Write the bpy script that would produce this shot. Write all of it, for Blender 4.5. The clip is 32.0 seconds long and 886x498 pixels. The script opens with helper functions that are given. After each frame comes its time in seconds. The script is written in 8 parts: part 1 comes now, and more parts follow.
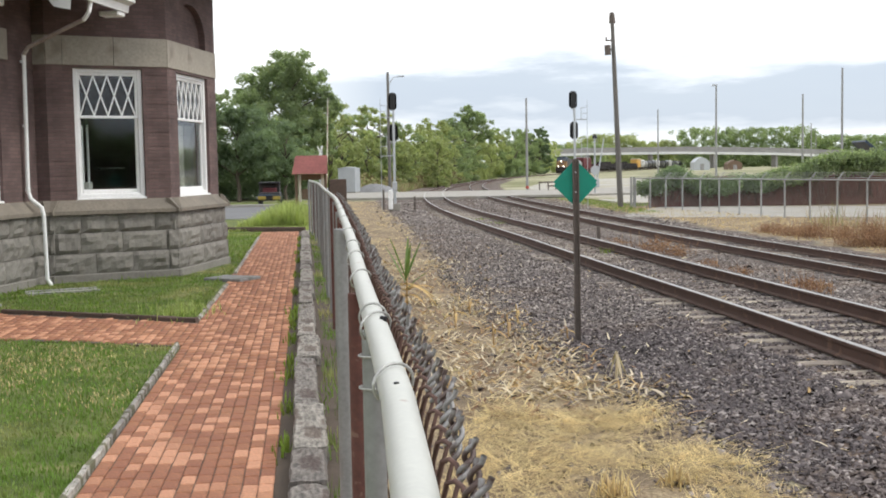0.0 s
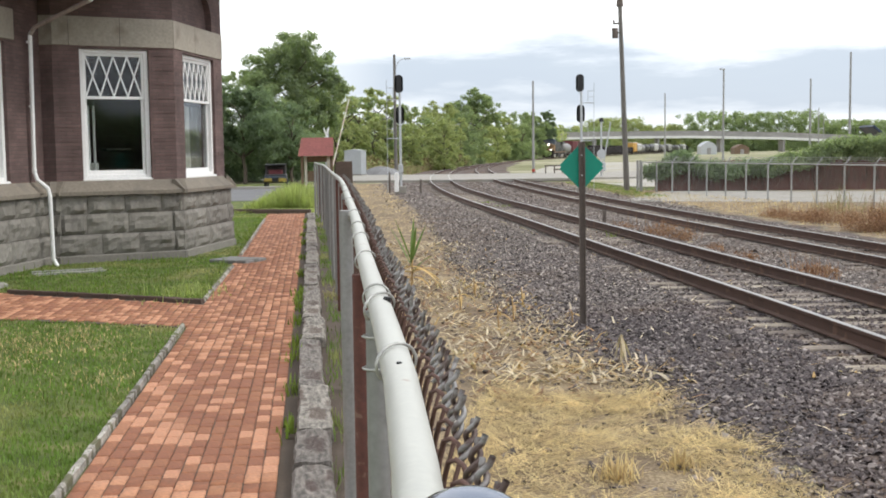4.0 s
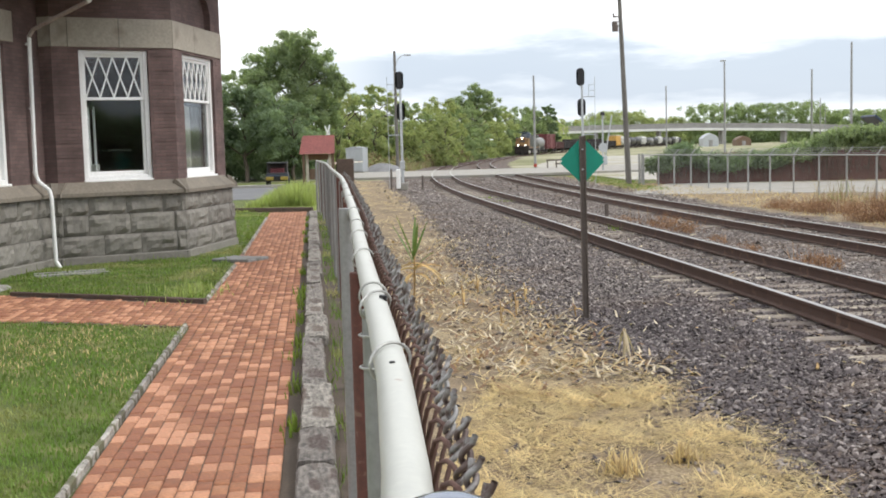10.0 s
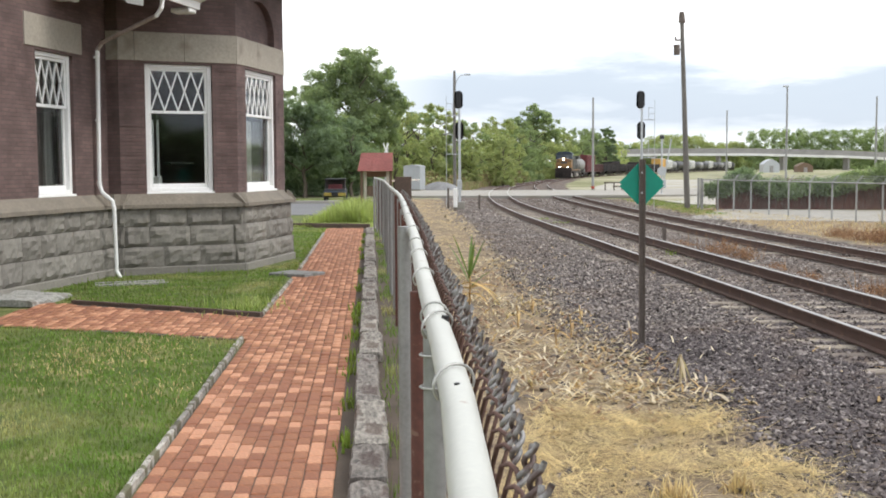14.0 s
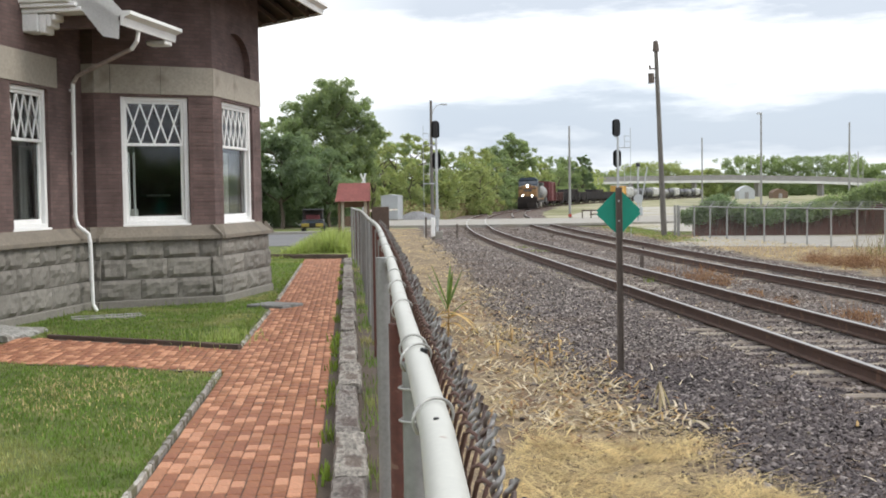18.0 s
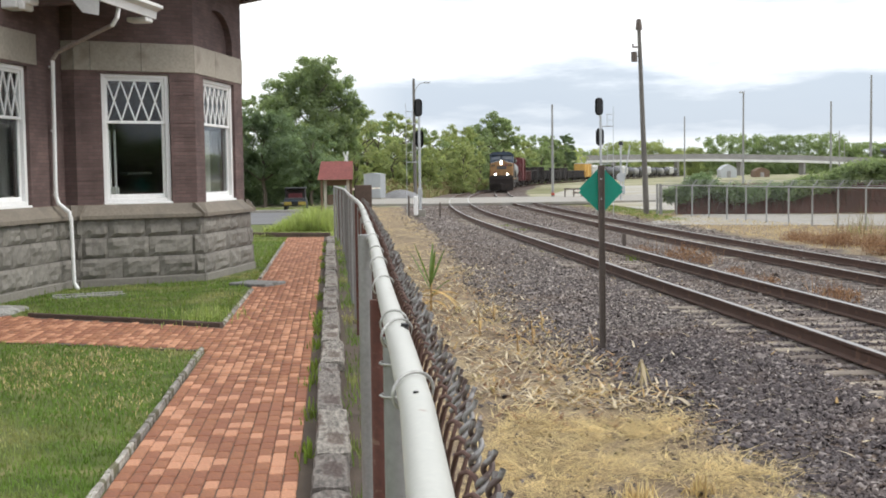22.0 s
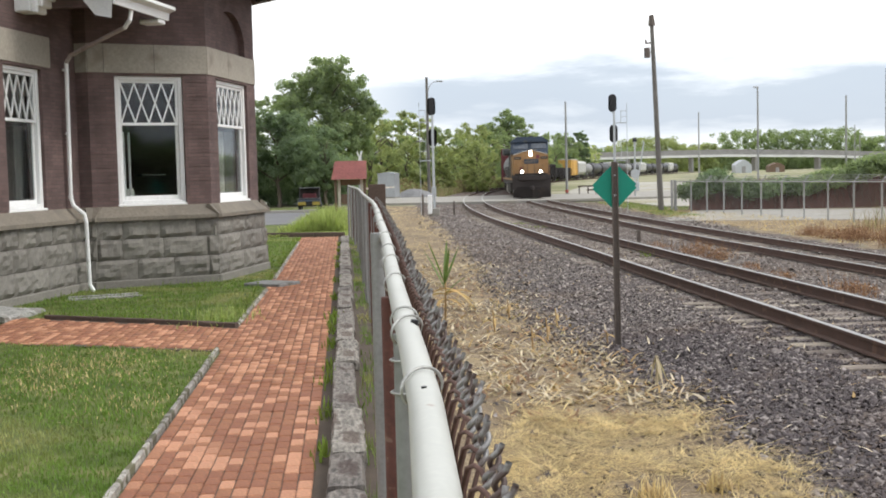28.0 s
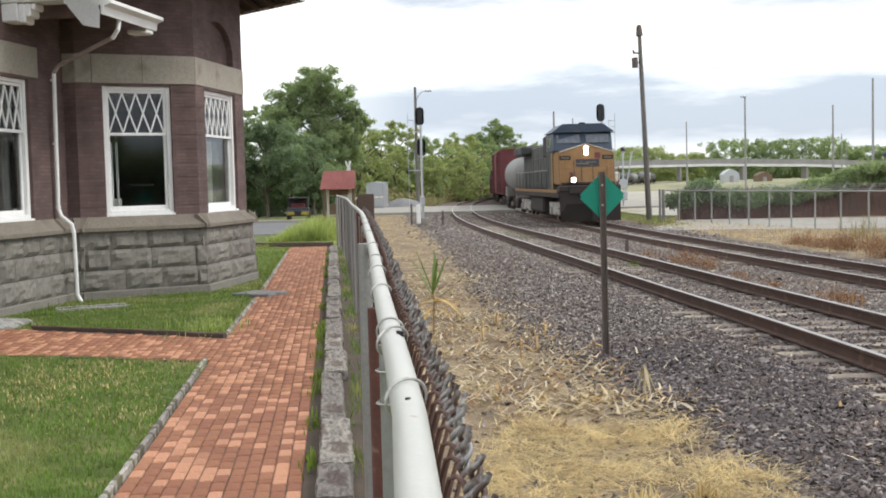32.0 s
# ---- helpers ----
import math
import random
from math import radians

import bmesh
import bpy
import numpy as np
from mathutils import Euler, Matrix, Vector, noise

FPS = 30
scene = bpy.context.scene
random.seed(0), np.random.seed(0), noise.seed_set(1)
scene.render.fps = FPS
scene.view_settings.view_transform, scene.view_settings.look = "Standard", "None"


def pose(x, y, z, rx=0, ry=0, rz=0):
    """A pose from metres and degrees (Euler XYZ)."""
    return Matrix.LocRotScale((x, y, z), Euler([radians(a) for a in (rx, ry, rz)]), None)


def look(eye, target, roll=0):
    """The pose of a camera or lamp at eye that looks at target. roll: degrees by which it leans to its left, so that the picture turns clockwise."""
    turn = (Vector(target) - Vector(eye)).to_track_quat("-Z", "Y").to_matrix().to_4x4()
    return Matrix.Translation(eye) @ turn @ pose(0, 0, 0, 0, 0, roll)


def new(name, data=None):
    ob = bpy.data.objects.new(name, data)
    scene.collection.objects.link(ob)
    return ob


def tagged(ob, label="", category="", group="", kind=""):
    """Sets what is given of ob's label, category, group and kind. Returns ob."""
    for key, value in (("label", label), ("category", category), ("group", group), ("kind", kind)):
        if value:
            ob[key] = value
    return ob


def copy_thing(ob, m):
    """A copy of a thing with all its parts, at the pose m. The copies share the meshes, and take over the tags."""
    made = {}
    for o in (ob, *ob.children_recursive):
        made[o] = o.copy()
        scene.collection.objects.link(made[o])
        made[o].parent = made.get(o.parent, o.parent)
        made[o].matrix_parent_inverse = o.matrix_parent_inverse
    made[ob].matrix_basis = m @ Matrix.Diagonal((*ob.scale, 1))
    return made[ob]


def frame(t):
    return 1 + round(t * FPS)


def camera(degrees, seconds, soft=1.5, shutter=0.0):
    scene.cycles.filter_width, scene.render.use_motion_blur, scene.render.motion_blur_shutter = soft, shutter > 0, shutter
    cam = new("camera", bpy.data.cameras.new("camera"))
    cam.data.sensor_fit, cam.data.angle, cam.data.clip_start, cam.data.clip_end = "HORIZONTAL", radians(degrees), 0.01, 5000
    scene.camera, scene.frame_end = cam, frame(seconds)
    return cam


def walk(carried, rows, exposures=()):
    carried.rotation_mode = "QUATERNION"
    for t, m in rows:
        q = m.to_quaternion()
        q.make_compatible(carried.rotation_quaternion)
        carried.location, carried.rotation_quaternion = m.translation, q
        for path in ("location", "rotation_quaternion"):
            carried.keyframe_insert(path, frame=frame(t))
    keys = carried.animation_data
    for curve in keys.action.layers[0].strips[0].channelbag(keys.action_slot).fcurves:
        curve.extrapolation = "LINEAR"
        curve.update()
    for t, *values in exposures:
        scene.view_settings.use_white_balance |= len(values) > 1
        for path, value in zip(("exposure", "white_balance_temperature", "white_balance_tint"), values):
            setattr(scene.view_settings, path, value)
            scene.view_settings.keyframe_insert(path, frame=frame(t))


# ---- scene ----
cam = camera(42.3, 32.0, soft=1.85)
# seconds, yaw, pitch, roll, and the few centimetres by which the hand-held camera drifts
PATH = [
    (0, -1.832, -4.024, -1.026, -0.0124, -0.0178, 0.0018),
    (0.5, -1.586, -4.098, -0.790, -0.0137, -0.0176, 0.0020),
    (1, -1.401, -4.173, -1.100, -0.0100, -0.0177, 0.0003),
    (1.5, -1.521, -4.351, -0.814, -0.0082, -0.0138, -0.0004),
    (2, -1.541, -4.459, -0.817, -0.0089, -0.0129, 0.0002),
    (2.5, -1.539, -4.438, -0.774, -0.0113, -0.0162, 0.0017),
    (4.5, -1.517, -5.037, -0.715, -0.0086, -0.0137, -0.0037),
    (5, -1.477, -5.136, -0.717, -0.0089, -0.0074, -0.0039),
    (5.5, -1.570, -5.192, -0.807, -0.0058, -0.0142, -0.0021),
    (6, -1.596, -5.180, -0.515, -0.0113, -0.0076, -0.0036),
    (6.5, -1.532, -5.146, -0.889, -0.0072, -0.0143, -0.0021),
    (7, -1.539, -5.181, -0.743, -0.0079, -0.0124, -0.0016),
    (7.5, -1.518, -4.959, -0.711, -0.0072, -0.0075, -0.0026),
    (8, -1.481, -4.911, -0.673, -0.0049, -0.0147, -0.0015),
    (8.5, -1.480, -4.855, -0.711, -0.0071, -0.0203, -0.0005),
    (9, -1.403, -4.826, -0.664, -0.0061, -0.0168, -0.0005),
    (9.5, -1.327, -4.798, -0.887, -0.0062, -0.0040, -0.0014),
    (10, -1.372, -5.068, -1.575, 0.0072, -0.0020, -0.0015),
    (10.5, -1.555, -4.292, -1.544, 0.0030, -0.0155, 0.0032),
    (11, -1.444, -4.160, -1.570, 0.0057, -0.0116, -0.0014),
    (11.5, -1.248, -4.687, -1.319, 0.0083, -0.0145, -0.0024),
    (12, -0.751, -4.773, -1.217, 0.0029, -0.0046, -0.0039),
    (12.5, -0.160, -4.366, -0.659, -0.0070, -0.0025, 0.0027),
    (13, 0.978, -4.152, -0.171, -0.0155, 0.0078, 0.0009),
    (13.5, 1.385, -4.116, -0.335, -0.0106, 0.0027, 0.0011),
    (15.5, 1.251, -3.740, -0.034, -0.0125, 0.0039, 0.0049),
    (16, 0.895, -3.635, -0.605, -0.0097, 0.0037, 0.0031),
    (16.5, -0.584, -3.545, 0.199, -0.0069, -0.0009, 0.0160),
    (17, -0.725, -3.037, -0.299, -0.0092, -0.0035, 0.0145),
    (17.5, -0.636, -2.979, -0.592, -0.0065, -0.0110, 0.0139),
    (18, 0.260, -2.610, -0.844, -0.0103, 0.0054, 0.0084),
    (18.5, 0.055, -2.462, -0.951, -0.0068, 0.0036, 0.0067),
    (19, -0.352, -2.407, -0.983, -0.0057, 0.0061, 0.0060),
    (19.5, -0.464, -2.279, -0.818, -0.0046, -0.0018, 0.0064),
    (20, -0.511, -2.603, -0.597, -0.0067, -0.0091, 0.0067),
    (20.5, -0.396, -2.585, -0.520, -0.0051, -0.0037, 0.0050),
    (21, -0.378, -2.635, -0.796, -0.0011, 0.0117, 0.0027),
    (21.5, -0.862, -3.901, -0.802, -0.0002, -0.0041, 0.0064),
    (22, -0.580, -3.692, -0.791, -0.0058, 0.0089, 0.0011),
    (22.5, -0.042, -3.786, -0.672, -0.0033, 0.0105, -0.0004),
    (23, 0.004, -3.877, -1.011, 0.0002, 0.0088, -0.0017),
    (23.5, 0.003, -3.931, -0.984, -0.0004, 0.0078, -0.0021),
    (24, 0.050, -3.979, -0.880, -0.0024, 0.0039, -0.0002),
    (24.5, 0.125, -3.846, -0.980, -0.0013, 0.0027, 0.0019),
    (25, 0.041, -3.570, -0.951, 0.0004, 0.0042, 0.0018),
    (25.5, 0.026, -3.579, -1.143, 0.0041, 0.0024, 0.0005),
    (27.5, 0.064, -3.718, -1.369, 0.0020, 0.0061, -0.0018),
    (28, 0.157, -3.745, -1.418, 0.0049, 0.0152, -0.0056),
    (28.5, 0.059, -3.783, -1.342, 0.0093, 0.0099, -0.0026),
    (29, -0.153, -3.794, -1.280, 0.0091, 0.0003, -0.0002),
    (29.5, -0.222, -3.693, -1.353, 0.0085, 0.0032, -0.0015),
    (30, -0.266, -3.594, -1.518, 0.0107, -0.0000, -0.0003),
    (30.5, -0.339, -3.492, -1.707, 0.0104, -0.0012, 0.0002),
    (31, -0.337, -3.402, -1.462, 0.0098, -0.0026, 0.0006),
    (31.5, -0.388, -3.317, -1.562, 0.0123, -0.0028, -0.0006),
    (32, -0.414, -3.282, -1.478, 0.0127, 0.0002, -0.0008),
]
EYE = 2.0
walk(cam, [(t, pose(dx, dy, EYE + dz, 90 + pitch, 0, yaw) @ pose(0, 0, 0, 0, 0, roll)) for t, yaw, pitch, roll, dx, dy, dz in PATH],
     exposures=[(0, 0.65), (5, 0.65), (8.5, 0.69), (12, 0.73), (16, 0.77), (17.1, 0.77), (17.9, 0.62), (32, 0.63)])

# ---- light ----
world = bpy.data.worlds.new("sky")
scene.world = world
world.use_nodes = True
wn, wl = world.node_tree.nodes, world.node_tree.links
wn.clear()


def wnode(kind, **values):
    n = wn.new(kind)
    for key, value in values.items():
        n.inputs[key].default_value = value
    return n


w_out = wn.new("ShaderNodeOutputWorld")
w_bg = wnode("ShaderNodeBackground", Strength=1.0)
w_sky = wn.new("ShaderNodeTexSky")
w_sky.sky_type, w_sky.sun_disc = "NISHITA", False
w_sky.sun_elevation, w_sky.sun_rotation = radians(50), radians(95)
w_blue = wn.new("ShaderNodeMix")
w_blue.data_type, w_blue.blend_type = "RGBA", "MULTIPLY"
w_blue.inputs["Factor"].default_value = 1.0
w_blue.inputs[7].default_value = (0.15, 0.15, 0.15, 1)
wl.new(w_sky.outputs[0], w_blue.inputs[6])
w_co = wn.new("ShaderNodeTexCoord")
w_map = wn.new("ShaderNodeMapping")
w_map.inputs["Scale"].default_value = (4.2, 4.2, 24.0)
w_map.inputs["Location"].default_value = (2.3, 0.4, 0.62)
wl.new(w_co.outputs["Generated"], w_map.inputs["Vector"])
w_noise = wnode("ShaderNodeTexNoise", Scale=1.0, Detail=8.0, Roughness=0.58)
wl.new(w_map.outputs[0], w_noise.inputs["Vector"])
w_sep = wn.new("ShaderNodeSeparateXYZ")
wl.new(w_co.outputs["Generated"], w_sep.inputs[0])


def wmath(kind, a, b):
    n = wn.new("ShaderNodeMath")
    n.operation = kind
    for i, value in enumerate((a, b)):
        if isinstance(value, (int, float)):
            n.inputs[i].default_value = value
        else:
            wl.new(value, n.inputs[i])
    return n.outputs[0]


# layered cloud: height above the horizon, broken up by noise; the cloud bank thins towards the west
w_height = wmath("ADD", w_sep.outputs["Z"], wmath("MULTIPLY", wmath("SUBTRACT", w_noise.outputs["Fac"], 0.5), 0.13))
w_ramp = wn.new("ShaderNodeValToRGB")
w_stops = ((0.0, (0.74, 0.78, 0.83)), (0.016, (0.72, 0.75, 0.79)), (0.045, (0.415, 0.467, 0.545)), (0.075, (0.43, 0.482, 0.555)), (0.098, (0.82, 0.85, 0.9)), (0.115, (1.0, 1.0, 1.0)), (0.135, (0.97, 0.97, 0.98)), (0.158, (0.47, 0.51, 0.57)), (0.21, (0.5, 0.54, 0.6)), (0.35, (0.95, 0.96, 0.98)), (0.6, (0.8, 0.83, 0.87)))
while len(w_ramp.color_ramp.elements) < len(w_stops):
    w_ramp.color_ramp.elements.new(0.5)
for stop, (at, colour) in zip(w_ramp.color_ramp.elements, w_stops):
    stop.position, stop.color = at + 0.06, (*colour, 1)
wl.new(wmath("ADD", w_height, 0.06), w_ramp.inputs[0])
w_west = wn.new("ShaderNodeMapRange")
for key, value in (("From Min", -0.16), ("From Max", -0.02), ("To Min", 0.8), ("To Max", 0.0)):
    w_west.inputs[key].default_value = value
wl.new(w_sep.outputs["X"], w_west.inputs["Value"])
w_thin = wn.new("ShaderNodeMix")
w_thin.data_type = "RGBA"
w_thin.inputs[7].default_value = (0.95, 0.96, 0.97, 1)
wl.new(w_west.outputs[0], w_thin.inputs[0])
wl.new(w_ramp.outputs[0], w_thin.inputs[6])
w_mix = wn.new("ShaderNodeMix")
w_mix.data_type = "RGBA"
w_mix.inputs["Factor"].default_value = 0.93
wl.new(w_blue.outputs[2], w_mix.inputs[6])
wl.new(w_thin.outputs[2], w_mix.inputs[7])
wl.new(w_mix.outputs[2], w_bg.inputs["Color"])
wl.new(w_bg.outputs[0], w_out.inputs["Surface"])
sun = new("sun", bpy.data.lights.new("sun", "SUN"))
sun.data.energy, sun.data.angle, sun.data.color = 1.35, radians(16), (1.0, 0.96, 0.9)
sun.matrix_world = look((60, -5, 72), (0, 0, 0))

# ---- materials ----


def material(name, base, rough=0.8, metal=0.0, dark=0.75, light=1.2, fine=40.0, coarse=3.0, bump=0.25, stain=None, stain_size=1.5, stain_at=0.58, depth=0.01, spread=0.0, island=False, axis=(1, 1, 1), spec=0.5, edge=0.08, alt=None, alt_at=0.55, alt_soft=0.3, thin=0.0, through_light=(1.5, 1.6, 0.9)):
    """A surface in its base colour, real unless noted, with grain and blotches of real size and fine relief."""
    m = bpy.data.materials.new(name)
    m.use_nodes = True
    n, l = m.node_tree.nodes, m.node_tree.links
    b = n["Principled BSDF"]
    b.inputs["Roughness"].default_value, b.inputs["Metallic"].default_value = rough, metal
    b.inputs["Specular IOR Level"].default_value = spec
    co = n.new("ShaderNodeTexCoord")
    mp = n.new("ShaderNodeMapping")
    mp.inputs["Scale"].default_value = axis
    l.new(co.outputs["Object"], mp.inputs["Vector"])

    def noise_of(scale, detail=4.0):
        t = n.new("ShaderNodeTexNoise")
        t.inputs["Scale"].default_value, t.inputs["Detail"].default_value = scale, detail
        l.new(mp.outputs[0], t.inputs["Vector"])
        return t.outputs["Fac"]

    def mix(kind, fac, a, c):
        x = n.new("ShaderNodeMix")
        x.data_type, x.blend_type = "RGBA", kind
        for slot, value in ((0, fac), (6, a), (7, c)):
            if isinstance(value, (int, float)):
                x.inputs[slot].default_value = value
            elif isinstance(value, tuple):
                x.inputs[slot].default_value = (*value, 1)
            else:
                l.new(value, x.inputs[slot])
        return x.outputs[2]

    def span(value, lo, hi, start=0.3, end=0.7):
        r = n.new("ShaderNodeMapRange")
        for key, v in (("From Min", start), ("From Max", end), ("To Min", lo), ("To Max", hi)):
            r.inputs[key].default_value = v
        l.new(value, r.inputs["Value"])
        return r.outputs[0]

    fine_out, coarse_out = noise_of(fine), noise_of(coarse)
    colour = mix("MULTIPLY", 1.0, base, span(fine_out, dark, light))
    colour = mix("MULTIPLY", 1.0, colour, span(coarse_out, (1 + dark) / 2, (1 + light) / 2))
    if stain:
        colour = mix("MIX", span(noise_of(stain_size, 6.0), 0.0, 1.0, stain_at, stain_at + edge), colour, stain)
    if alt:
        src = n.new("ShaderNodeNewGeometry").outputs["Random Per Island"] if island else n.new("ShaderNodeObjectInfo").outputs["Random"]
        colour = mix("MIX", span(src, 0.0, 1.0, alt_at, alt_at + alt_soft), colour, mix("MULTIPLY", 1.0, alt, span(fine_out, dark, light)))
    if spread:
        src = n.new("ShaderNodeNewGeometry").outputs["Random Per Island"] if island else n.new("ShaderNodeObjectInfo").outputs["Random"]
        hue = n.new("ShaderNodeHueSaturation")
        l.new(span(src, 1 - spread, 1 + spread, 0, 1), hue.inputs["Value"])
        l.new(span(src, 0.5 - spread * 0.03, 0.5 + spread * 0.03, 0.2, 0.8), hue.inputs["Hue"])
        l.new(colour, hue.inputs["Color"])
        colour = hue.outputs[0]
    l.new(colour, b.inputs["Base Color"])
    l.new(span(fine_out, max(rough - 0.12, 0.02), min(rough + 0.12, 1)), b.inputs["Roughness"])
    if bump:
        bp = n.new("ShaderNodeBump")
        bp.inputs["Strength"].default_value, bp.inputs["Distance"].default_value = bump, depth
        l.new(fine_out, bp.inputs["Height"])
        l.new(bp.outputs[0], b.inputs["Normal"])
    if thin:
        tr = n.new("ShaderNodeBsdfTranslucent")
        l.new(mix("MULTIPLY", 1.0, colour, through_light), tr.inputs["Color"])
        ms = n.new("ShaderNodeMixShader")
        ms.inputs[0].default_value = thin
        l.new(b.outputs[0], ms.inputs[1])
        l.new(tr.outputs[0], ms.inputs[2])
        l.new(ms.outputs[0], n["Material Output"].inputs["Surface"])
    return m


def glow(name, colour, strength):
    m = bpy.data.materials.new(name)
    m.use_nodes = True
    b = m.node_tree.nodes["Principled BSDF"]
    b.inputs["Base Color"].default_value = (*colour, 1)
    b.inputs["Emission Color"].default_value = (*colour, 1)
    b.inputs["Emission Strength"].default_value = strength
    return m


# ---- mesh helpers ----


def mesh_of(name, bm, mat, smooth=False):
    me = bpy.data.meshes.new(name)
    bm.normal_update()
    bm.to_mesh(me)
    bm.free()
    for m in mat if isinstance(mat, (list, tuple)) else [mat]:
        me.materials.append(m)
    if smooth:
        me.shade_smooth()
        me.set_sharp_from_angle(angle=radians(smooth if smooth is not True else 40))
    return me


def part(name, bm, mat, parent=None, label="", smooth=False):
    ob = new(name, mesh_of(name, bm, mat, smooth))
    if parent:
        ob.parent = parent
    if label:
        ob["label"] = label
    return ob


def thing(name, m, label, category, group="", kind=""):
    ob = new(name)
    ob.matrix_world = m
    return tagged(ob, label, category, group, kind)


def setting(name, bm, mat, label, category="", smooth=False):
    return tagged(part(name, bm, mat, None, "", smooth), label, category or name.split("_")[0], "", "structure")


def box(x0, x1, y0, y1, z0, z1, bevel=0.0, bm=None, m=None):
    bm2 = bmesh.new()
    bmesh.ops.create_cube(bm2, size=1.0)
    bmesh.ops.transform(bm2, matrix=Matrix.Translation(((x0 + x1) / 2, (y0 + y1) / 2, (z0 + z1) / 2)) @ Matrix.Diagonal((abs(x1 - x0), abs(y1 - y0), abs(z1 - z0), 1)), verts=bm2.verts)
    if bevel:
        bmesh.ops.bevel(bm2, geom=bm2.edges[:], offset=bevel, segments=1, affect="EDGES", profile=0.5)
    return put(bm2, bm, m)


def put(bm2, bm=None, m=None):
    """Moves bm2 by m, and into bm where that is given."""
    if m is not None:
        bmesh.ops.transform(bm2, matrix=m, verts=bm2.verts)
    if bm is None:
        return bm2
    me = bpy.data.meshes.new("tmp")
    bm2.to_mesh(me)
    bm2.free()
    bm.from_mesh(me)
    bpy.data.meshes.remove(me)
    return bm


def tube(a, b, r0, r1=None, seg=12, caps=True, bm=None):
    """A round bar from a to b."""
    a, b = Vector(a), Vector(b)
    bm2 = bmesh.new()
    bmesh.ops.create_cone(bm2, cap_ends=caps, segments=seg, radius1=r0, radius2=r0 if r1 is None else r1, depth=(b - a).length)
    turn = (b - a).to_track_quat("Z", "Y").to_matrix().to_4x4()
    return put(bm2, bm, Matrix.Translation((a + b) / 2) @ turn)


def sweep(points, outline, closed=True, bm=None, caps=True):
    """An outline (across, up) carried along points; it stays upright."""
    bm = bm or bmesh.new()
    pts = [Vector(p) for p in points]
    rings = []
    for i, p in enumerate(pts):
        d = pts[min(i + 1, len(pts) - 1)] - pts[max(i - 1, 0)]
        side = d.cross(Vector((0, 0, 1))).normalized()
        up = side.cross(d).normalized()
        rings.append([bm.verts.new(p + side * u + up * v) for u, v in outline])
    n = len(outline)
    for r, s in zip(rings, rings[1:]):
        for i in range(n if closed else n - 1):
            j = (i + 1) % n
            bm.faces.new((r[i], r[j], s[j], s[i]))
    if closed and caps:
        bm.faces.new(rings[0])
        bm.faces.new(rings[-1][::-1])
    bmesh.ops.recalc_face_normals(bm, faces=bm.faces)
    return bm


def ring(r, n=10):
    return [(r * math.cos(math.tau * i / n), r * math.sin(math.tau * i / n)) for i in range(n)]


def prism(outline, z0, z1, bm=None, m=None):
    """A plan outline (x, y) raised from z0 to z1."""
    bm2 = bmesh.new()
    lo = [bm2.verts.new((x, y, z0)) for x, y in outline]
    hi = [bm2.verts.new((x, y, z1)) for x, y in outline]
    bm2.faces.new(lo[::-1])
    bm2.faces.new(hi)
    for i in range(len(lo)):
        j = (i + 1) % len(lo)
        bm2.faces.new((lo[i], lo[j], hi[j], hi[i]))
    bmesh.ops.recalc_face_normals(bm2, faces=bm2.faces)
    return put(bm2, bm, m)


def cloud_mesh(name, verts, faces, mat, smooth=False):
    """A mesh from computed arrays: verts (n, 3), faces (m, 3 or 4)."""
    me = bpy.data.meshes.new(name)
    k = faces.shape[1]
    me.vertices.add(len(verts))
    me.vertices.foreach_set("co", verts.astype(np.float32).ravel())
    me.loops.add(faces.size)
    me.loops.foreach_set("vertex_index", faces.astype(np.int32).ravel())
    me.polygons.add(len(faces))
    me.polygons.foreach_set("loop_start", np.arange(0, faces.size, k, dtype=np.int32))
    me.polygons.foreach_set("loop_total", np.full(len(faces), k, dtype=np.int32))
    for m in mat if isinstance(mat, (list, tuple)) else [mat]:
        me.materials.append(m)
    me.update(calc_edges=True)
    me.validate()
    if smooth:
        me.shade_smooth()
    return me


def spline(ys, xs):
    """A natural cubic through the knots: returns x and dx/dy at y."""
    ys, xs = np.array(ys, float), np.array(xs, float)
    n = len(ys)
    h = np.diff(ys)
    a = np.zeros((n, n))
    b = np.zeros(n)
    a[0, 0] = a[-1, -1] = 1
    for i in range(1, n - 1):
        a[i, i - 1], a[i, i], a[i, i + 1] = h[i - 1], 2 * (h[i - 1] + h[i]), h[i]
        b[i] = 6 * ((xs[i + 1] - xs[i]) / h[i] - (xs[i] - xs[i - 1]) / h[i - 1])
    c = np.linalg.solve(a, b)

    def value(y):
        i = int(np.clip(np.searchsorted(ys, y) - 1, 0, n - 2))
        d = y - ys[i]
        return xs[i] + d * ((xs[i + 1] - xs[i]) / h[i] - h[i] * (2 * c[i] + c[i + 1]) / 6) + d * d * c[i] / 2 + d ** 3 * (c[i + 1] - c[i]) / (6 * h[i])
    return value


rng = np.random.default_rng(7)

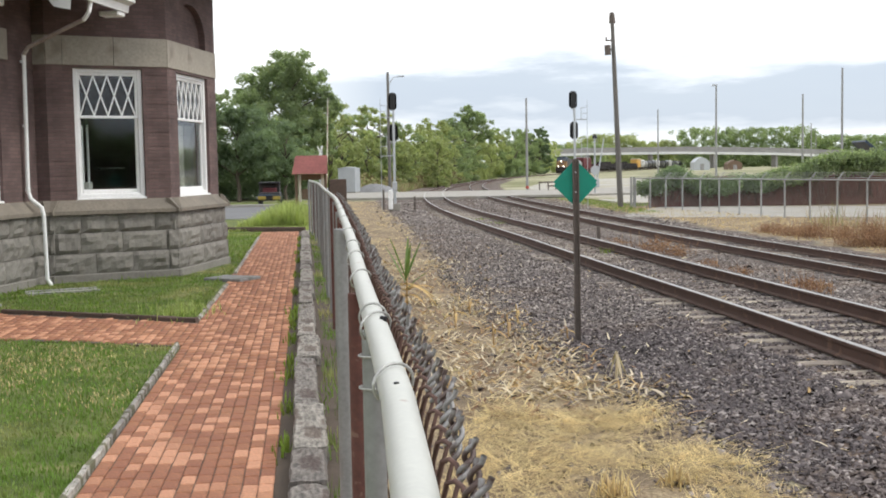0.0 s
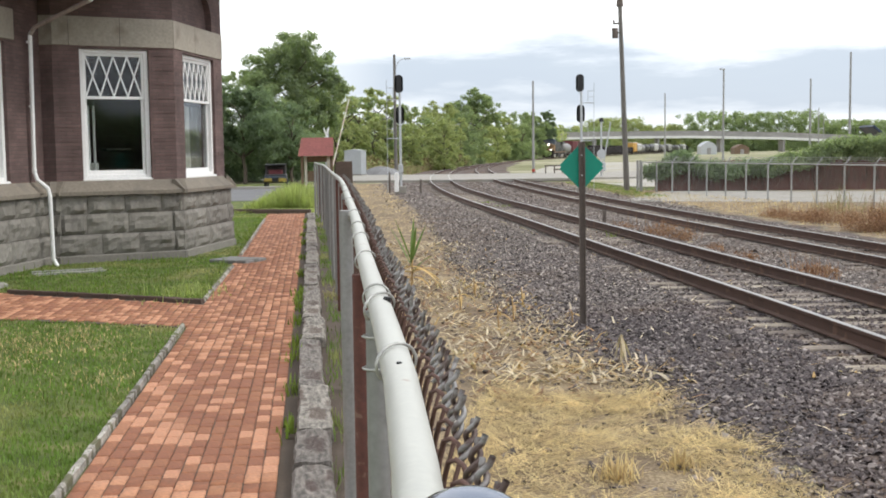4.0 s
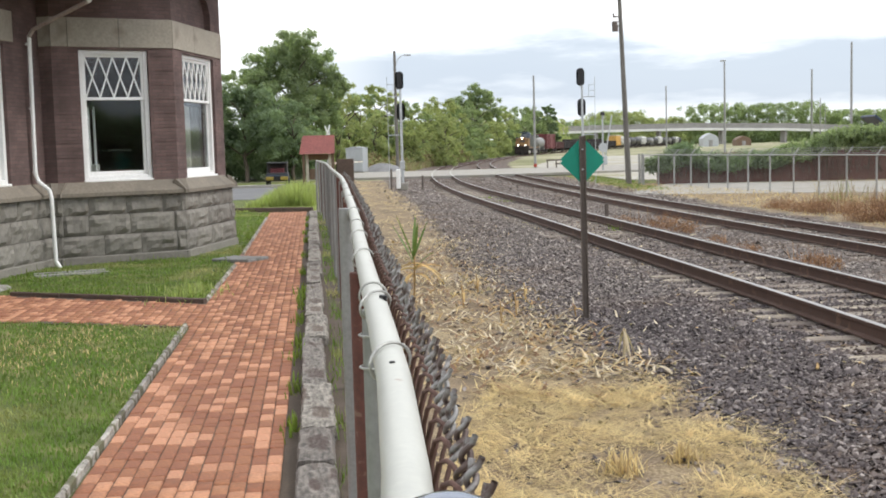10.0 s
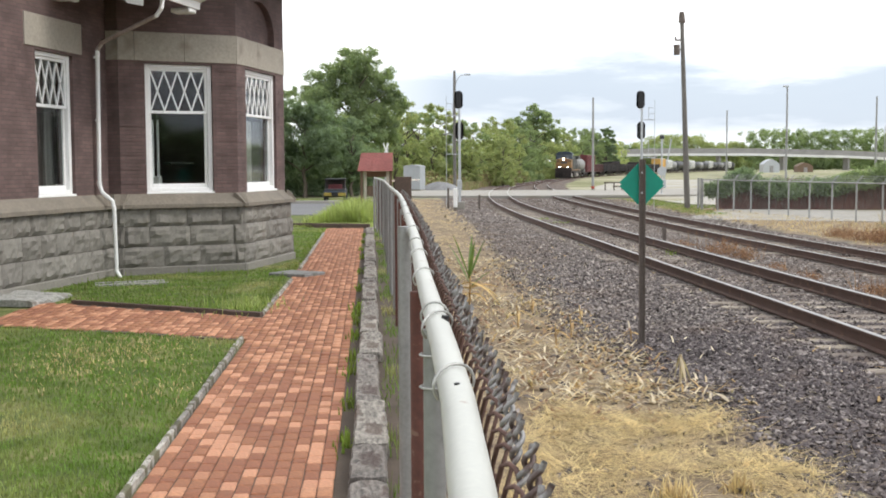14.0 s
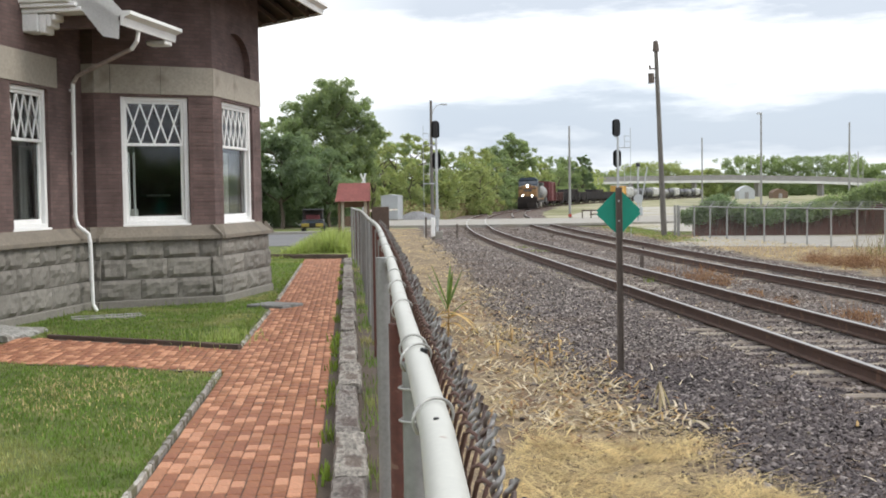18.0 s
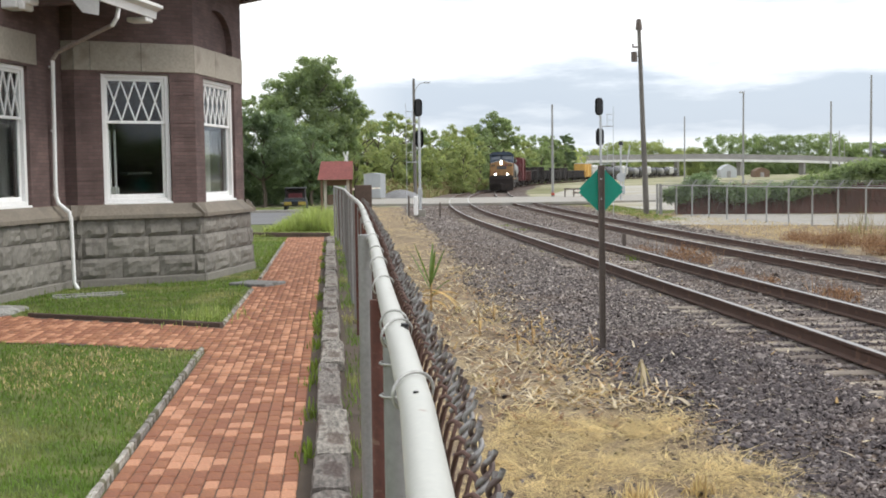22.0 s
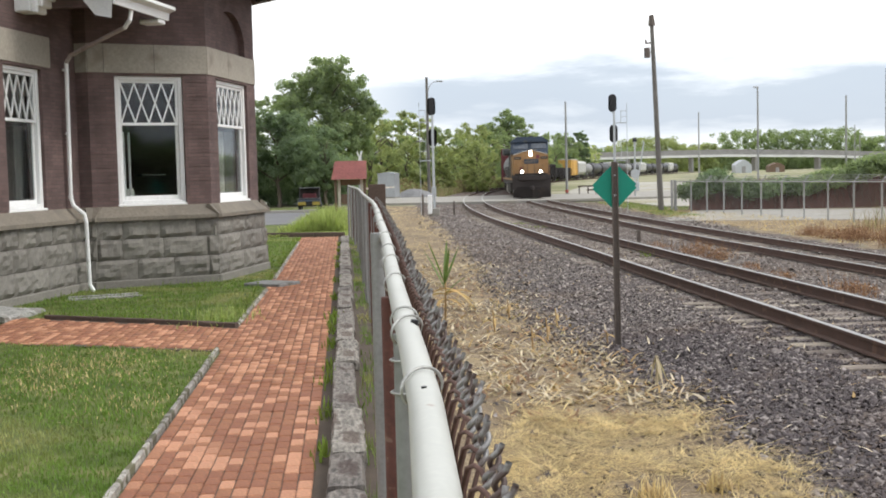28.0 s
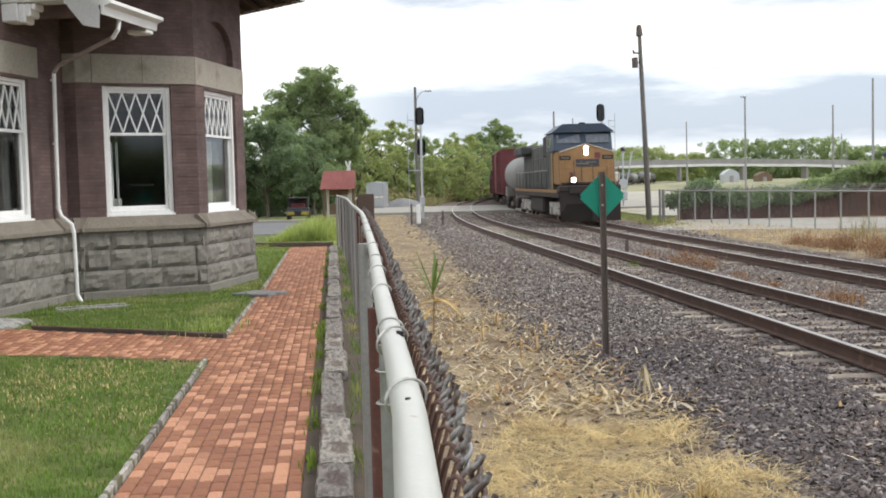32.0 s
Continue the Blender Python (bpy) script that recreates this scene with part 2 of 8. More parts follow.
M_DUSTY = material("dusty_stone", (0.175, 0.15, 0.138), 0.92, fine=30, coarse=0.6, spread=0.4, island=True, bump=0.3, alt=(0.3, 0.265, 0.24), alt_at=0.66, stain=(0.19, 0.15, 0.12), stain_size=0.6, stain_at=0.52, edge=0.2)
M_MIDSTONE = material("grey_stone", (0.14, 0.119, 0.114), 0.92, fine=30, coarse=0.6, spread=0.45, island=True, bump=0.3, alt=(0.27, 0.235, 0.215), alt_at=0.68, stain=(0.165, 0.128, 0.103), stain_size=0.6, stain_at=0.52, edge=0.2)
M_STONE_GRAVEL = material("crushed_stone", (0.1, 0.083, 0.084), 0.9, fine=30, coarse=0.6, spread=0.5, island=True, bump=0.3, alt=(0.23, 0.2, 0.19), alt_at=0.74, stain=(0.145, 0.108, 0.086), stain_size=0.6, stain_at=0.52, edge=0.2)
M_ASPHALT = material("asphalt", (0.13, 0.13, 0.135), 0.9, fine=30, coarse=0.4, bump=0.3)
M_CONCRETE = material("concrete_road", (0.31, 0.295, 0.265), 0.9, fine=20, coarse=0.5, bump=0.2, stain=(0.24, 0.22, 0.18), stain_size=0.5, stain_at=0.52, edge=0.15)
M_RAIL = material("rusty_rail", (0.085, 0.048, 0.036), 0.85, fine=30, coarse=3, stain=(0.13, 0.075, 0.05), stain_size=5)
M_RAILTOP = material("worn_rail_head", (0.4, 0.38, 0.36), 0.42, 0.85, dark=0.8, light=1.1, fine=40, coarse=2, bump=0.05)
M_TIE = material("weathered_tie", (0.19, 0.158, 0.13), 0.95, fine=30, coarse=3, axis=(0.3, 1, 1), spread=0.4, bump=0.6, stain=(0.31, 0.265, 0.21), stain_size=6, stain_at=0.54, edge=0.12)
M_BRICKPAVE = material("paver", (0.28, 0.12, 0.064), 0.9, fine=40, coarse=9, spread=0.15, bump=0.4, depth=0.008, stain=(0.21, 0.115, 0.075), stain_size=6, stain_at=0.58, edge=0.15, alt=(0.43, 0.207, 0.128), alt_at=0.62, alt_soft=0.12)
M_BRICKPAVE2 = material("paver_far", (0.288, 0.124, 0.064), 0.9, fine=40, coarse=9, spread=0.16, island=True, bump=0.4, depth=0.008, stain=(0.2, 0.105, 0.066), stain_size=6, stain_at=0.58, edge=0.15, alt=(0.42, 0.2, 0.12), alt_at=0.68, alt_soft=0.12)
M_STONE = material("rough_limestone", (0.2, 0.187, 0.165), 0.92, fine=16, coarse=3, dark=0.82, light=1.15, spread=0.12, bump=0.5, depth=0.02, stain=(0.165, 0.148, 0.128), stain_size=3, stain_at=0.58, edge=0.2)
M_BAND = material("smooth_limestone", (0.34, 0.308, 0.258), 0.85, fine=25, coarse=2, dark=0.85, light=1.12, bump=0.15, stain=(0.22, 0.19, 0.158), stain_size=2, stain_at=0.56, edge=0.2)
M_WHITE = material("white_paint", (0.83, 0.83, 0.82), 0.5, fine=30, coarse=3, dark=0.9, light=1.05, bump=0.08)
M_DIMFLOOR = material("painted_dim_floor", (0.02, 0.02, 0.02), 0.8)
M_GALV = material("galvanised_pipe", (0.46, 0.465, 0.43), 0.5, 0.1, fine=70, coarse=2.5, dark=0.9, light=1.1, bump=0.12, depth=0.002, stain=(0.3, 0.22, 0.18), stain_size=16, stain_at=0.66, edge=0.07)
M_POST = material("galvanised_post", (0.27, 0.272, 0.268), 0.5, 0.3, fine=50, coarse=4, dark=0.85, light=1.12, bump=0.1, depth=0.002)
M_RUST = material("rusty_wire", (0.12, 0.068, 0.055), 0.85, 0.2, fine=60, coarse=10)
M_WIRE = material("grey_wire", (0.3, 0.295, 0.29), 0.5, 0.3, fine=120, coarse=18, stain=(0.1, 0.07, 0.062), stain_size=35, stain_at=0.46, edge=0.12)
M_TIMBER = material("old_timber", (0.235, 0.212, 0.187), 0.95, fine=22, coarse=5, dark=0.4, light=1.45, axis=(1.5, 0.5, 1), bump=1.0, depth=0.03, stain=(0.105, 0.08, 0.068), stain_size=5, stain_at=0.54, edge=0.1, spread=0.3)
M_GREEN = material("green_sign_paint", (0.0, 0.235, 0.16), 0.45, fine=20, coarse=3, dark=0.92, light=1.06, bump=0.03)
M_SIGNPOST = material("weathered_steel_post", (0.14, 0.115, 0.1), 0.75, 0.3, fine=50, coarse=6)
M_BLACK = material("black_paint", (0.014, 0.014, 0.016), 0.55, fine=30, coarse=3)
M_ALU = material("aluminium", (0.5, 0.52, 0.54), 0.42, 0.6, fine=30, coarse=2, dark=0.88, light=1.08, bump=0.05)
M_POLE = material("weathered_pole", (0.155, 0.145, 0.132), 0.95, fine=30, coarse=3, axis=(1, 1, 0.12), bump=0.5)
# leaf base colours lifted far above real foliage, in place of haze and skylight
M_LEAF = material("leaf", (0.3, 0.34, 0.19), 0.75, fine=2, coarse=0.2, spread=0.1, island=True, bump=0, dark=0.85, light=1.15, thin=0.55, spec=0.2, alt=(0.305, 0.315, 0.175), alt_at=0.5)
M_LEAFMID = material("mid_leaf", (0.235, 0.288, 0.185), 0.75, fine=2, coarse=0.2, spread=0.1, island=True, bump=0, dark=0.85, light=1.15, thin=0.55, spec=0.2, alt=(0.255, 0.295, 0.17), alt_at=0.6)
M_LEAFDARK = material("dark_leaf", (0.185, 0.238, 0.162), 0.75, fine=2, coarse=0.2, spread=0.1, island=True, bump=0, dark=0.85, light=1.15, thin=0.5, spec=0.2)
M_BARK = material("bark", (0.1, 0.08, 0.06), 0.95, fine=20, coarse=3, axis=(1, 1, 0.2), bump=0.7)
M_REDROOF = material("red_metal_roof", (0.44, 0.165, 0.15), 0.6, fine=20, coarse=2, bump=0.1)
M_BLADE = material("grass_blade", (0.142, 0.216, 0.052), 0.8, fine=3, coarse=0.9, spread=0.3, island=True, bump=0, thin=0.35, spec=0.2, stain=(0.42, 0.37, 0.2), stain_size=0.42, stain_at=0.51, edge=0.2)
M_WEED = material("weed_leaf", (0.16, 0.22, 0.045), 0.75, fine=4, coarse=1.2, spread=0.4, island=True, bump=0, thin=0.35, spec=0.2)
M_STRAW = material("dry_straw", (0.7, 0.56, 0.285), 0.9, fine=6, coarse=1.1, spread=0.45, island=True, bump=0, thin=0.2, spec=0.2, alt=(0.37, 0.28, 0.165), alt_at=0.62, through_light=(1.2, 1.1, 1.0))
M_HUSK = material("dry_husk", (0.66, 0.58, 0.44), 0.9, fine=6, coarse=1.1, spread=0.4, island=True, bump=0, thin=0.2, spec=0.2, alt=(0.32, 0.2, 0.1), alt_at=0.5)
M_SOIL = material("joint_soil", (0.085, 0.063, 0.046), 0.97, fine=40, coarse=4, bump=0.4)
M_RUSSET = material("russet_weed", (0.27, 0.165, 0.098), 0.9, fine=6, coarse=1.1, spread=0.4, island=True, bump=0, thin=0.3, through_light=(1.4, 1.2, 1.0))
M_TAN = material("tan_weed", (0.33, 0.27, 0.15), 0.9, fine=6, coarse=0.6, spread=0.35, island=True, bump=0, thin=0.3, through_light=(1.2, 1.2, 1.0), alt=(0.22, 0.25, 0.1), alt_at=0.55)
M_LUSH = material("lush_grass", (0.31, 0.37, 0.145), 0.75, fine=4, coarse=1.2, spread=0.3, island=True, bump=0, thin=0.4, spec=0.2, alt=(0.33, 0.34, 0.15), alt_at=0.6)
M_TIEWIRE = material("bright_wire", (0.4, 0.4, 0.38), 0.45, 0.3, fine=80, coarse=12)
M_CAP = material("polished_cap", (0.27, 0.3, 0.36), 0.1, 1.0, fine=30, coarse=4, dark=0.92, light=1.05, bump=0.02)
# the ledge's shade is put into a darker tone than the bands
M_LEDGE = material("darker_ledge_stone", (0.2, 0.174, 0.14), 0.9, fine=22, coarse=2, dark=0.8, light=1.15, bump=0.2, stain=(0.15, 0.132, 0.11), stain_size=2.5, stain_at=0.52, edge=0.2)

# ---- the plan ----
SLOPE = -0.0868          # the path and the fence run this far left for each metre ahead


def path_x(off, y):
    return off + SLOPE * y


near_track = spline((-60, 0, 14, 20, 26, 32, 40, 50, 62, 80, 105, 135, 170, 215), (10.5, 5.75, 5.02, 4.55, 4.12, 3.72, 3.25, 2.78, 2.42, 2.14, 2.7, 5.0, 10.2, 17.4))
main_track = spline((-60, 0, 26, 34, 44, 54, 64, 76, 92, 120, 133, 165, 190, 220, 280, 340, 395, 550, 760, 1300), (16.5, 11.6, 9.35, 8.75, 8.15, 7.72, 7.35, 7.05, 6.9, 7.55, 8.2, 11.0, 14.1, 18.7, 31.5, 48.5, 66.0, 118.0, 190.0, 380.0))


def near_z(y):
    """Top of the near track's rails."""
    u = min(max((y - 25) / 50, 0), 1)
    return 0.18 - 0.29 * u * u * (3 - 2 * u)


MAIN_Z = -0.12
FENCE = spline((-3, 0.5, 1.12, 1.58, 2.05, 2.52, 3.48, 5.31, 7.7, 10.9, 13.9, 18.0, 29.7, 38.5), (0.03, 0.002, -0.009, -0.028, -0.058, -0.09, -0.155, -0.268, -0.43, -0.65, -0.875, -1.245, -2.26, -3.22))
ROAD_NEAR, ROAD_FAR = 85.0, 107.0


dry_edge = spline((4, 7.1, 8.5, 10.3, 12.4, 14.6, 17.75, 22.6, 31, 40, 56, 90), (2.6, 2.45, 2.37, 2.12, 1.86, 1.55, 1.27, 0.95, 0.6, 0.2, -0.7, -2.4))


def smooth01(a, b, v):
    u = min(max((v - a) / (b - a), 0), 1)
    return u * u * (3 - 2 * u)


def ground_z(x, y):
    z = -0.035
    f = FENCE(min(max(y, -3), 38.5)) + SLOPE * max(y - 38.5, 0)
    right = x - f
    if x < SLOPE * y - 1.62 and y < 38 and not 13.3 + (x + 2.71) * -0.358 < y < 15.5 + (x + 2.86) * -0.49:
        z = -0.006
    if right > 0.1:
        z = -0.035 - 0.09 * smooth01(0.1, 1.0, right)
        z += 0.03 * noise.noise((x * 0.8, y * 0.8, 3))
    if -60 < y < 215:
        d1 = x - near_track(y)
        d2 = x - main_track(y)
        bed = near_z(y) - 0.2
        k1 = 1 - smooth01(1.45, 2.9, abs(d1))
        z = z + (bed - z) * k1
        if d1 > 0:
            k2 = smooth01(1.4, 2.8, d1)
            z = z * (1 - k2) + (MAIN_Z - 0.2) * k2
        if d2 > 1.6:
            z = z + (-0.36 - z) * smooth01(1.6, 2.6, d2)
        if ROAD_NEAR - 1 < y < ROAD_FAR + 1:
            z = min(z, -0.2)
    if y > 45:
        far = -0.22 if right < 3 else -0.3
        z = z + (min(z, far) - z) * smooth01(45, 75, y)
    if y > 215:
        z = -0.35
    return z


def grow(start, step, factor, end):
    out, s = [start], step
    while out[-1] < end:
        s *= factor
        out.append(out[-1] + s)
    return out


gx = [-v for v in grow(12, 0.5, 1.35, 2500)[::-1]] + list(np.arange(-11.75, 18.01, 0.25)) + grow(18.25, 0.5, 1.35, 2500)
gy = [-v for v in grow(2, 0.6, 1.4, 800)[::-1]] + list(np.arange(-1.75, 40, 0.25)) + list(np.arange(40, 132, 0.8)) + grow(132.0, 1.0, 1.12, 3500)
gv, zones = [], []
for y in gy:
    for x in gx:
        gv.append((x, y, ground_z(x, y)))
        f = FENCE(min(max(y, -3), 38.5)) + SLOPE * max(y - 38.5, 0)
        right = x - f
        wob = 0.5 * noise.noise((x * 0.7, y * 0.7, 0)) + 0.35 * noise.noise((x * 2.1, y * 2.1, 5))
        if -60 < y < 215:
            d1, d2 = x - near_track(y), x - main_track(y)
            ballast = smooth01(-0.35, 0.35, x - dry_edge(min(max(y, 4), 90)) + wob * 0.8)
            ballast *= 1 - smooth01(2.4, 3.6, d2 + wob)
        else:
            ballast = 0.0
        lawn = 1.0 if x < SLOPE * y - (1.4 if y < 38.5 else -0.1) and y < 84 else 0.0
        dry = 1.0 if not lawn and y < 84 and right > 0.06 else 0.0
        zones.append((ballast, lawn * (1 - ballast), dry * (1 - ballast)))
gv = np.array(gv)
nx = len(gx)
ii = np.arange(len(gy) * nx).reshape(len(gy), nx)
gf = np.stack([ii[:-1, :-1].ravel(), ii[:-1, 1:].ravel(), ii[1:, 1:].ravel(), ii[1:, :-1].ravel()], 1)


def ground_material():
    m = bpy.data.materials.new("ground")
    m.use_nodes = True
    n, l = m.node_tree.nodes, m.node_tree.links
    b = n["Principled BSDF"]
    b.inputs["Roughness"].default_value = 0.97
    b.inputs["Specular IOR Level"].default_value = 0.2
    co = n.new("ShaderNodeTexCoord")

    def noise_of(scale, detail=5.0):
        t = n.new("ShaderNodeTexNoise")
        t.inputs["Scale"].default_value, t.inputs["Detail"].default_value = scale, detail
        l.new(co.outputs["Object"], t.inputs["Vector"])
        return t.outputs["Fac"]

    def ramp(fac, *stops):
        r = n.new("ShaderNodeValToRGB")
        e = r.color_ramp.elements
        while len(e) < len(stops):
            e.new(0.5)
        for k, (p, c) in zip(e, stops):
            k.position, k.color = p, (*c, 1)
        l.new(fac, r.inputs[0])
        return r.outputs[0]

    def mix(fac, a, c):
        x = n.new("ShaderNodeMix")
        x.data_type = "RGBA"
        for slot, value in ((0, fac), (6, a), (7, c)):
            l.new(value, x.inputs[slot])
        return x.outputs[2]

    def zone(name):
        a = n.new("ShaderNodeAttribute")
        a.attribute_name = name
        add = n.new("ShaderNodeMath")
        add.operation = "MULTIPLY_ADD"
        add.inputs[1].default_value = 0.5
        l.new(noise_of(9), add.inputs[0])
        l.new(a.outputs["Fac"], add.inputs[2])
        r = n.new("ShaderNodeMapRange")
        r.inputs["From Min"].default_value, r.inputs["From Max"].default_value = 0.62, 0.88
        l.new(add.outputs[0], r.inputs["Value"])
        return r.outputs[0]

    fine, mid, big = noise_of(38), noise_of(5), noise_of(0.5)
    field = ramp(noise_of(0.09), (0.35, (0.17, 0.175, 0.09)), (0.48, (0.25, 0.245, 0.14)), (0.62, (0.36, 0.34, 0.25)))
    dry = ramp(noise_of(1.7, 8.0), (0.3, (0.16, 0.125, 0.088)), (0.5, (0.235, 0.182, 0.125)), (0.7, (0.36, 0.29, 0.18)))
    lawn = ramp(noise_of(2.2, 8.0), (0.34, (0.07, 0.1, 0.028)), (0.54, (0.125, 0.15, 0.048)), (0.7, (0.25, 0.225, 0.11)))
    stones = ramp(fine, (0.3, (0.055, 0.046, 0.044)), (0.5, (0.125, 0.107, 0.1)), (0.7, (0.21, 0.185, 0.172)))
    brown = ramp(big, (0.4, (1, 1, 1)), (0.62, (0.95, 0.72, 0.52)))
    mul = n.new("ShaderNodeMix")
    mul.data_type, mul.blend_type = "RGBA", "MULTIPLY"
    mul.inputs[0].default_value = 0.7
    l.new(stones, mul.inputs[6])
    l.new(brown, mul.inputs[7])
    grit = n.new("ShaderNodeMix")
    grit.data_type, grit.blend_type = "RGBA", "MULTIPLY"
    grit.inputs[0].default_value = 1.0
    l.new(dry, grit.inputs[6])
    l.new(ramp(fine, (0.34, (0.6, 0.58, 0.55)), (0.62, (1.2, 1.2, 1.2))), grit.inputs[7])
    c = mix(zone("dry"), field, grit.outputs[2])
    c = mix(zone("lawn"), c, lawn)
    c = mix(zone("ballast"), c, mul.outputs[2])
    l.new(c, b.inputs["Base Color"])
    bp = n.new("ShaderNodeBump")
    bp.inputs["Strength"].default_value, bp.inputs["Distance"].default_value = 0.8, 0.03
    l.new(fine, bp.inputs["Height"])
    l.new(bp.outputs[0], b.inputs["Normal"])
    return m


ground_mesh = cloud_mesh("ground", gv, gf, ground_material(), True)
for k, key in enumerate(("ballast", "lawn", "dry")):
    at = ground_mesh.attributes.new(key, "FLOAT", "POINT")
    at.data.foreach_set("value", np.array([z[k] for z in zones], dtype=np.float32))
ground = tagged(new("ground", ground_mesh), "ground of lawn, dry straw-strewn earth and grey ballast", "ground", "", "structure")

# the road over the level crossing
road_line = [(-90, 128), (-40, 114), (-16, 104), (-6, 97.2), (4, 96), (14, 97), (40, 103), (90, 120)]
setting("road", prism([(x, y - 10.5) for x, y in road_line] + [(x, y + 10.5) for x, y in road_line[::-1]], -0.3, -0.115), M_CONCRETE, "pale worn concrete road over the level crossing", "road")
M_LOT = material("pale_gravel_lot", (0.37, 0.35, 0.31), 0.95, fine=9, coarse=0.25, dark=0.8, light=1.15, bump=0.3, stain=(0.27, 0.245, 0.16), stain_size=0.18, stain_at=0.49, edge=0.15)
setting("gravel_lot", prism([(11.9, 108), (14, 130), (22, 175), (34, 200), (44, 195), (36, 135), (27, 95), (21, 74), (15.2, 66.8), (13.2, 70), (12.6, 84)], -0.45, -0.262), M_LOT, "pale gravel lot beside the crossing road", "lot")
# the side street behind the building
setting("pavement", box(-60, -5.6, 50, 66, -0.2, -0.03), M_ASPHALT, "grey asphalt side street", "street")
setting("kerb", box(-60, -5.2, 66, 66.4, -0.2, 0.13, 0.02), M_CONCRETE, "dark weathered street kerb", "kerb")

# ---- railway ----
RAIL = [(-0.07, -0.17), (0.07, -0.17), (0.07, -0.155), (0.012, -0.14), (0.012, -0.045), (0.036, -0.035), (0.036, -0.004), (0.03, 0), (-0.03, 0), (-0.036, -0.004), (-0.036, -0.035), (-0.012, -0.045), (-0.012, -0.14), (-0.07, -0.155)]


def rail(track, height, side, y0, y1, parent):
    pts = []
    y = y0
    while y < y1 + 0.01:
        s = (track(y + 0.1) - track(y - 0.1)) / 0.2
        k = math.hypot(1, s)
        pts.append((track(y) + side * 0.7535 / k, y - side * 0.7535 * s / k, height(y)))
        y += 1.5 if y < 120 else 6
    bm = sweep(pts, RAIL)
    bm.faces.ensure_lookup_table()
    bm.normal_update()
    for f in bm.faces:
        c = f.calc_center_median()
        if f.normal.z > 0.8 and abs(c.z - height(c.y)) < 0.01:
            f.material_index = 1
    return part("rail", bm, [M_RAIL, M_RAILTOP], parent)


def railway(name, track, height, y0, y1, label):
    line = thing(name, Matrix(), label, "railway track", "railway tracks", "structure")
    for side in (-1, 1):
        rail(track, height, side, y0, y1, line)
    tie_me = mesh_of("tie", box(-1.3, 1.3, -0.115, 0.115, -0.17, 0, 0.012), M_TIE)
    k, y = 0, max(y0, 5.0)
    rest = bmesh.new()
    while y < 80:
        s = (track(y + 0.1) - track(y - 0.1)) / 0.2
        wob = random.uniform(-1, 1)
        m = pose(track(y) + 0.05 * wob, y, height(y) - 0.186 + random.uniform(-0.02, 0.004), 0, random.uniform(-0.6, 0.6), -math.degrees(math.atan(s)) + 1.6 * random.uniform(-1, 1))
        if y < 60:
            t = new("tie", tie_me)
            t.parent = line
            t.matrix_basis = m
        else:
            box(-1.3, 1.3, -0.115, 0.115, -0.17, 0, 0, rest, m)
        y += 0.52
    tagged(part("far_ties", rest, M_TIE, line), kind="stuff")
    return line


railway("near_track", near_track, near_z, -58, 214, "railway track with shiny rail heads on grey weathered ties")
railway("main_track", main_track, lambda y: MAIN_Z, -58, 1000, "curving main railway track with rusty rails in ballast")

# ---- the station building ----


def brick_material():
    m = bpy.data.materials.new("wall_brick")
    m.use_nodes = True
    n, l = m.node_tree.nodes, m.node_tree.links
    b = n["Principled BSDF"]
    b.inputs["Roughness"].default_value = 0.9
    co = n.new("ShaderNodeTexCoord")
    sep, com = n.new("ShaderNodeSeparateXYZ"), n.new("ShaderNodeCombineXYZ")
    l.new(co.outputs["Object"], sep.inputs[0])
    add = n.new("ShaderNodeMath")
    add.operation = "ADD"
    l.new(sep.outputs["X"], add.inputs[0])
    l.new(sep.outputs["Y"], add.inputs[1])
    l.new(add.outputs[0], com.inputs["X"])
    l.new(sep.outputs["Z"], com.inputs["Y"])
    t = n.new("ShaderNodeTexBrick")
    for key, value in (("Scale", 1.0), ("Brick Width", 0.205), ("Row Height", 0.068), ("Mortar Size", 0.006), ("Mortar Smooth", 0.3), ("Bias", 0.0)):
        t.inputs[key].default_value = value
    t.inputs["Color1"].default_value = (0.142, 0.09, 0.084, 1)
    t.inputs["Color2"].default_value = (0.108, 0.07, 0.066, 1)
    t.inputs["Mortar"].default_value = (0.09, 0.07, 0.062, 1)
    l.new(com.outputs[0], t.inputs["Vector"])
    nz = n.new("ShaderNodeTexNoise")
    nz.inputs["Scale"].default_value, nz.inputs["Detail"].default_value = 2.2, 6
    l.new(co.outputs["Object"], nz.inputs["Vector"])
    r = n.new("ShaderNodeMapRange")
    for key, v in (("From Min", 0.3), ("From Max", 0.7), ("To Min", 0.75), ("To Max", 1.3)):
        r.inputs[key].default_value = v
    l.new(nz.outputs["Fac"], r.inputs["Value"])
    x = n.new("ShaderNodeMix")
    x.data_type, x.blend_type = "RGBA", "MULTIPLY"
    x.inputs[0].default_value = 1.0
    l.new(t.outputs["Color"], x.inputs[6])
    l.new(r.outputs[0], x.inputs[7])
    l.new(x.outputs[2], b.inputs["Base Color"])
    bp = n.new("ShaderNodeBump")
    bp.inputs["Strength"].default_value, bp.inputs["Distance"].default_value, bp.invert = 0.6, 0.008, True
    l.new(t.outputs["Fac"], bp.inputs["Height"])
    l.new(bp.outputs[0], b.inputs["Normal"])
    return m


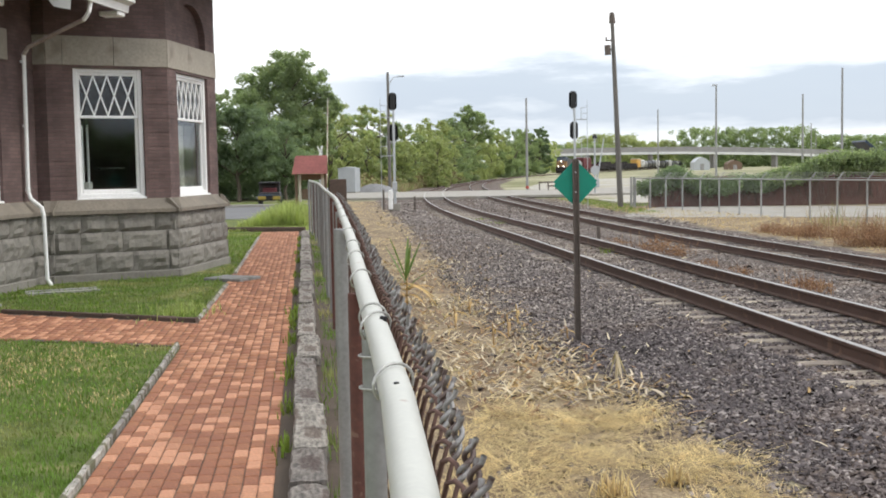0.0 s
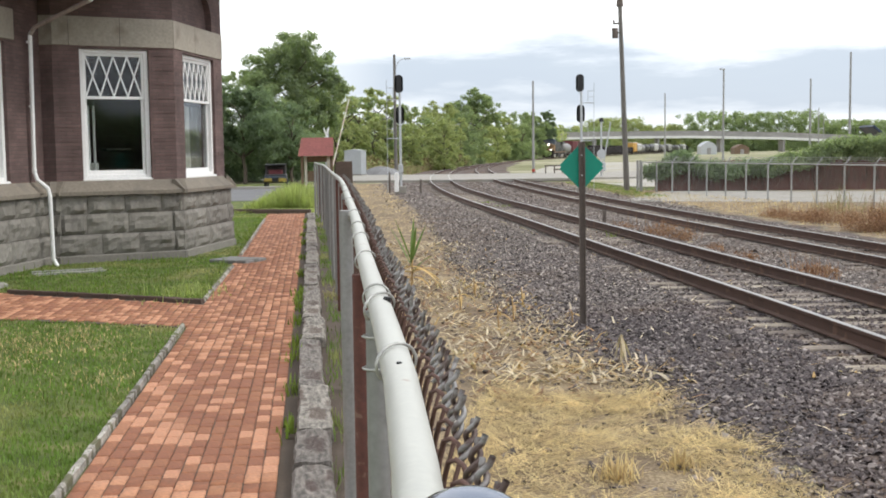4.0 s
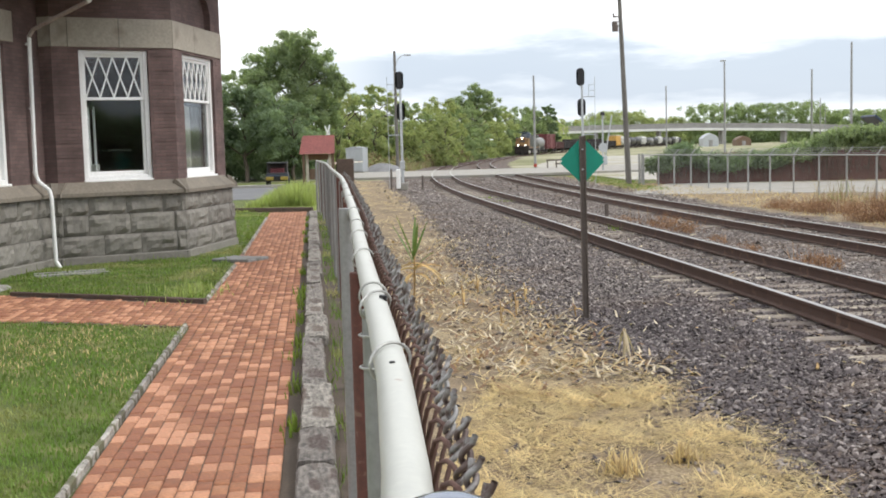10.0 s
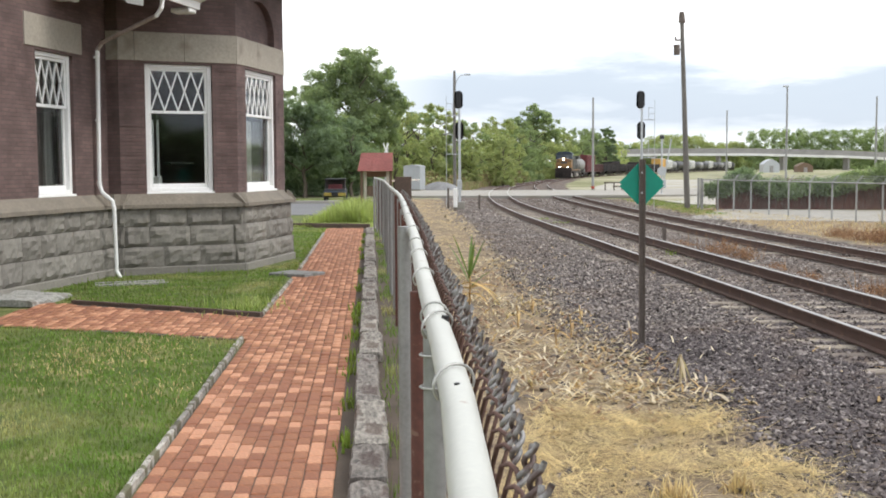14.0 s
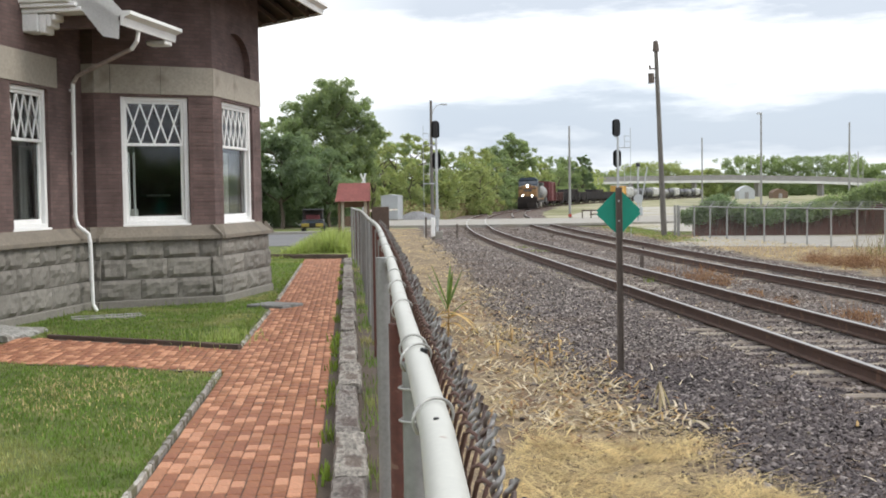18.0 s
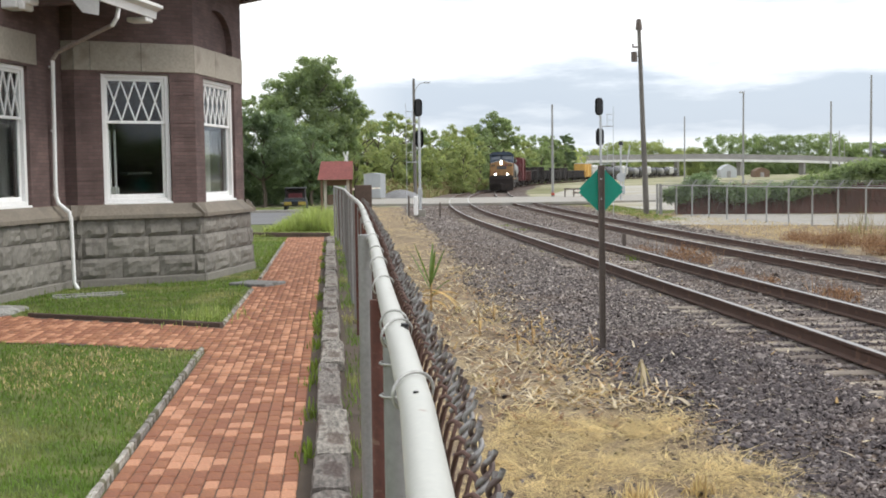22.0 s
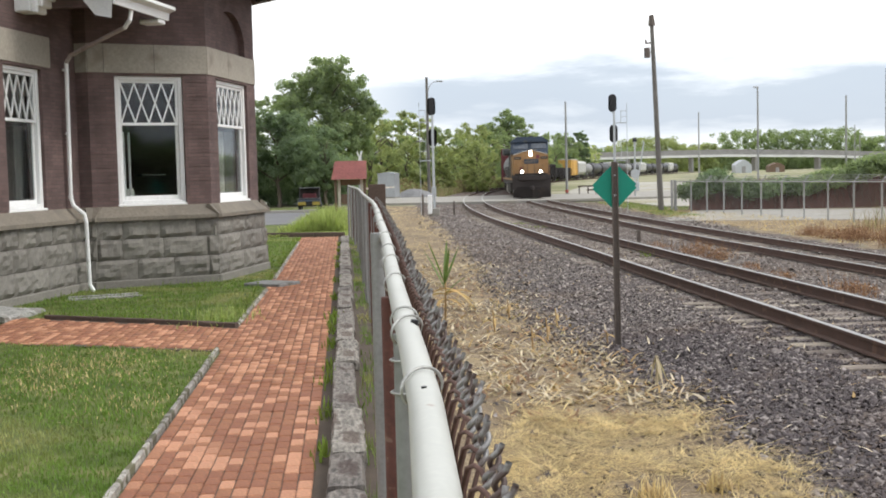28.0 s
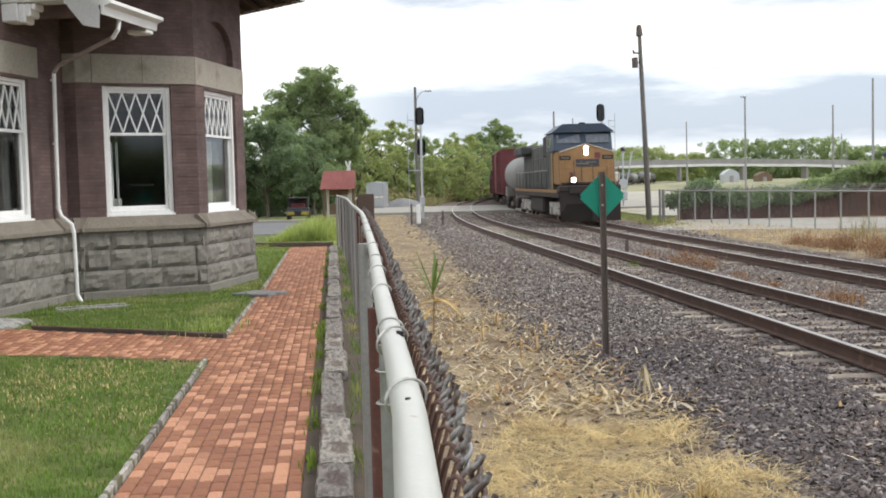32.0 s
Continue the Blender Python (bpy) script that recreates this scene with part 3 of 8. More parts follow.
M_WALLBRICK = brick_material()
M_GLASS = bpy.data.materials.new("window_glass")
M_GLASS.use_nodes = True
gb = M_GLASS.node_tree.nodes["Principled BSDF"]
gb.inputs["Base Color"].default_value = (0.9, 0.95, 0.95, 1)
gb.inputs["Roughness"].default_value = 0.03
gb.inputs["Transmission Weight"].default_value = 1.0
gb.inputs["IOR"].default_value = 1.45
M_EAVE = material("brown_soffit", (0.13, 0.095, 0.08), 0.8, fine=25, coarse=2)
M_SHINGLE = material("roof_shingle", (0.12, 0.09, 0.08), 0.9, fine=20, coarse=2)
M_PLASTER = material("interior_plaster", (0.34, 0.33, 0.3), 0.9, fine=15, coarse=1)
M_SLAB = material("pale_slab", (0.33, 0.325, 0.3), 0.9, fine=25, coarse=3, dark=0.6, light=1.25, stain=(0.2, 0.19, 0.165), stain_size=3)

A0, A1, B1, C1 = Vector((-6.84, 21.55)), Vector((-6.60, 21.50)), Vector((-4.59, 22.57)), Vector((-4.13, 25.43))
ALONG = (C1 - B1).normalized()
OUT = Vector((ALONG.y, -ALONG.x))
D1 = C1 + Vector((-1.573, 1.646))
W0 = A0 - ALONG * 14.0
E0 = D1 - OUT * 0.24
E1 = E0 + ALONG * 1.6
RING = [W0, A0, A1, B1, C1, D1, E0, E1]
WALL_TOP, LEDGE, SILL, HEAD, BAND_LO, BAND_HI = 6.2, 1.52, 1.57, 4.0, 4.05, 4.59

depot = thing("station_building", Matrix(), "dark red brick railway station on a rough grey limestone base", "building")


def facet_frame(p, q):
    d = (q - p).normalized()
    return Matrix(((d.x, -d.y, 0, p.x), (d.y, d.x, 0, p.y), (0, 0, 1, 0), (0, 0, 0, 1))), (q - p).length


def child(name, bm, mat, parent, m, label="", smooth=False):
    ob = part(name, bm, mat, parent, label, smooth)
    ob.matrix_basis = m
    return ob


def window(parent, frame_m, s0, s1, sill, head):
    """A white two-light sash window; the upper light has lozenge glazing bars."""
    w = new("window")
    w.parent = parent
    w.matrix_basis = frame_m @ pose(s0, 0.06, sill)
    w["label"] = "white sash window with lozenge-pattern upper light"
    W, Hh = s1 - s0, head - sill
    bm = bmesh.new()
    box(0, 0.09, 0, 0.12, 0, Hh, 0.008, bm)
    box(W - 0.09, W, 0, 0.12, 0, Hh, 0.008, bm)
    box(0.09, W - 0.09, 0, 0.12, Hh - 0.08, Hh, 0.008, bm)
    box(0.09, W - 0.09, 0, 0.12, 0, 0.07, 0.008, bm)
    part("window_frame", bm, M_WHITE, w)
    part("window_sill", box(-0.03, W + 0.03, -0.06, 0.06, -0.07, 0.0, 0.01), M_WHITE, w)
    mid = Hh * 0.615
    bm = bmesh.new()
    box(0.09, W - 0.09, 0.03, 0.08, mid, mid + 0.055, 0.004, bm)
    box(0.09, 0.13, 0.03, 0.08, mid + 0.055, Hh - 0.08, 0.004, bm)
    box(W - 0.13, W - 0.09, 0.03, 0.08, mid + 0.055, Hh - 0.08, 0.004, bm)
    box(0.13, W - 0.13, 0.03, 0.08, Hh - 0.13, Hh - 0.08, 0.004, bm)
    part("upper_sash", bm, M_WHITE, w)
    bm = bmesh.new()
    box(0.09, 0.14, 0.075, 0.115, 0.07, mid, 0.004, bm)
    box(W - 0.14, W - 0.09, 0.075, 0.115, 0.07, mid, 0.004, bm)
    box(0.14, W - 0.14, 0.075, 0.115, 0.07, 0.15, 0.004, bm)
    part("lower_sash", bm, M_WHITE, w)
    # lozenge bars: four peaks across, two diamonds high
    x0, x1, z0, z1 = 0.13, W - 0.13, mid + 0.055, Hh - 0.13
    n = round((W - 0.26) / 0.27)
    step = (x1 - x0) / n
    for k in range(n):
        for a, b in (((k, 0), (k + 1, 1)), ((k + 1, 0), (k, 1))):
            pa, pb = Vector((x0 + a[0] * step, 0.05, z0 + a[1] * (z1 - z0))), Vector((x0 + b[0] * step, 0.05, z0 + b[1] * (z1 - z0)))
            d = pb - pa
            ang = math.atan2(d.z, d.x)
            bar = box(-d.length / 2, d.length / 2, -0.012, 0.012, -0.014, 0.014)
            part("glazing_bar", put(bar, None, Matrix.Translation((pa + pb) / 2) @ Matrix.Rotation(-ang, 4, "Y")), M_WHITE, w)
    for z0, z1, y in ((mid + 0.03, Hh - 0.1, 0.06), (0.1, mid + 0.02, 0.095)):
        g = part("pane", box(0.11, W - 0.11, y, y + 0.005, z0, z1), M_GLASS, w)
        g.visible_shadow = False
    return w


ARCH = (0.55, 2.3, 4.8, 5.45)


def brick_wall(p, q, opening=None, name="wall", WALL_TOP=WALL_TOP):
    m, L = facet_frame(p, q)
    th = 0.34
    if opening:
        s0, s1 = opening
        child("wall_pier", box(0, s0, 0, th, LEDGE - 0.1, BAND_LO), M_WALLBRICK, depot, m)
        child("wall_pier", box(s1, L, 0, th, LEDGE - 0.1, BAND_LO), M_WALLBRICK, depot, m)
        child("wall_apron", box(s0, s1, 0, th, LEDGE - 0.1, SILL - 0.07), M_WALLBRICK, depot, m)
        child("wall_head", box(s0, s1, 0, th, HEAD, BAND_LO), M_WALLBRICK, depot, m)
    else:
        child(name, box(0, L, 0, th, LEDGE - 0.1, BAND_LO), M_WALLBRICK, depot, m)
    if name == "arched":
        child("upper_wall", box(0, L, 0.13, th, BAND_HI, WALL_TOP), M_WALLBRICK, depot, m)
        outline = [(0, BAND_HI), (ARCH[0], BAND_HI)] + [((ARCH[0] + ARCH[1]) / 2 - (ARCH[1] - ARCH[0]) / 2 * math.cos(a), ARCH[2] + (ARCH[3] - ARCH[2]) * math.sin(a)) for a in np.linspace(0, math.pi, 19)] + [(ARCH[1], BAND_HI), (L, BAND_HI), (L, WALL_TOP), (0, WALL_TOP)]
        bm = bmesh.new()
        bm.faces.new([bm.verts.new((x, 0, z)) for x, z in outline])
        for e in bmesh.ops.extrude_face_region(bm, geom=bm.faces[:])["geom"]:
            if isinstance(e, bmesh.types.BMVert):
                e.co.y = 0.128
        bmesh.ops.recalc_face_normals(bm, faces=bm.faces)
        child("arched_wall", bm, M_WALLBRICK, depot, m, "brick wall with a blind arch recess")
    else:
        child("upper_wall", box(0, L, 0.0, th, BAND_HI, WALL_TOP), M_WALLBRICK, depot, m)
    if opening:
        window(depot, m, s0, s1, SILL, HEAD)
    return m, L


def stone_base(p, q, s_from, s_to, label=""):
    """Three courses of rock-faced blocks on a plinth, leaning inwards, each block its own piece."""
    m, L = facet_frame(p, q)
    core = child("base_core", box(s_from, s_to, 0.0, 0.3, -0.1, 1.3), M_STONE, depot, m)
    child("plinth", box(s_from - 0.12, s_to + 0.12, -0.19, 0.0, -0.1, 0.14, 0.02), M_STONE, depot, m, "smooth limestone plinth")
    z = 0.14
    for c in range(3):
        h = 0.385
        s = s_from - 0.1 + (0.12 if c % 2 else 0.0)
        first = True
        while s < s_to + 0.08:
            w = random.choice((0.62, 0.78, 0.86, 0.7) if s_to - s_from < 5 else (0.42, 0.6, 0.55, 0.48))
            if first and c % 2:
                w *= 0.55
            first = False
            e = min(s + w, s_to + 0.1)
            if s_to + 0.1 - e < 0.16:
                e = s_to + 0.1
            block = rock_block(e - s - 0.008, h - 0.008, 0.16)
            child("stone", block, M_STONE, depot, m @ pose(s + 0.004, -0.15 + 0.03 * c, z + 0.004))
            s = e
        z += h
    # sloped water table over the base
    bm = sweep([(s_from - 0.14, 0, 0), (s_to + 0.14, 0, 0)], [(0.2, 1.26), (0.2, 1.33), (0.0, 1.53), (-0.05, 1.53), (-0.05, 1.26)])
    child("water_table", bm, M_LEDGE, depot, m, "smooth sloped limestone ledge")


def rock_block(w, h, d):
    """A block with a chiselled margin and a broken face; the face looks to -y."""
    bm = bmesh.new()
    nx, nz = 8, 5
    seed = random.uniform(0, 90)
    tilt_x, tilt_z = random.uniform(-0.02, 0.02), random.uniform(-0.022, 0.012)
    grid = []
    for j in range(nz + 1):
        row = []
        for i in range(nx + 1):
            k = min(min(i, nx - i, j, nz - j), 1.0)
            u, v = i / nx - 0.5, j / nz - 0.5
            n = noise.noise((u * w * 5 + seed, v * h * 6, 1.0)) + 0.45 * noise.noise((u * w * 13 + seed, v * h * 14, 5.0))
            y = -k * max(0.036 + 0.05 * n + tilt_x * u * 2 + tilt_z * v * 2, 0.002)
            row.append(bm.verts.new((w * i / nx + (0.3 * w / nx * (random.random() - 0.5) if 0 < i < nx else 0), y, h * j / nz + (0.3 * h / nz * (random.random() - 0.5) if 0 < j < nz else 0))))
        grid.append(row)
    for j in range(nz):
        for i in range(nx):
            bm.faces.new((grid[j][i], grid[j][i + 1], grid[j + 1][i + 1], grid[j + 1][i]))
    back = [bm.verts.new(c) for c in ((0, d, 0), (w, d, 0), (w, d, h), (0, d, h))]
    bm.faces.new(back[::-1])
    bm.faces.new([grid[0][i] for i in range(nx, -1, -1)] + [back[0], back[1]])
    bm.faces.new([grid[nz][i] for i in range(nx + 1)] + [back[2], back[3]])
    bm.faces.new([grid[j][0] for j in range(nz + 1)] + [back[3], back[0]])
    bm.faces.new([grid[j][nx] for j in range(nz, -1, -1)] + [back[1], back[2]])
    bmesh.ops.recalc_face_normals(bm, faces=bm.faces)
    return bm


openings = {0: (14.0 - 2.52, 14.0 - 1.27), 2: (0.49, 1.79), 3: (0.50, 2.36)}
for i in range(7):
    m, L = brick_wall(RING[i], RING[i + 1], openings.get(i), "arched" if i == 3 else "wall", 7.05 if 0 < i < 6 else WALL_TOP)
    stone_base(RING[i], RING[i + 1], 0 if i != 0 else 7.0, L)
    # smooth stone lintel course: over the bay it runs round, on the long wall it is a lintel over the window
    if i in (1, 2, 3, 4, 5):
        cuts = {2: (0.3, 1.25), 3: (1.2,)}.get(i, ())
        edges = [0.0, *cuts, L]
        for a, b in zip(edges, edges[1:]):
            child("stone_band", box(a + 0.003, b - 0.003, -0.02, 0.3, BAND_LO, BAND_HI, 0.006), M_BAND, depot, m, "smooth pale limestone band")
    elif i == 0:
        child("stone_lintel", box(14 - 2.85, 14 - 0.95, -0.02, 0.3, BAND_LO, BAND_HI, 0.006), M_BAND, depot, m, "smooth pale limestone lintel")
        child("wall", box(0, 14 - 2.85, 0, 0.34, BAND_LO, BAND_HI), M_WALLBRICK, depot, m)
        child("wall", box(14 - 0.95, L, 0, 0.34, BAND_LO, BAND_HI), M_WALLBRICK, depot, m)
    else:
        child("wall", box(0, L, 0, 0.34, BAND_LO, BAND_HI), M_WALLBRICK, depot, m)
# what stands behind the panes; narrow strips and ledge are made up for pale marks
M_CURTAIN = material("pale_curtain", (0.5, 0.5, 0.46), 0.9, fine=20, coarse=2, thin=0.3, through_light=(1.0, 1.0, 1.0))
# its dark grey paints the room's dimness into the nets and the ledge
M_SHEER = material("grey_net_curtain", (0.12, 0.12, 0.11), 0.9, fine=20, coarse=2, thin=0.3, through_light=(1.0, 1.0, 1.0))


def curtain(i, a, b, z0, z1, mat, label):
    """A pleated cloth hung a hand behind the pane."""
    m, L = facet_frame(RING[i], RING[i + 1])
    bm = bmesh.new()
    n = max(int((b - a) / 0.03), 4)
    rows = [[bm.verts.new((a + (b - a) * k / n, 0.36 + 0.018 * math.sin(k * 1.9), z)) for k in range(n + 1)] for z in (z0, z1)]
    for k in range(n):
        bm.faces.new((rows[0][k], rows[0][k + 1], rows[1][k + 1], rows[1][k]))
    bmesh.ops.solidify(bm, geom=bm.faces[:], thickness=0.004)
    child("curtain", bm, mat, depot, m, label, 60)


for i, a, b, z0, z1, mat, label in (
        (2, 0.6, 0.72, 1.72, 2.95, M_WHITE, "narrow pale strip added behind the pane"), (2, 0.77, 0.82, 1.72, 2.95, M_WHITE, "narrow pale strip added behind the pane"),
        (2, 0.58, 0.82, 2.9, 3.06, M_SHEER, "grey cross strip added behind the pane"), (3, 0.55, 1.75, 1.65, 3.0, M_CURTAIN, "pale curtain behind the pane"),
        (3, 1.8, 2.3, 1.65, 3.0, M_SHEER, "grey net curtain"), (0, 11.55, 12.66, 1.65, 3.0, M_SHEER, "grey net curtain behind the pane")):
    curtain(i, a, b, z0, z1, mat, label)
m, L = facet_frame(RING[2], RING[3])
child("box_on_sill", box(0.6, 0.86, 0.36, 0.56, 1.52, 1.86, 0.01), M_CURTAIN, depot, m, "pale box standing inside the window")
child("desk_edge", box(1.15, 1.62, 0.9, 1.4, 2.1, 2.14, 0.005), M_SHEER, depot, m, "dim made-up ledge inside the room")
# projecting brick stripes at the bay's window piers
for i, a, b in ((2, 0.02, 0.36), (2, 1.92, 2.25), (3, 0.03, 0.36), (3, 2.52, 2.88)):
    m, L = facet_frame(RING[i], RING[i + 1])
    z = LEDGE + 0.2
    while z < BAND_LO - 0.1:
        child("brick_course", box(a, b, -0.007, 0.02, z, z + 0.065), M_WALLBRICK, depot, m)
        z += 0.272
# inside: floor near-black to paint in dimness, back wall, unseen ceiling added against skylight
part("floor", prism([(v.x, v.y) for v in (W0 - OUT * 0.5, A0 - OUT * 0.5, B1 - OUT * 0.5, C1 - OUT * 0.5, E0 - OUT * 0.5, E1 - OUT * 0.5, E1 - OUT * 7.5, W0 - OUT * 7.5)], 0.5, 0.7), M_DIMFLOOR, depot)
for p, q in ((W0 - OUT * 8, W0), (E1, E1 - OUT * 8), (E1 - OUT * 8, W0 - OUT * 8)):
    m, L = facet_frame(p, q)
    child("wall", box(0, L, 0, 0.3, 0, WALL_TOP), M_WALLBRICK, depot, m)
m, L = facet_frame(W0 - OUT * 3.6, E1 - OUT * 3.6)
child("partition", box(0, L, 0, 0.15, 0.7, WALL_TOP - 0.3), M_PLASTER, depot, m)
part("ceiling", prism([(v.x, v.y) for v in (W0 - OUT * 0.35, A0 - OUT * 0.35, B1 - OUT * 0.4, C1 - OUT * 0.4, E0 - OUT * 0.4, E1 - OUT * 0.4, E1 - OUT * 7.9, W0 - OUT * 7.9)], 5.2, 5.3), M_PLASTER, depot)
# roofs: the long low eave and the bay's own higher, wider one
NEAR_S = -2.05
low = [A0 + ALONG * NEAR_S + OUT * 1.8, A0 + ALONG * 0.2 + OUT * 1.8, A0 + ALONG * 0.2 - OUT * 0.2, A0 + ALONG * NEAR_S - OUT * 0.2]
bm = bmesh.new()
f = bm.faces.new([bm.verts.new((v.x, v.y, z)) for v, z in zip(low, (5.0, 5.0, 6.15, 6.15))])
bmesh.ops.solidify(bm, geom=[f], thickness=-0.05)
part("low_soffit", bm, M_EAVE, depot, "brown sloping eaves boards")
mg, _ = facet_frame(low[0], low[1])
Lg = (low[1] - low[0]).length
bm = sweep([(0, 0, 0), (Lg, 0, 0)], [(0.0, 4.95), (0.02, 5.08), (0.14, 5.13), (0.14, 5.19), (-0.04, 5.19), (-0.04, 4.95)])
child("gutter", bm, M_WHITE, depot, mg, "white painted box gutter")
child("gutter_bracket", box(Lg - 0.42, Lg - 0.1, 0.02, 0.4, 4.86, 4.948, 0.02), M_WHITE, depot, mg, "white eaves bracket")
bm = bmesh.new()
v = [bm.verts.new(c) for c in ((low[0].x, low[0].y, 5.14), (low[1].x, low[1].y, 5.14), ((low[1] - OUT * 5).x, (low[1] - OUT * 5).y, 7.2), ((low[0] - OUT * 5).x, (low[0] - OUT * 5).y, 7.2))]
bm.faces.new(v)
bmesh.ops.solidify(bm, geom=bm.faces[:], thickness=0.08)
part("roof", bm, M_SHINGLE, depot)



def offset_ring(points, d):
    out = []
    for i, p in enumerate(points):
        a = (p - points[i - 1]).normalized() if i else (points[1] - p).normalized()
        b = (points[i + 1] - p).normalized() if i + 1 < len(points) else a
        na, nb = Vector((a.y, -a.x)), Vector((b.y, -b.x))
        k = (na + nb).normalized()
        out.append(p + k * d / max(k.dot(na), 0.4))
    return out


eave = offset_ring([A1, B1, C1, D1], 1.3)
back = [E0 - OUT * 3, A0 - OUT * 3]
inner_eave = offset_ring([A1, B1, C1, D1], -0.15)
for i in range(3):
    bm = bmesh.new()
    f = bm.faces.new([bm.verts.new((v.x, v.y, z)) for v, z in ((eave[i], 6.15), (eave[i + 1], 6.15), (inner_eave[i + 1], 7.0), (inner_eave[i], 7.0))])
    bmesh.ops.solidify(bm, geom=[f], thickness=-0.04)
    part("bay_soffit", bm, M_EAVE, depot, "brown boarded sloping soffit")
bm = sweep([(v.x, v.y, 0) for v in eave], [(0.0, 6.12), (0.02, 6.22), (0.12, 6.28), (0.12, 6.34), (-0.05, 6.34), (-0.05, 6.12)])
part("bay_gutter", bm, M_WHITE, depot, "white painted eaves gutter")
bm = bmesh.new()
top = Vector((-7.4, 24.4))
ap = bm.verts.new((top.x, top.y, 9.4))
rim = [bm.verts.new((v.x, v.y, 6.3)) for v in eave + back]
for i in range(len(rim)):
    bm.faces.new((rim[i], rim[(i + 1) % len(rim)], ap))
part("bay_roof", bm, M_SHINGLE, depot)
# rafter ends under the bay's soffit
for p, q in zip(eave[:3], eave[1:4]):
    d = (q - p).normalized()
    k = Vector((d.y, -d.x))
    L = (q - p).length
    n = int(L / 0.62)
    for j in range(n):
        c = p + d * (0.35 + j * 0.62)
        m = Matrix(((d.x, -d.y, 0, c.x), (d.y, d.x, 0, c.y), (0, 0, 1, 0), (0, 0, 0, 1)))
        child("rafter_end", box(-0.05, 0.05, 0.0, 1.3, -0.13, -0.03, 0.01), M_EAVE, depot, m @ pose(0, 0.1, 6.21, 30, 0, 0))
# the downpipe: a swan neck from the gutter to the wall, down past the ledge
sp = lambda s, off, z: (*(A0 + ALONG * s + OUT * off), z)
route = [sp(-1.28, 1.74, 4.98), sp(-1.32, 1.72, 4.78), sp(-1.3, 1.62, 4.66), sp(-0.62, 0.24, 4.3), sp(-0.56, 0.12, 4.18), sp(-0.54, 0.08, 1.72), sp(-0.54, 0.13, 1.58), sp(-0.54, 0.33, 1.42), sp(-0.54, 0.36, 1.28), sp(-0.5, 0.36, 0.12), sp(-0.5, 0.42, 0.02)]
# the white pipe's swan neck is coloured tan in place of its shade
M_SHADEPIPE = material("shaded_pipe_paint", (0.36, 0.29, 0.26), 0.7, fine=30, coarse=4, stain=(0.5, 0.48, 0.45), stain_size=6, stain_at=0.55, edge=0.2)
for name, run, mat, label in (("pipe_outlet", route[:3], M_WHITE, "white painted pipe outlet"), ("pipe_offset", route[2:5], M_SHADEPIPE, "brownish swan neck of the pipe, its shade painted on"), ("downpipe", route[4:], M_WHITE, "white painted metal downpipe")):
    bm = bmesh.new()
    for a, b in zip(run, run[1:]):
        tube(a, b, 0.038, None, 10, True, bm)
    for a in run[1:]:
        bm2 = bmesh.new()
        bmesh.ops.create_icosphere(bm2, subdivisions=2, radius=0.0395 if a != run[-1] else 0.0405)
        put(bm2, bm, Matrix.Translation(a))
    part(name, bm, mat, depot, label, 50)
for z in (1.75, 2.9, 4.05):
    part("pipe_clip", tube(sp(-0.54, 0.08, z - 0.02), sp(-0.54, 0.08, z + 0.02), 0.047, None, 12), M_WHITE, depot)
# white bargeboard, cornice and carved bracket of the cross gable that begins here
mb, _ = facet_frame(A0 + ALONG * NEAR_S, A0 + ALONG * NEAR_S + OUT * 2.0)


def board(name, outline, y, thick, label):
    bm = bmesh.new()
    f = bm.faces.new([bm.verts.new((x, y, z)) for x, z in outline])
    bmesh.ops.solidify(bm, geom=[f], thickness=thick)
    bmesh.ops.recalc_face_normals(bm, faces=bm.faces)
    child(name, bm, M_WHITE, depot, mb, label)


board("bargeboard", [(1.44, 4.78), (1.73, 4.72), (1.75, 5.03), (1.34, 5.46), (0.6, 6.25), (0.2, 6.25), (1.13, 5.17)], 0.0, 0.08, "white painted bargeboard")
for k in range(3):
    board("gable_moulding", [(1.72 + 0.045 * k, 5.02 + 0.05 * k), (1.765 + 0.045 * k, 5.06 + 0.055 * k), (0.665 + 0.045 * k, 6.24 + 0.055 * k), (0.62 + 0.045 * k, 6.2 + 0.05 * k)], -0.05 - 0.035 * k, 0.1, "white stepped gable moulding")
for k, (x1, z) in enumerate(((1.08, 5.21), (1.0, 5.29), (0.9, 5.37))):
    child("cornice", box(-0.5, x1, -0.02 - 0.05 * k, 0.5, z, z + 0.08, 0.015), M_WHITE, depot, mb, "white painted cornice")
child("bracket", box(-0.5, 0.28, 0.0, 0.4, 4.9, 5.21, 0.02), M_WHITE, depot, mb, "white carved eaves bracket")
for x0, x1, z0, z1 in ((0.28, 0.4, 4.87, 5.2), (0.4, 0.5, 4.97, 5.2), (0.5, 0.58, 5.08, 5.2)):
    child("bracket_step", box(x0, x1, 0.02, 0.36, z0, z1, 0.025), M_WHITE, depot, mb, "stepped end of the eaves bracket")
child("gable_wall", box(-0.6, 1.3, 0.4, 0.6, 5.0, 6.2), M_WALLBRICK, depot, mb)

# ---- the fence beside the camera ----
fence = thing("chain_link_fence", Matrix(), "chain-link fence with a painted grey top rail and rusty mesh", "fence")
RAIL_Z = 1.70
fy = [-1.0, 0.3, 0.8, 1.12, 1.58, 2.05, 2.52, 3.0, 3.48, 4.3, 5.31, 6.5, 7.7, 9.2, 10.9, 12.4, 13.9, 16, 18, 22, 26, 29.7, 34, 38.5]
part("top_rail", sweep([(FENCE(y), y, RAIL_Z - 0.025) for y in fy], ring(0.025, 16)), M_GALV, fence, "light grey painted steel top rail", 60)
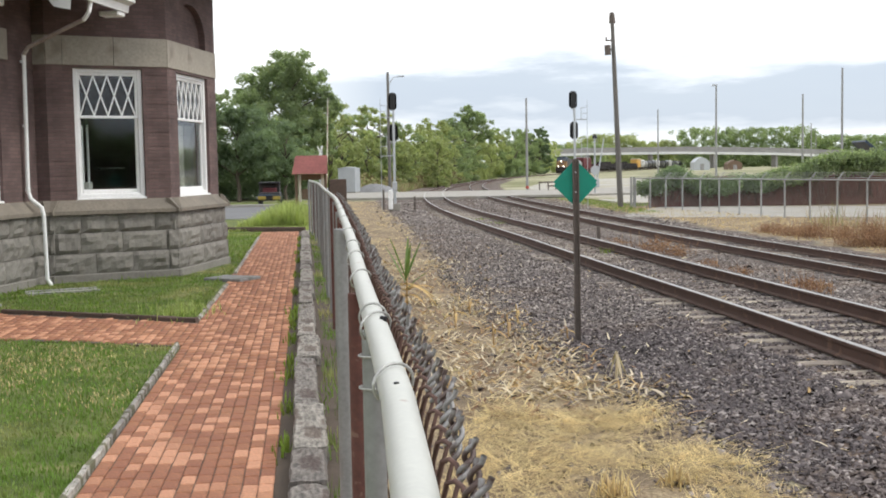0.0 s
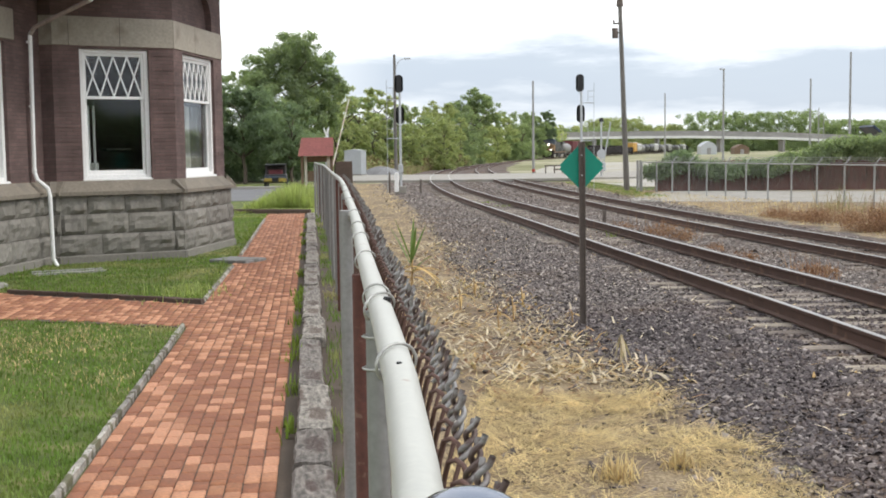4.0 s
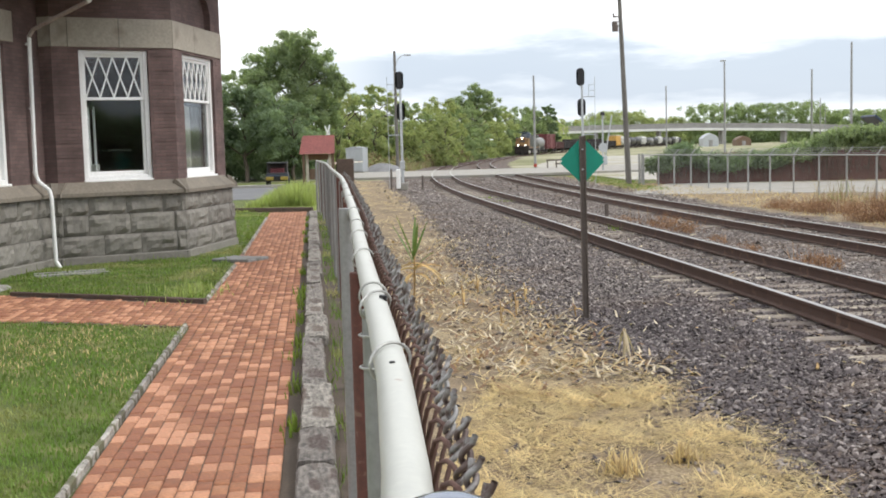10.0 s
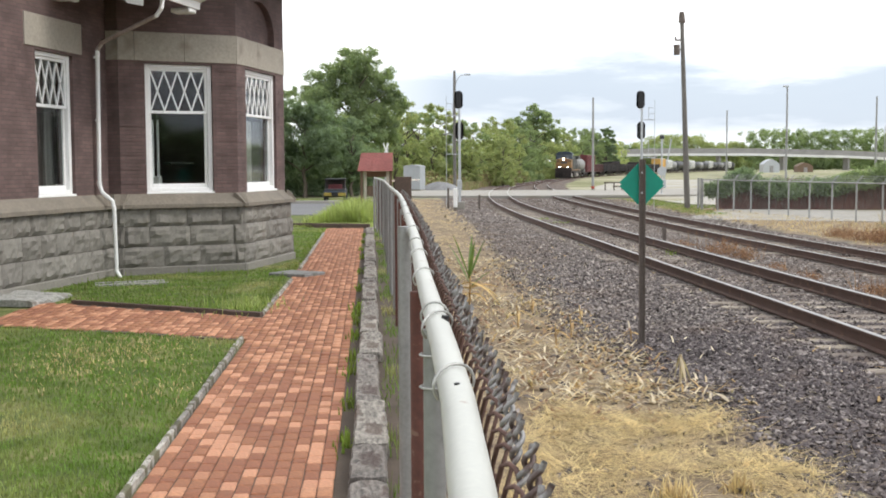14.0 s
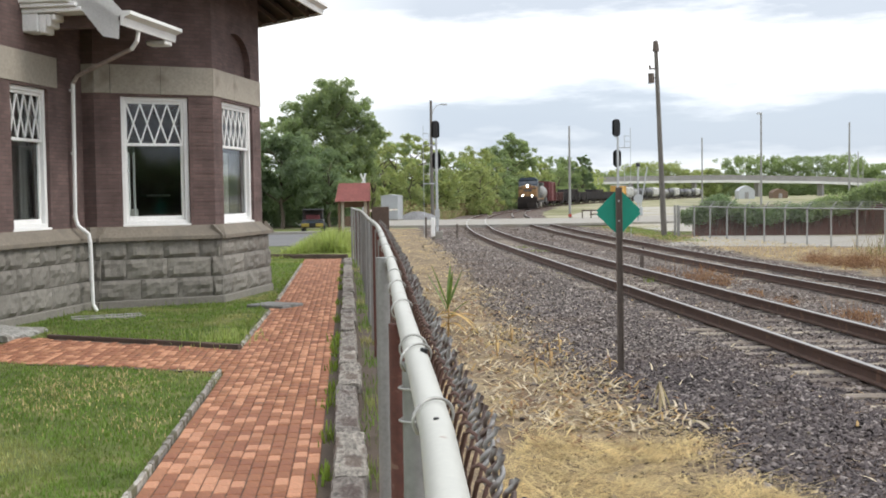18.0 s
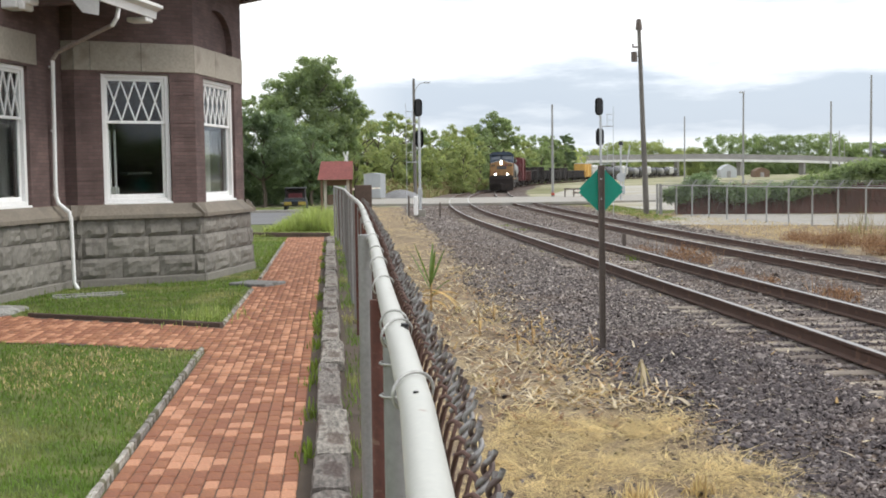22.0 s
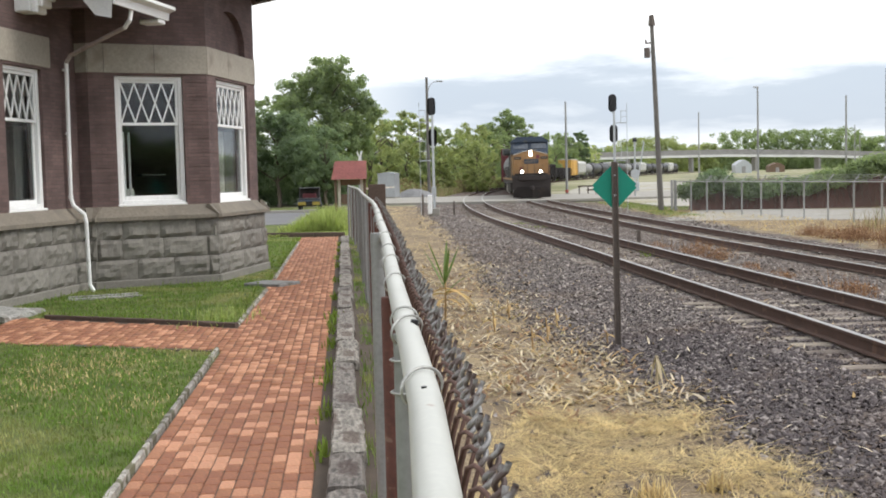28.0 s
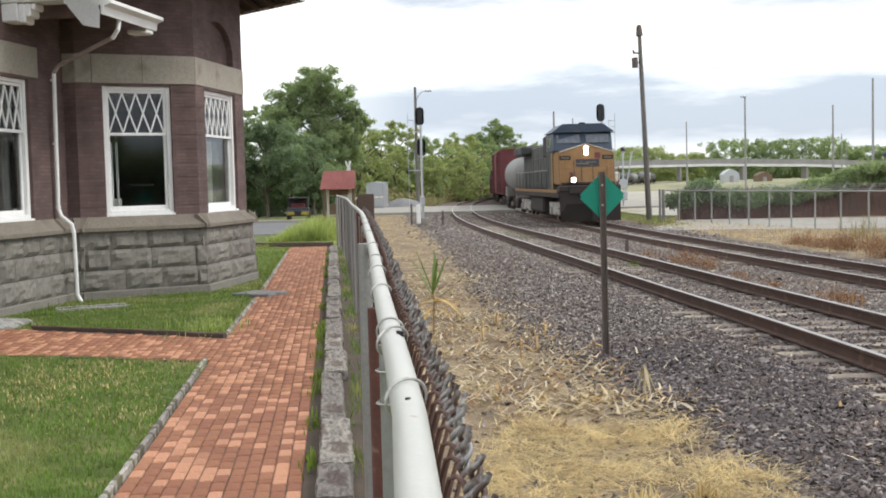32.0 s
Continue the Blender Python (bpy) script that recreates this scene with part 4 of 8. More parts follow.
M_RUSTPOST = material("rusty_post", (0.12, 0.05, 0.04), 0.9, 0.1, fine=70, coarse=6, stain=(0.2, 0.12, 0.09), stain_size=30, stain_at=0.62)
for y, off, r, rusty in ((2.45, -0.0035, 0.025, 0), (3.2, -0.022, 0.0225, 1), (6.0, -0.043, 0.036, 0), (8.4, -0.012, 0.028, 1), (9.6, -0.012, 0.03, 0), (11.6, -0.012, 0.03, 1), (12.8, -0.012, 0.03, 0), (14.6, -0.012, 0.03, 1), (15.9, -0.012, 0.03, 0), (18.2, -0.012, 0.03, 0), (21, -0.012, 0.03, 0), (24, -0.012, 0.03, 0), (27, -0.012, 0.03, 0), (30, -0.012, 0.03, 0), (33, -0.012, 0.03, 0), (36, -0.012, 0.03, 0), (38.4, -0.02, 0.035, 0)):
    x = FENCE(y) + off
    part("post", tube((x, y, -0.1), (x, y, RAIL_Z - 0.005 if y == 6.0 else RAIL_Z - 0.045), r, None, 14), M_RUSTPOST if rusty else M_POST, fence, "rusty brown post" if rusty else "grey galvanised post", 40)


def wires(lines, radius, name, mat, parent, seg=3, label=""):
    """Many thin wires as one mesh, each a run of points."""
    vs, fs, base = [], [], 0
    ang = np.arange(seg) * math.tau / seg
    for line in lines:
        p = np.array(line, float)
        d = np.gradient(p, axis=0)
        d /= np.linalg.norm(d, axis=1)[:, None] + 1e-9
        ref = np.where(np.abs(d[:, :1]) < 0.9, np.array([[1.0, 0, 0]]), np.array([[0, 1.0, 0]]))
        u = np.cross(d, ref)
        u /= np.linalg.norm(u, axis=1)[:, None]
        v = np.cross(d, u)
        r = p[:, None, :] + radius * (np.cos(ang)[None, :, None] * u[:, None, :] + np.sin(ang)[None, :, None] * v[:, None, :])
        vs.append(r.reshape(-1, 3))
        n = len(p)
        i = np.arange(n - 1)[:, None] * seg + np.arange(seg)[None, :]
        j = np.arange(n - 1)[:, None] * seg + (np.arange(seg)[None, :] + 1) % seg
        fs.append(np.stack([i, j, j + seg, i + seg], -1).reshape(-1, 4) + base)
        base += n * seg
    ob = new(name, cloud_mesh(name, np.concatenate(vs), np.concatenate(fs), mat, True))
    ob.parent = parent
    if label:
        ob["label"] = label
    return ob


# the woven mesh: zigzag wires hung on the track side of the rail
zs = np.arange(0.06, RAIL_Z - 0.03, 0.052)
mesh_lines, far_lines = [], []
y = 0.55
k = 0
while y < 38.4:
    zig = np.where(np.arange(len(zs)) % 2 == k % 2, 0.04, -0.04)
    yy = y + zig
    fx = FENCE(y)
    mesh_lines.append(np.stack([fx + 0.034 + 0.004 * np.sign(zig), yy, zs], 1))
    y += 0.082
    k += 1
tagged(wires(mesh_lines, 0.003, "wire_mesh", M_RUST, fence, 3, "rusty chain-link mesh"), kind="stuff")
# the top selvage: each pair of wires arches over, winds round itself and ends in two splayed tips
arches, twists = [], []
y = 0.68
while y < 15:
    fx = FENCE(y) + 0.032
    lean, fwd = random.uniform(0.008, 0.02), random.uniform(-0.006, 0.008)
    h = random.uniform(0.044, 0.054)
    z0 = RAIL_Z - 0.022 + random.uniform(-0.004, 0.004)
    a0 = random.uniform(0, 1.5)
    for k in (-1, 1):
        knots = ((0.018, 0, 0.0), (0.015, 0.012, 0.01), (0.008, 0.024, 0.013), (0.0, 0.034, 0.008), (-0.005, 0.039, -0.016), (-0.006, 0.04, -0.09)) if k > 0 else ((0.018, 0, 0.0), (0.012, -0.008, -0.018), (0.004, -0.018, -0.045), (0.0, -0.024, -0.09))
        arches.append([(fx + dx, y + dy, z0 + dz) for dx, dy, dz in knots])
        line = []
        for i in range(18):
            u = i / 17
            rad = 0.0043 + max(0.0, u - 0.7) * 0.012
            a = a0 + (math.pi if k > 0 else 0) + min(u, 0.82) * 8.5
            line.append((fx + 0.018 + lean * u + rad * math.cos(a), y + fwd * u + rad * math.sin(a), z0 - 0.004 + h * u * (1.0 if k > 0 else 0.9)))
        twists.append(line)
    y += 0.082
tagged(wires(arches, 0.003, "selvage_loop", M_RUST, fence, 6, "rust-brown arched wire loops"), kind="stuff")
tagged(wires(twists, 0.0034, "twisted_barb", M_WIRE, fence, 7, "twisted grey wire barbs"), kind="stuff")
# wire loops that tie the mesh to the rail and the posts
for y, tilt in ((1.72, 0.05), (2.36, 0.1), (2.52, 0.0), (3.4, 0.05), (4.2, 0.05), (4.86, 0.0), (5.9, 0.05), (7.5, 0.05), (9.0, 0.05), (10.4, 0.0)):
    x = FENCE(y)
    loop = [(x + 0.0305 * math.cos(a), y + tilt * math.cos(a) * 0.5, RAIL_Z - 0.025 + 0.0305 * math.sin(a)) for a in np.linspace(-0.3, math.pi + 0.75, 15)]
    wires([loop], 0.0028, "tie_wire", M_TIEWIRE, fence, 6)
for y, z in ((2.45, 1.6), (2.45, 1.53)):
    x = FENCE(y) - 0.004
    wires([[(x + 0.031 * math.cos(a), y + 0.031 * math.sin(a), z) for a in np.linspace(0, math.tau, 15)]], 0.0028, "tie_wire", M_TIEWIRE, fence, 6)
# the capped end post just under the eye
part("end_post", tube((0.02, 0.6, -0.1), (0.02, 0.6, 1.76), 0.04, None, 20), M_POST, fence, "grey galvanised end post", 40)
bm = bmesh.new()
bmesh.ops.create_uvsphere(bm, u_segments=28, v_segments=14, radius=0.046)
part("post_cap", put(bm, None, Matrix.Translation((0.02, 0.6, 1.767))), M_CAP, fence, "domed aluminium post cap", True)
part("cap_rim", tube((0.02, 0.6, 1.73), (0.02, 0.6, 1.758), 0.05, None, 28), M_CAP, fence, "", 40)
part("bolt_head", tube((FENCE(1.585) - 0.002, 1.585, RAIL_Z - 0.003), (FENCE(1.585) - 0.002, 1.585, RAIL_Z + 0.002), 0.004, None, 8), M_BLACK, fence)
part("bolt_head", tube((FENCE(2.3) + 0.012, 2.3, RAIL_Z - 0.008), (FENCE(2.3) + 0.014, 2.3, RAIL_Z + 0.004), 0.008, None, 8), M_BLACK, fence)
# brown panel that stands in for the mesh at the fence's far bend
M_PANEL = material("brown_board", (0.1, 0.07, 0.055), 0.9, fine=20, coarse=2)

# ---- the timber edging between path and fence ----


def worn_beam(name, length, w, h, mat, rough=0.028, step=0.09):
    bm = bmesh.new()
    n = max(int(length / step), 3)
    rings = []
    for i in range(n + 1):
        y = length * i / n
        row = []
        for cx, cz in ((-0.5, 0), (-0.5, 0.55), (-0.46, 0.93), (-0.2, 1.0), (0.15, 1.0), (0.44, 0.93), (0.5, 0.5), (0.5, 0)):
            jit = rough if cz > 0.4 else 0.0
            row.append(bm.verts.new((cx * w + random.uniform(-jit, jit) * 0.6, y, cz * h + random.uniform(-jit, jit) * 0.8)))
        rings.append(row)
    for r, s in zip(rings, rings[1:]):
        for i in range(7):
            bm.faces.new((r[i], r[i + 1], s[i + 1], s[i]))
    bm.faces.new(rings[0])
    bm.faces.new(rings[-1][::-1])
    bmesh.ops.recalc_face_normals(bm, faces=bm.faces)
    return mesh_of(name, bm, mat)


HEADING = math.degrees(math.atan(-SLOPE))
soil = bmesh.new()
ys = np.arange(3.4, 38.4, 0.12)
rows = [[soil.verts.new((x, y, -0.026 + 0.012 * noise.noise((x * 9, y * 7, 1)))) for x in np.linspace(path_x(-0.262, y), FENCE(y) + 0.05, 6)] for y in ys]
for a, b in zip(rows, rows[1:]):
    for k in range(5):
        soil.faces.new((a[k], a[k + 1], b[k + 1], b[k]))
setting("soil_strip", soil, M_SOIL, "dark bare soil strip under the fence", "soil", 60)
y = 3.4
while y < 37.2:
    L = random.choice((0.85, 1.2, 1.55, 2.4, 1.0))
    beam = tagged(new("timber_edging", worn_beam("timber_edging", L - 0.025, 0.235 + random.uniform(-0.02, 0.02), 0.1 + random.uniform(-0.018, 0.018), M_TIMBER, 0.014)), "split and weathered grey timber edging beam", "timber", "timber edging beams")
    beam.matrix_world = pose(path_x(-0.045 + random.uniform(-0.018, 0.018), y), y, -0.02, 0, random.uniform(-3, 3), HEADING + random.uniform(-0.5, 0.5))
    y += L

# ---- kerbs of the lawns ----
M_KERB = material("old_concrete_kerb", (0.33, 0.31, 0.275), 0.92, fine=30, coarse=4, dark=0.55, light=1.3, bump=0.6, spread=0.25, stain=(0.1, 0.095, 0.055), stain_size=7, stain_at=0.51)


def kerb_run(points, w, h, label, mat=None):
    """A row of short kerb stones along a line."""
    for (x0, y0), (x1, y1) in zip(points, points[1:]):
        d = Vector((x1 - x0, y1 - y0))
        n = max(int(d.length / 0.85), 1)
        for i in range(n):
            a = Vector((x0, y0)) + d * (i / n)
            L = d.length / n
            me = worn_beam("kerb_stone", L - 0.02, w, h, mat or M_KERB, 0.008, 0.22)
            ob = tagged(new("kerb_stone", me), label, "kerb", "lawn kerbs")
            ob.matrix_world = pose(a.x, a.y, -0.04, 0, 0, math.degrees(math.atan2(-d.x, d.y)))


kerb_run([(path_x(-1.56, 4.0), 4.0), (path_x(-1.53, 8.5), 8.5), (-2.7, 13.3)], 0.05, 0.085, "worn narrow concrete lawn kerb")
kerb_run([(-2.86, 15.45), (-4.3, 16.2), (-6.0, 16.98)], 0.08, 0.09, "dark weathered timber lawn kerb", M_PANEL)
kerb_run([(-2.86, 15.5), (-3.22, 20.4)], 0.06, 0.08, "worn narrow concrete lawn kerb")
kerb_run([(-3.4, 22.6), (-4.5, 35.0)], 0.06, 0.08, "worn narrow concrete lawn kerb")
kerb_run([(-6.6, 39.7), (-3.4, 38.6)], 0.14, 0.16, "dark timber kerb across the path's end", M_PANEL)
# slabs on the grass
M_DRAIN = material("dark_slab", (0.2, 0.2, 0.195), 0.9, fine=25, coarse=3, stain=(0.12, 0.115, 0.1), stain_size=4)
slab = tagged(part("drain_cover", box(-0.42, 0.42, -0.33, 0.33, -0.03, 0.05, 0.015), M_DRAIN), "flat grey stone slab on the grass", "slab")
slab.matrix_world = pose(-3.28, 21.45, 0, 0, 0, -28)
splash = thing("splash_block", pose(-5.95, 19.85, -0.008, 0, 0, 24), "long pale concrete splash block below the downpipe", "splash block")
part("trough", box(-0.6, 0.6, -0.26, 0.26, -0.04, 0.012, 0.01), M_SLAB, splash)
for s in (-0.23, 0.23):
    part("rim", box(-0.6, 0.6, s - 0.03, s + 0.03, 0.012, 0.035, 0.008), M_SLAB, splash)
step = tagged(new("door_step", worn_beam("door_step", 1.2, 1.1, 0.1, M_SLAB, 0.03)), "rough pale stone doorstep at the brick path", "step")
step.matrix_world = pose(-7.0, 16.7, -0.02, 0, 0, -8)

# ---- the green diamond sign ----
sign = thing("track_sign", pose(2.05, 13.75, -0.13, 0, -0.3, 4), "green diamond sign on a thin weathered steel post", "sign")
bm = prism([(-0.037, 0.0), (-0.037, -0.04), (-0.026, -0.04), (-0.022, -0.012), (0.022, -0.012), (0.026, -0.04), (0.037, -0.04), (0.037, 0.0)], -0.2, 2.22)
part("post", bm, M_SIGNPOST, sign, "brown weathered channel post")
bm = box(-0.205, 0.205, -0.002, 0.002, -0.205, 0.205)
bmesh.ops.bevel(bm, geom=[e for e in bm.edges if abs(e.verts[0].co.y - e.verts[1].co.y) > 0.003], offset=0.03, segments=4, affect="EDGES")
put(bm, None, Matrix.Translation((0, 0.006, 1.925)) @ Matrix.Rotation(radians(45), 4, "Y"))
part("sign_plate", bm, M_GREEN, sign, "plain green diamond plate")
for z in (1.82, 2.06):
    part("bolt", tube((0, -0.02, z), (0, -0.006, z), 0.012, None, 8), M_ALU, sign)

# ---- signals, poles and the crossing ----


def signal_mast(name, x, y, z0, label, ladder_side):
    s = thing(name, pose(x, y, z0), label, "railway signal", "railway signals")
    part("mast", tube((0, 0, 0), (0, 0, 5.15 - z0), 0.075, 0.06, 12), M_ALU, s, "silver painted mast", 40)
    part("foundation", box(-0.28, 0.28, -0.28, 0.28, -0.2, 0.3, 0.03), M_CONCRETE, s)
    part("junction_box", box(-0.13, 0.13, -0.26, -0.06, 1.0, 1.45, 0.02), M_ALU, s)
    for z, hx in ((5.62 - z0, -0.04), (3.96 - z0, 0.0)):
        h = new("signal_head")
        h.parent = s
        h.matrix_basis = pose(hx, 0.42, z, 0, 0, 180)
        h["label"] = "black two-lamp signal head with an oval background"
        bm = bmesh.new()
        n = 28
        pts = []
        for i in range(n):
            a = math.tau * i / n
            pts.append((0.225 * math.cos(a), 0.225 * math.sin(a) + (0.26 if math.sin(a) > 0 else -0.26)))
        f = [bm.verts.new((px, 0, pz)) for px, pz in pts]
        face = bm.faces.new(f)
        bmesh.ops.solidify(bm, geom=[face], thickness=0.025)
        put(bm, None, Matrix.Translation((0, 0.16, 0)))
        part("background", bm, M_BLACK, h)
        part("housing", box(-0.13, 0.13, 0.18, 0.42, -0.45, 0.45, 0.03), M_BLACK, h)
        for dz in (-0.22, 0.22):
            bm = bmesh.new()
            bmesh.ops.create_cone(bm, cap_ends=False, segments=16, radius1=0.11, radius2=0.12, depth=0.26)
            put(bm, None, Matrix.Translation((0, 0.0, dz)) @ Matrix.Rotation(radians(90), 4, "X"))
            part("hood", bm, M_BLACK, h)
            part("lens", tube((0, 0.13, dz), (0, 0.11, dz), 0.1, None, 16), M_BLACK, h)
        part("bracket", tube((0, 0, -0.5), (0, 0.25, -0.5), 0.03, None, 8), M_ALU, h)
    k = ladder_side
    part("ladder_rail", tube((k * 0.7, 0.05, -0.05), (k * 0.7, 0.05, 5.95), 0.016, None, 6), M_ALU, s)
    for z0, z1 in ((2.84, 3.9), (4.9, 5.55)):
        part("ladder_rail", tube((k * 0.37, 0.05, z0), (k * 0.37, 0.05, z1), 0.016, None, 6), M_ALU, s)
    for z in (3.35, 3.88, 5.22):
        part("ladder_rung", tube((k * 0.37, 0.05, z), (k * 0.7, 0.05, z), 0.014, None, 6), M_ALU, s)
    for z in (2.84, 4.9):
        part("platform_bar", tube((0, 0.05, z), (k * 0.7, 0.05, z), 0.025, None, 6), M_ALU, s)
    for a, b in (((0.37, 4.9), (0.7, 4.9)), ((0.37, 5.55), (0.7, 5.55))):
        part("cage_bar", tube((k * a[0], 0.4, a[1]), (k * b[0], 0.4, b[1]), 0.018, None, 6), M_ALU, s)
    return s


sigL = signal_mast("signal_mast", -0.57, 61.5, -0.12, "silver signal mast with two black heads and a ladder", -1)
part("base_cover", box(-0.34, -0.12, -0.5, -0.28, 0, 1.02, 0.03), M_WHITE, sigL, "white painted base box")
sigR = signal_mast("signal_mast", 9.29, 62.5, -0.36, "silver signal mast with two black heads and a ladder", 1)


def wooden_pole(x, y, z0, height, r, lean, label, mat=None):
    p = thing("utility_pole", pose(x, y, z0, 0, lean, 0), label, "utility pole", "utility poles")
    part("shaft", tube((0, 0, -0.3), (0, 0, height), r, r * 0.62, 12), mat or M_POLE, p, "", 40)
    return p


p = wooden_pole(12.14, 64.4, -0.36, 10.9, 0.17, -2.2, "tall brown wooden utility pole with a lamp and a transformer")
part("pole_cap", tube((0, 0, 10.3), (0, 0, 10.85), 0.2, 0.14, 12), M_SIGNPOST, p, "dark pole-top fitting")
part("transformer", tube((-0.34, -0.05, 8.55), (-0.34, -0.05, 9.1), 0.17, None, 14), M_SIGNPOST, p, "small dark transformer can")
part("crossarm", box(-0.42, 0.1, -0.05, 0.05, 9.32, 9.4, 0.01), M_SIGNPOST, p)
part("insulator", tube((-0.38, 0, 9.4), (-0.38, 0, 9.55), 0.05, None, 8), M_SIGNPOST, p)
part("bracket", box(-0.25, 0, -0.03, 0.03, 8.8, 8.88), M_SIGNPOST, p)
M_GREYPOLE = material("grey_pole", (0.28, 0.28, 0.27), 0.8, fine=20, coarse=2)
p = wooden_pole(11.3, 106, -0.35, 8.7, 0.13, 0, "weathered grey pole with a red and white foot", M_GREYPOLE)
M_REDPAINT = material("red_paint", (0.4, 0.05, 0.03), 0.7, fine=20, coarse=3)
part("red_band", tube((0, 0, 0.35), (0, 0, 0.6), 0.142, 0.14, 12), M_REDPAINT, p, "red painted band")
for x, y, h, r in ((44.4, 200, 11.9, 0.16), (32.8, 120, 10.6, 0.13), (52.5, 150, 11.2, 0.16), (42.35, 110, 11.3, 0.14), (118, 330, 13.5, 0.2), (152, 420, 13, 0.2)):
    p = wooden_pole(x, y, -0.36, h, r, 0, "weathered grey pole standing in the far field", M_GREYPOLE)
    if (x, y) == (32.8, 120):
        part("lamp_head", box(-0.45, 0.12, -0.12, 0.12, h - 0.12, h + 0.06, 0.03), M_ALU, p, "small grey lamp head")
    else:
        part("pole_cap", tube((0, 0, h - 0.02), (0, 0, h + 0.06), r * 0.7, None, 8), M_GREYPOLE, p)
# street lamp by the crossing
lamp = thing("street_lamp", pose(-1.5, 112, -0.2), "grey wooden street lamp pole with a curved arm", "street lamp")
part("pole", tube((0, 0, 0), (0, 0, 11.6), 0.17, 0.12, 12), M_POLE, lamp, "", 40)
bm = bmesh.new()
arm = [(0, 0, 9.9), (0.25, 0, 10.7), (0.6, 0, 11.1), (1.05, 0, 11.2)]
for a, b in zip(arm, arm[1:]):
    tube(a, b, 0.04, None, 8, True, bm)
part("arm", bm, M_ALU, lamp)
part("lamp_head", box(0.95, 1.6, -0.14, 0.14, 11.12, 11.28, 0.04), M_ALU, lamp, "grey cobra-head lamp")
# relay hut
hut = thing("relay_cabinet", pose(-5.2, 107, -0.12, 0, 0, -17), "silver metal trackside relay cabinet", "cabinet")
part("body", box(-0.83, 0.83, -0.7, 0.7, 0.1, 2.25, 0.02), M_ALU, hut)
bm = prism([(-0.86, 2.25), (0.86, 2.25), (0.86, 2.3), (0.0, 2.42), (-0.86, 2.3)], -0.76, 0.76)
part("roof", put(bm, None, Matrix.Rotation(radians(90), 4, "X")), M_ALU, hut, "pale low-pitched roof sheet")
part("door", box(-0.75, 0.05, -0.73, -0.7, 0.2, 2.15, 0.01), M_ALU, hut)
part("door", box(0.09, 0.78, -0.73, -0.7, 0.2, 2.15, 0.01), M_ALU, hut)
part("plinth", box(-0.88, 0.88, -0.75, 0.75, -0.1, 0.1), M_CONCRETE, hut)
# gravel bank behind the cabinet
bm = bmesh.new()
M_GREYHEAP = material("grey_gravel_heap", (0.2, 0.2, 0.205), 0.95, fine=14, coarse=1, dark=0.6, light=1.3, bump=0.8, depth=0.05)
bmesh.ops.create_grid(bm, x_segments=24, y_segments=8, size=1)
for v in bm.verts:
    x, y = v.co.x, v.co.y
    v.co = (x * 2.3, y * 2.2, max(0, (1 - x * x) * (1 - y * y)) * 0.9 + 0.08 * noise.noise((x * 6, y * 6, 2)))
heap = tagged(part("gravel_heap", bm, M_GREYHEAP, None, "", True), "low heap of dark grey gravel beside the road", "gravel")
heap.matrix_world = pose(-2.9, 110, -0.25)
# kiosk with a red roof at the end of the fence
kiosk = thing("notice_kiosk", pose(-3.76, 46, -0.02, 0, 0, 3), "small wooden notice kiosk with a red metal roof", "kiosk")
M_KWOOD = material("brown_kiosk_wood", (0.17, 0.115, 0.08), 0.9, fine=25, coarse=3, axis=(1, 1, 0.2))
M_CREAM = material("cream_post_paint", (0.5, 0.47, 0.4), 0.8, fine=25, coarse=3)
for x, mat in ((-0.6, M_KWOOD), (-0.46, M_CREAM), (0.44, M_CREAM), (0.56, M_KWOOD)):
    part("post", box(x - 0.055, x + 0.055, -0.06, 0.06, -0.1, 1.95, 0.01), mat, kiosk)
part("header_beam", box(-0.4, 0.38, -0.04, 0.04, 1.66, 1.88, 0.01), M_KWOOD, kiosk, "brown wooden header beam")
part("notice_board", box(-0.4, 0.38, -0.02, 0.02, 0.9, 1.3, 0.01), M_KWOOD, kiosk, "brown wooden notice board")
bm = bmesh.new()
for s in (-1, 1):
    q = [(-0.74, s * 0.55, 1.9), (0.64, s * 0.55, 1.9), (0.66, 0, 2.63), (-0.6, 0, 2.63)]
    f = bm.faces.new([bm.verts.new(c) for c in (q if s < 0 else q[::-1])])
    bmesh.ops.solidify(bm, geom=[f], thickness=-0.04)
part("roof", bm, M_REDROOF, kiosk, "red painted pitched roof")
for x in (-0.64, 0.64):
    bm = prism([(-0.5, 1.9), (0.5, 1.9), (0, 2.55)], x - 0.02, x + 0.02)
    part("gable", put(bm, None, Matrix(((0, 0, 1, 0), (1, 0, 0, 0), (0, 1, 0, 0), (0, 0, 0, 1)))), M_KWOOD, kiosk)
panel = tagged(part("board_panel", box(-0.25, 0.25, -0.03, 0.03, -0.1, 1.74, 0.01), M_PANEL), "dark brown panel standing in for mesh at the fence end", "panel")
panel.matrix_world = pose(-2.0, 34, 0, 0, 0, 10)

# crossing gate: its arm drops as the train comes
GATE = (-5.95, 82.5, -0.12)
gate = thing("crossing_gate", pose(*GATE), "railway crossing gate with a white crossbuck and a pale arm", "crossing gate", "crossing gates")
part("mast", tube((0, 0, 0), (0, 0, 3.9), 0.07, None, 12), M_ALU, gate, "", 40)
part("gate_mechanism", box(-0.2, 0.25, -0.25, 0.25, 0.9, 1.5, 0.03), M_ALU, gate)
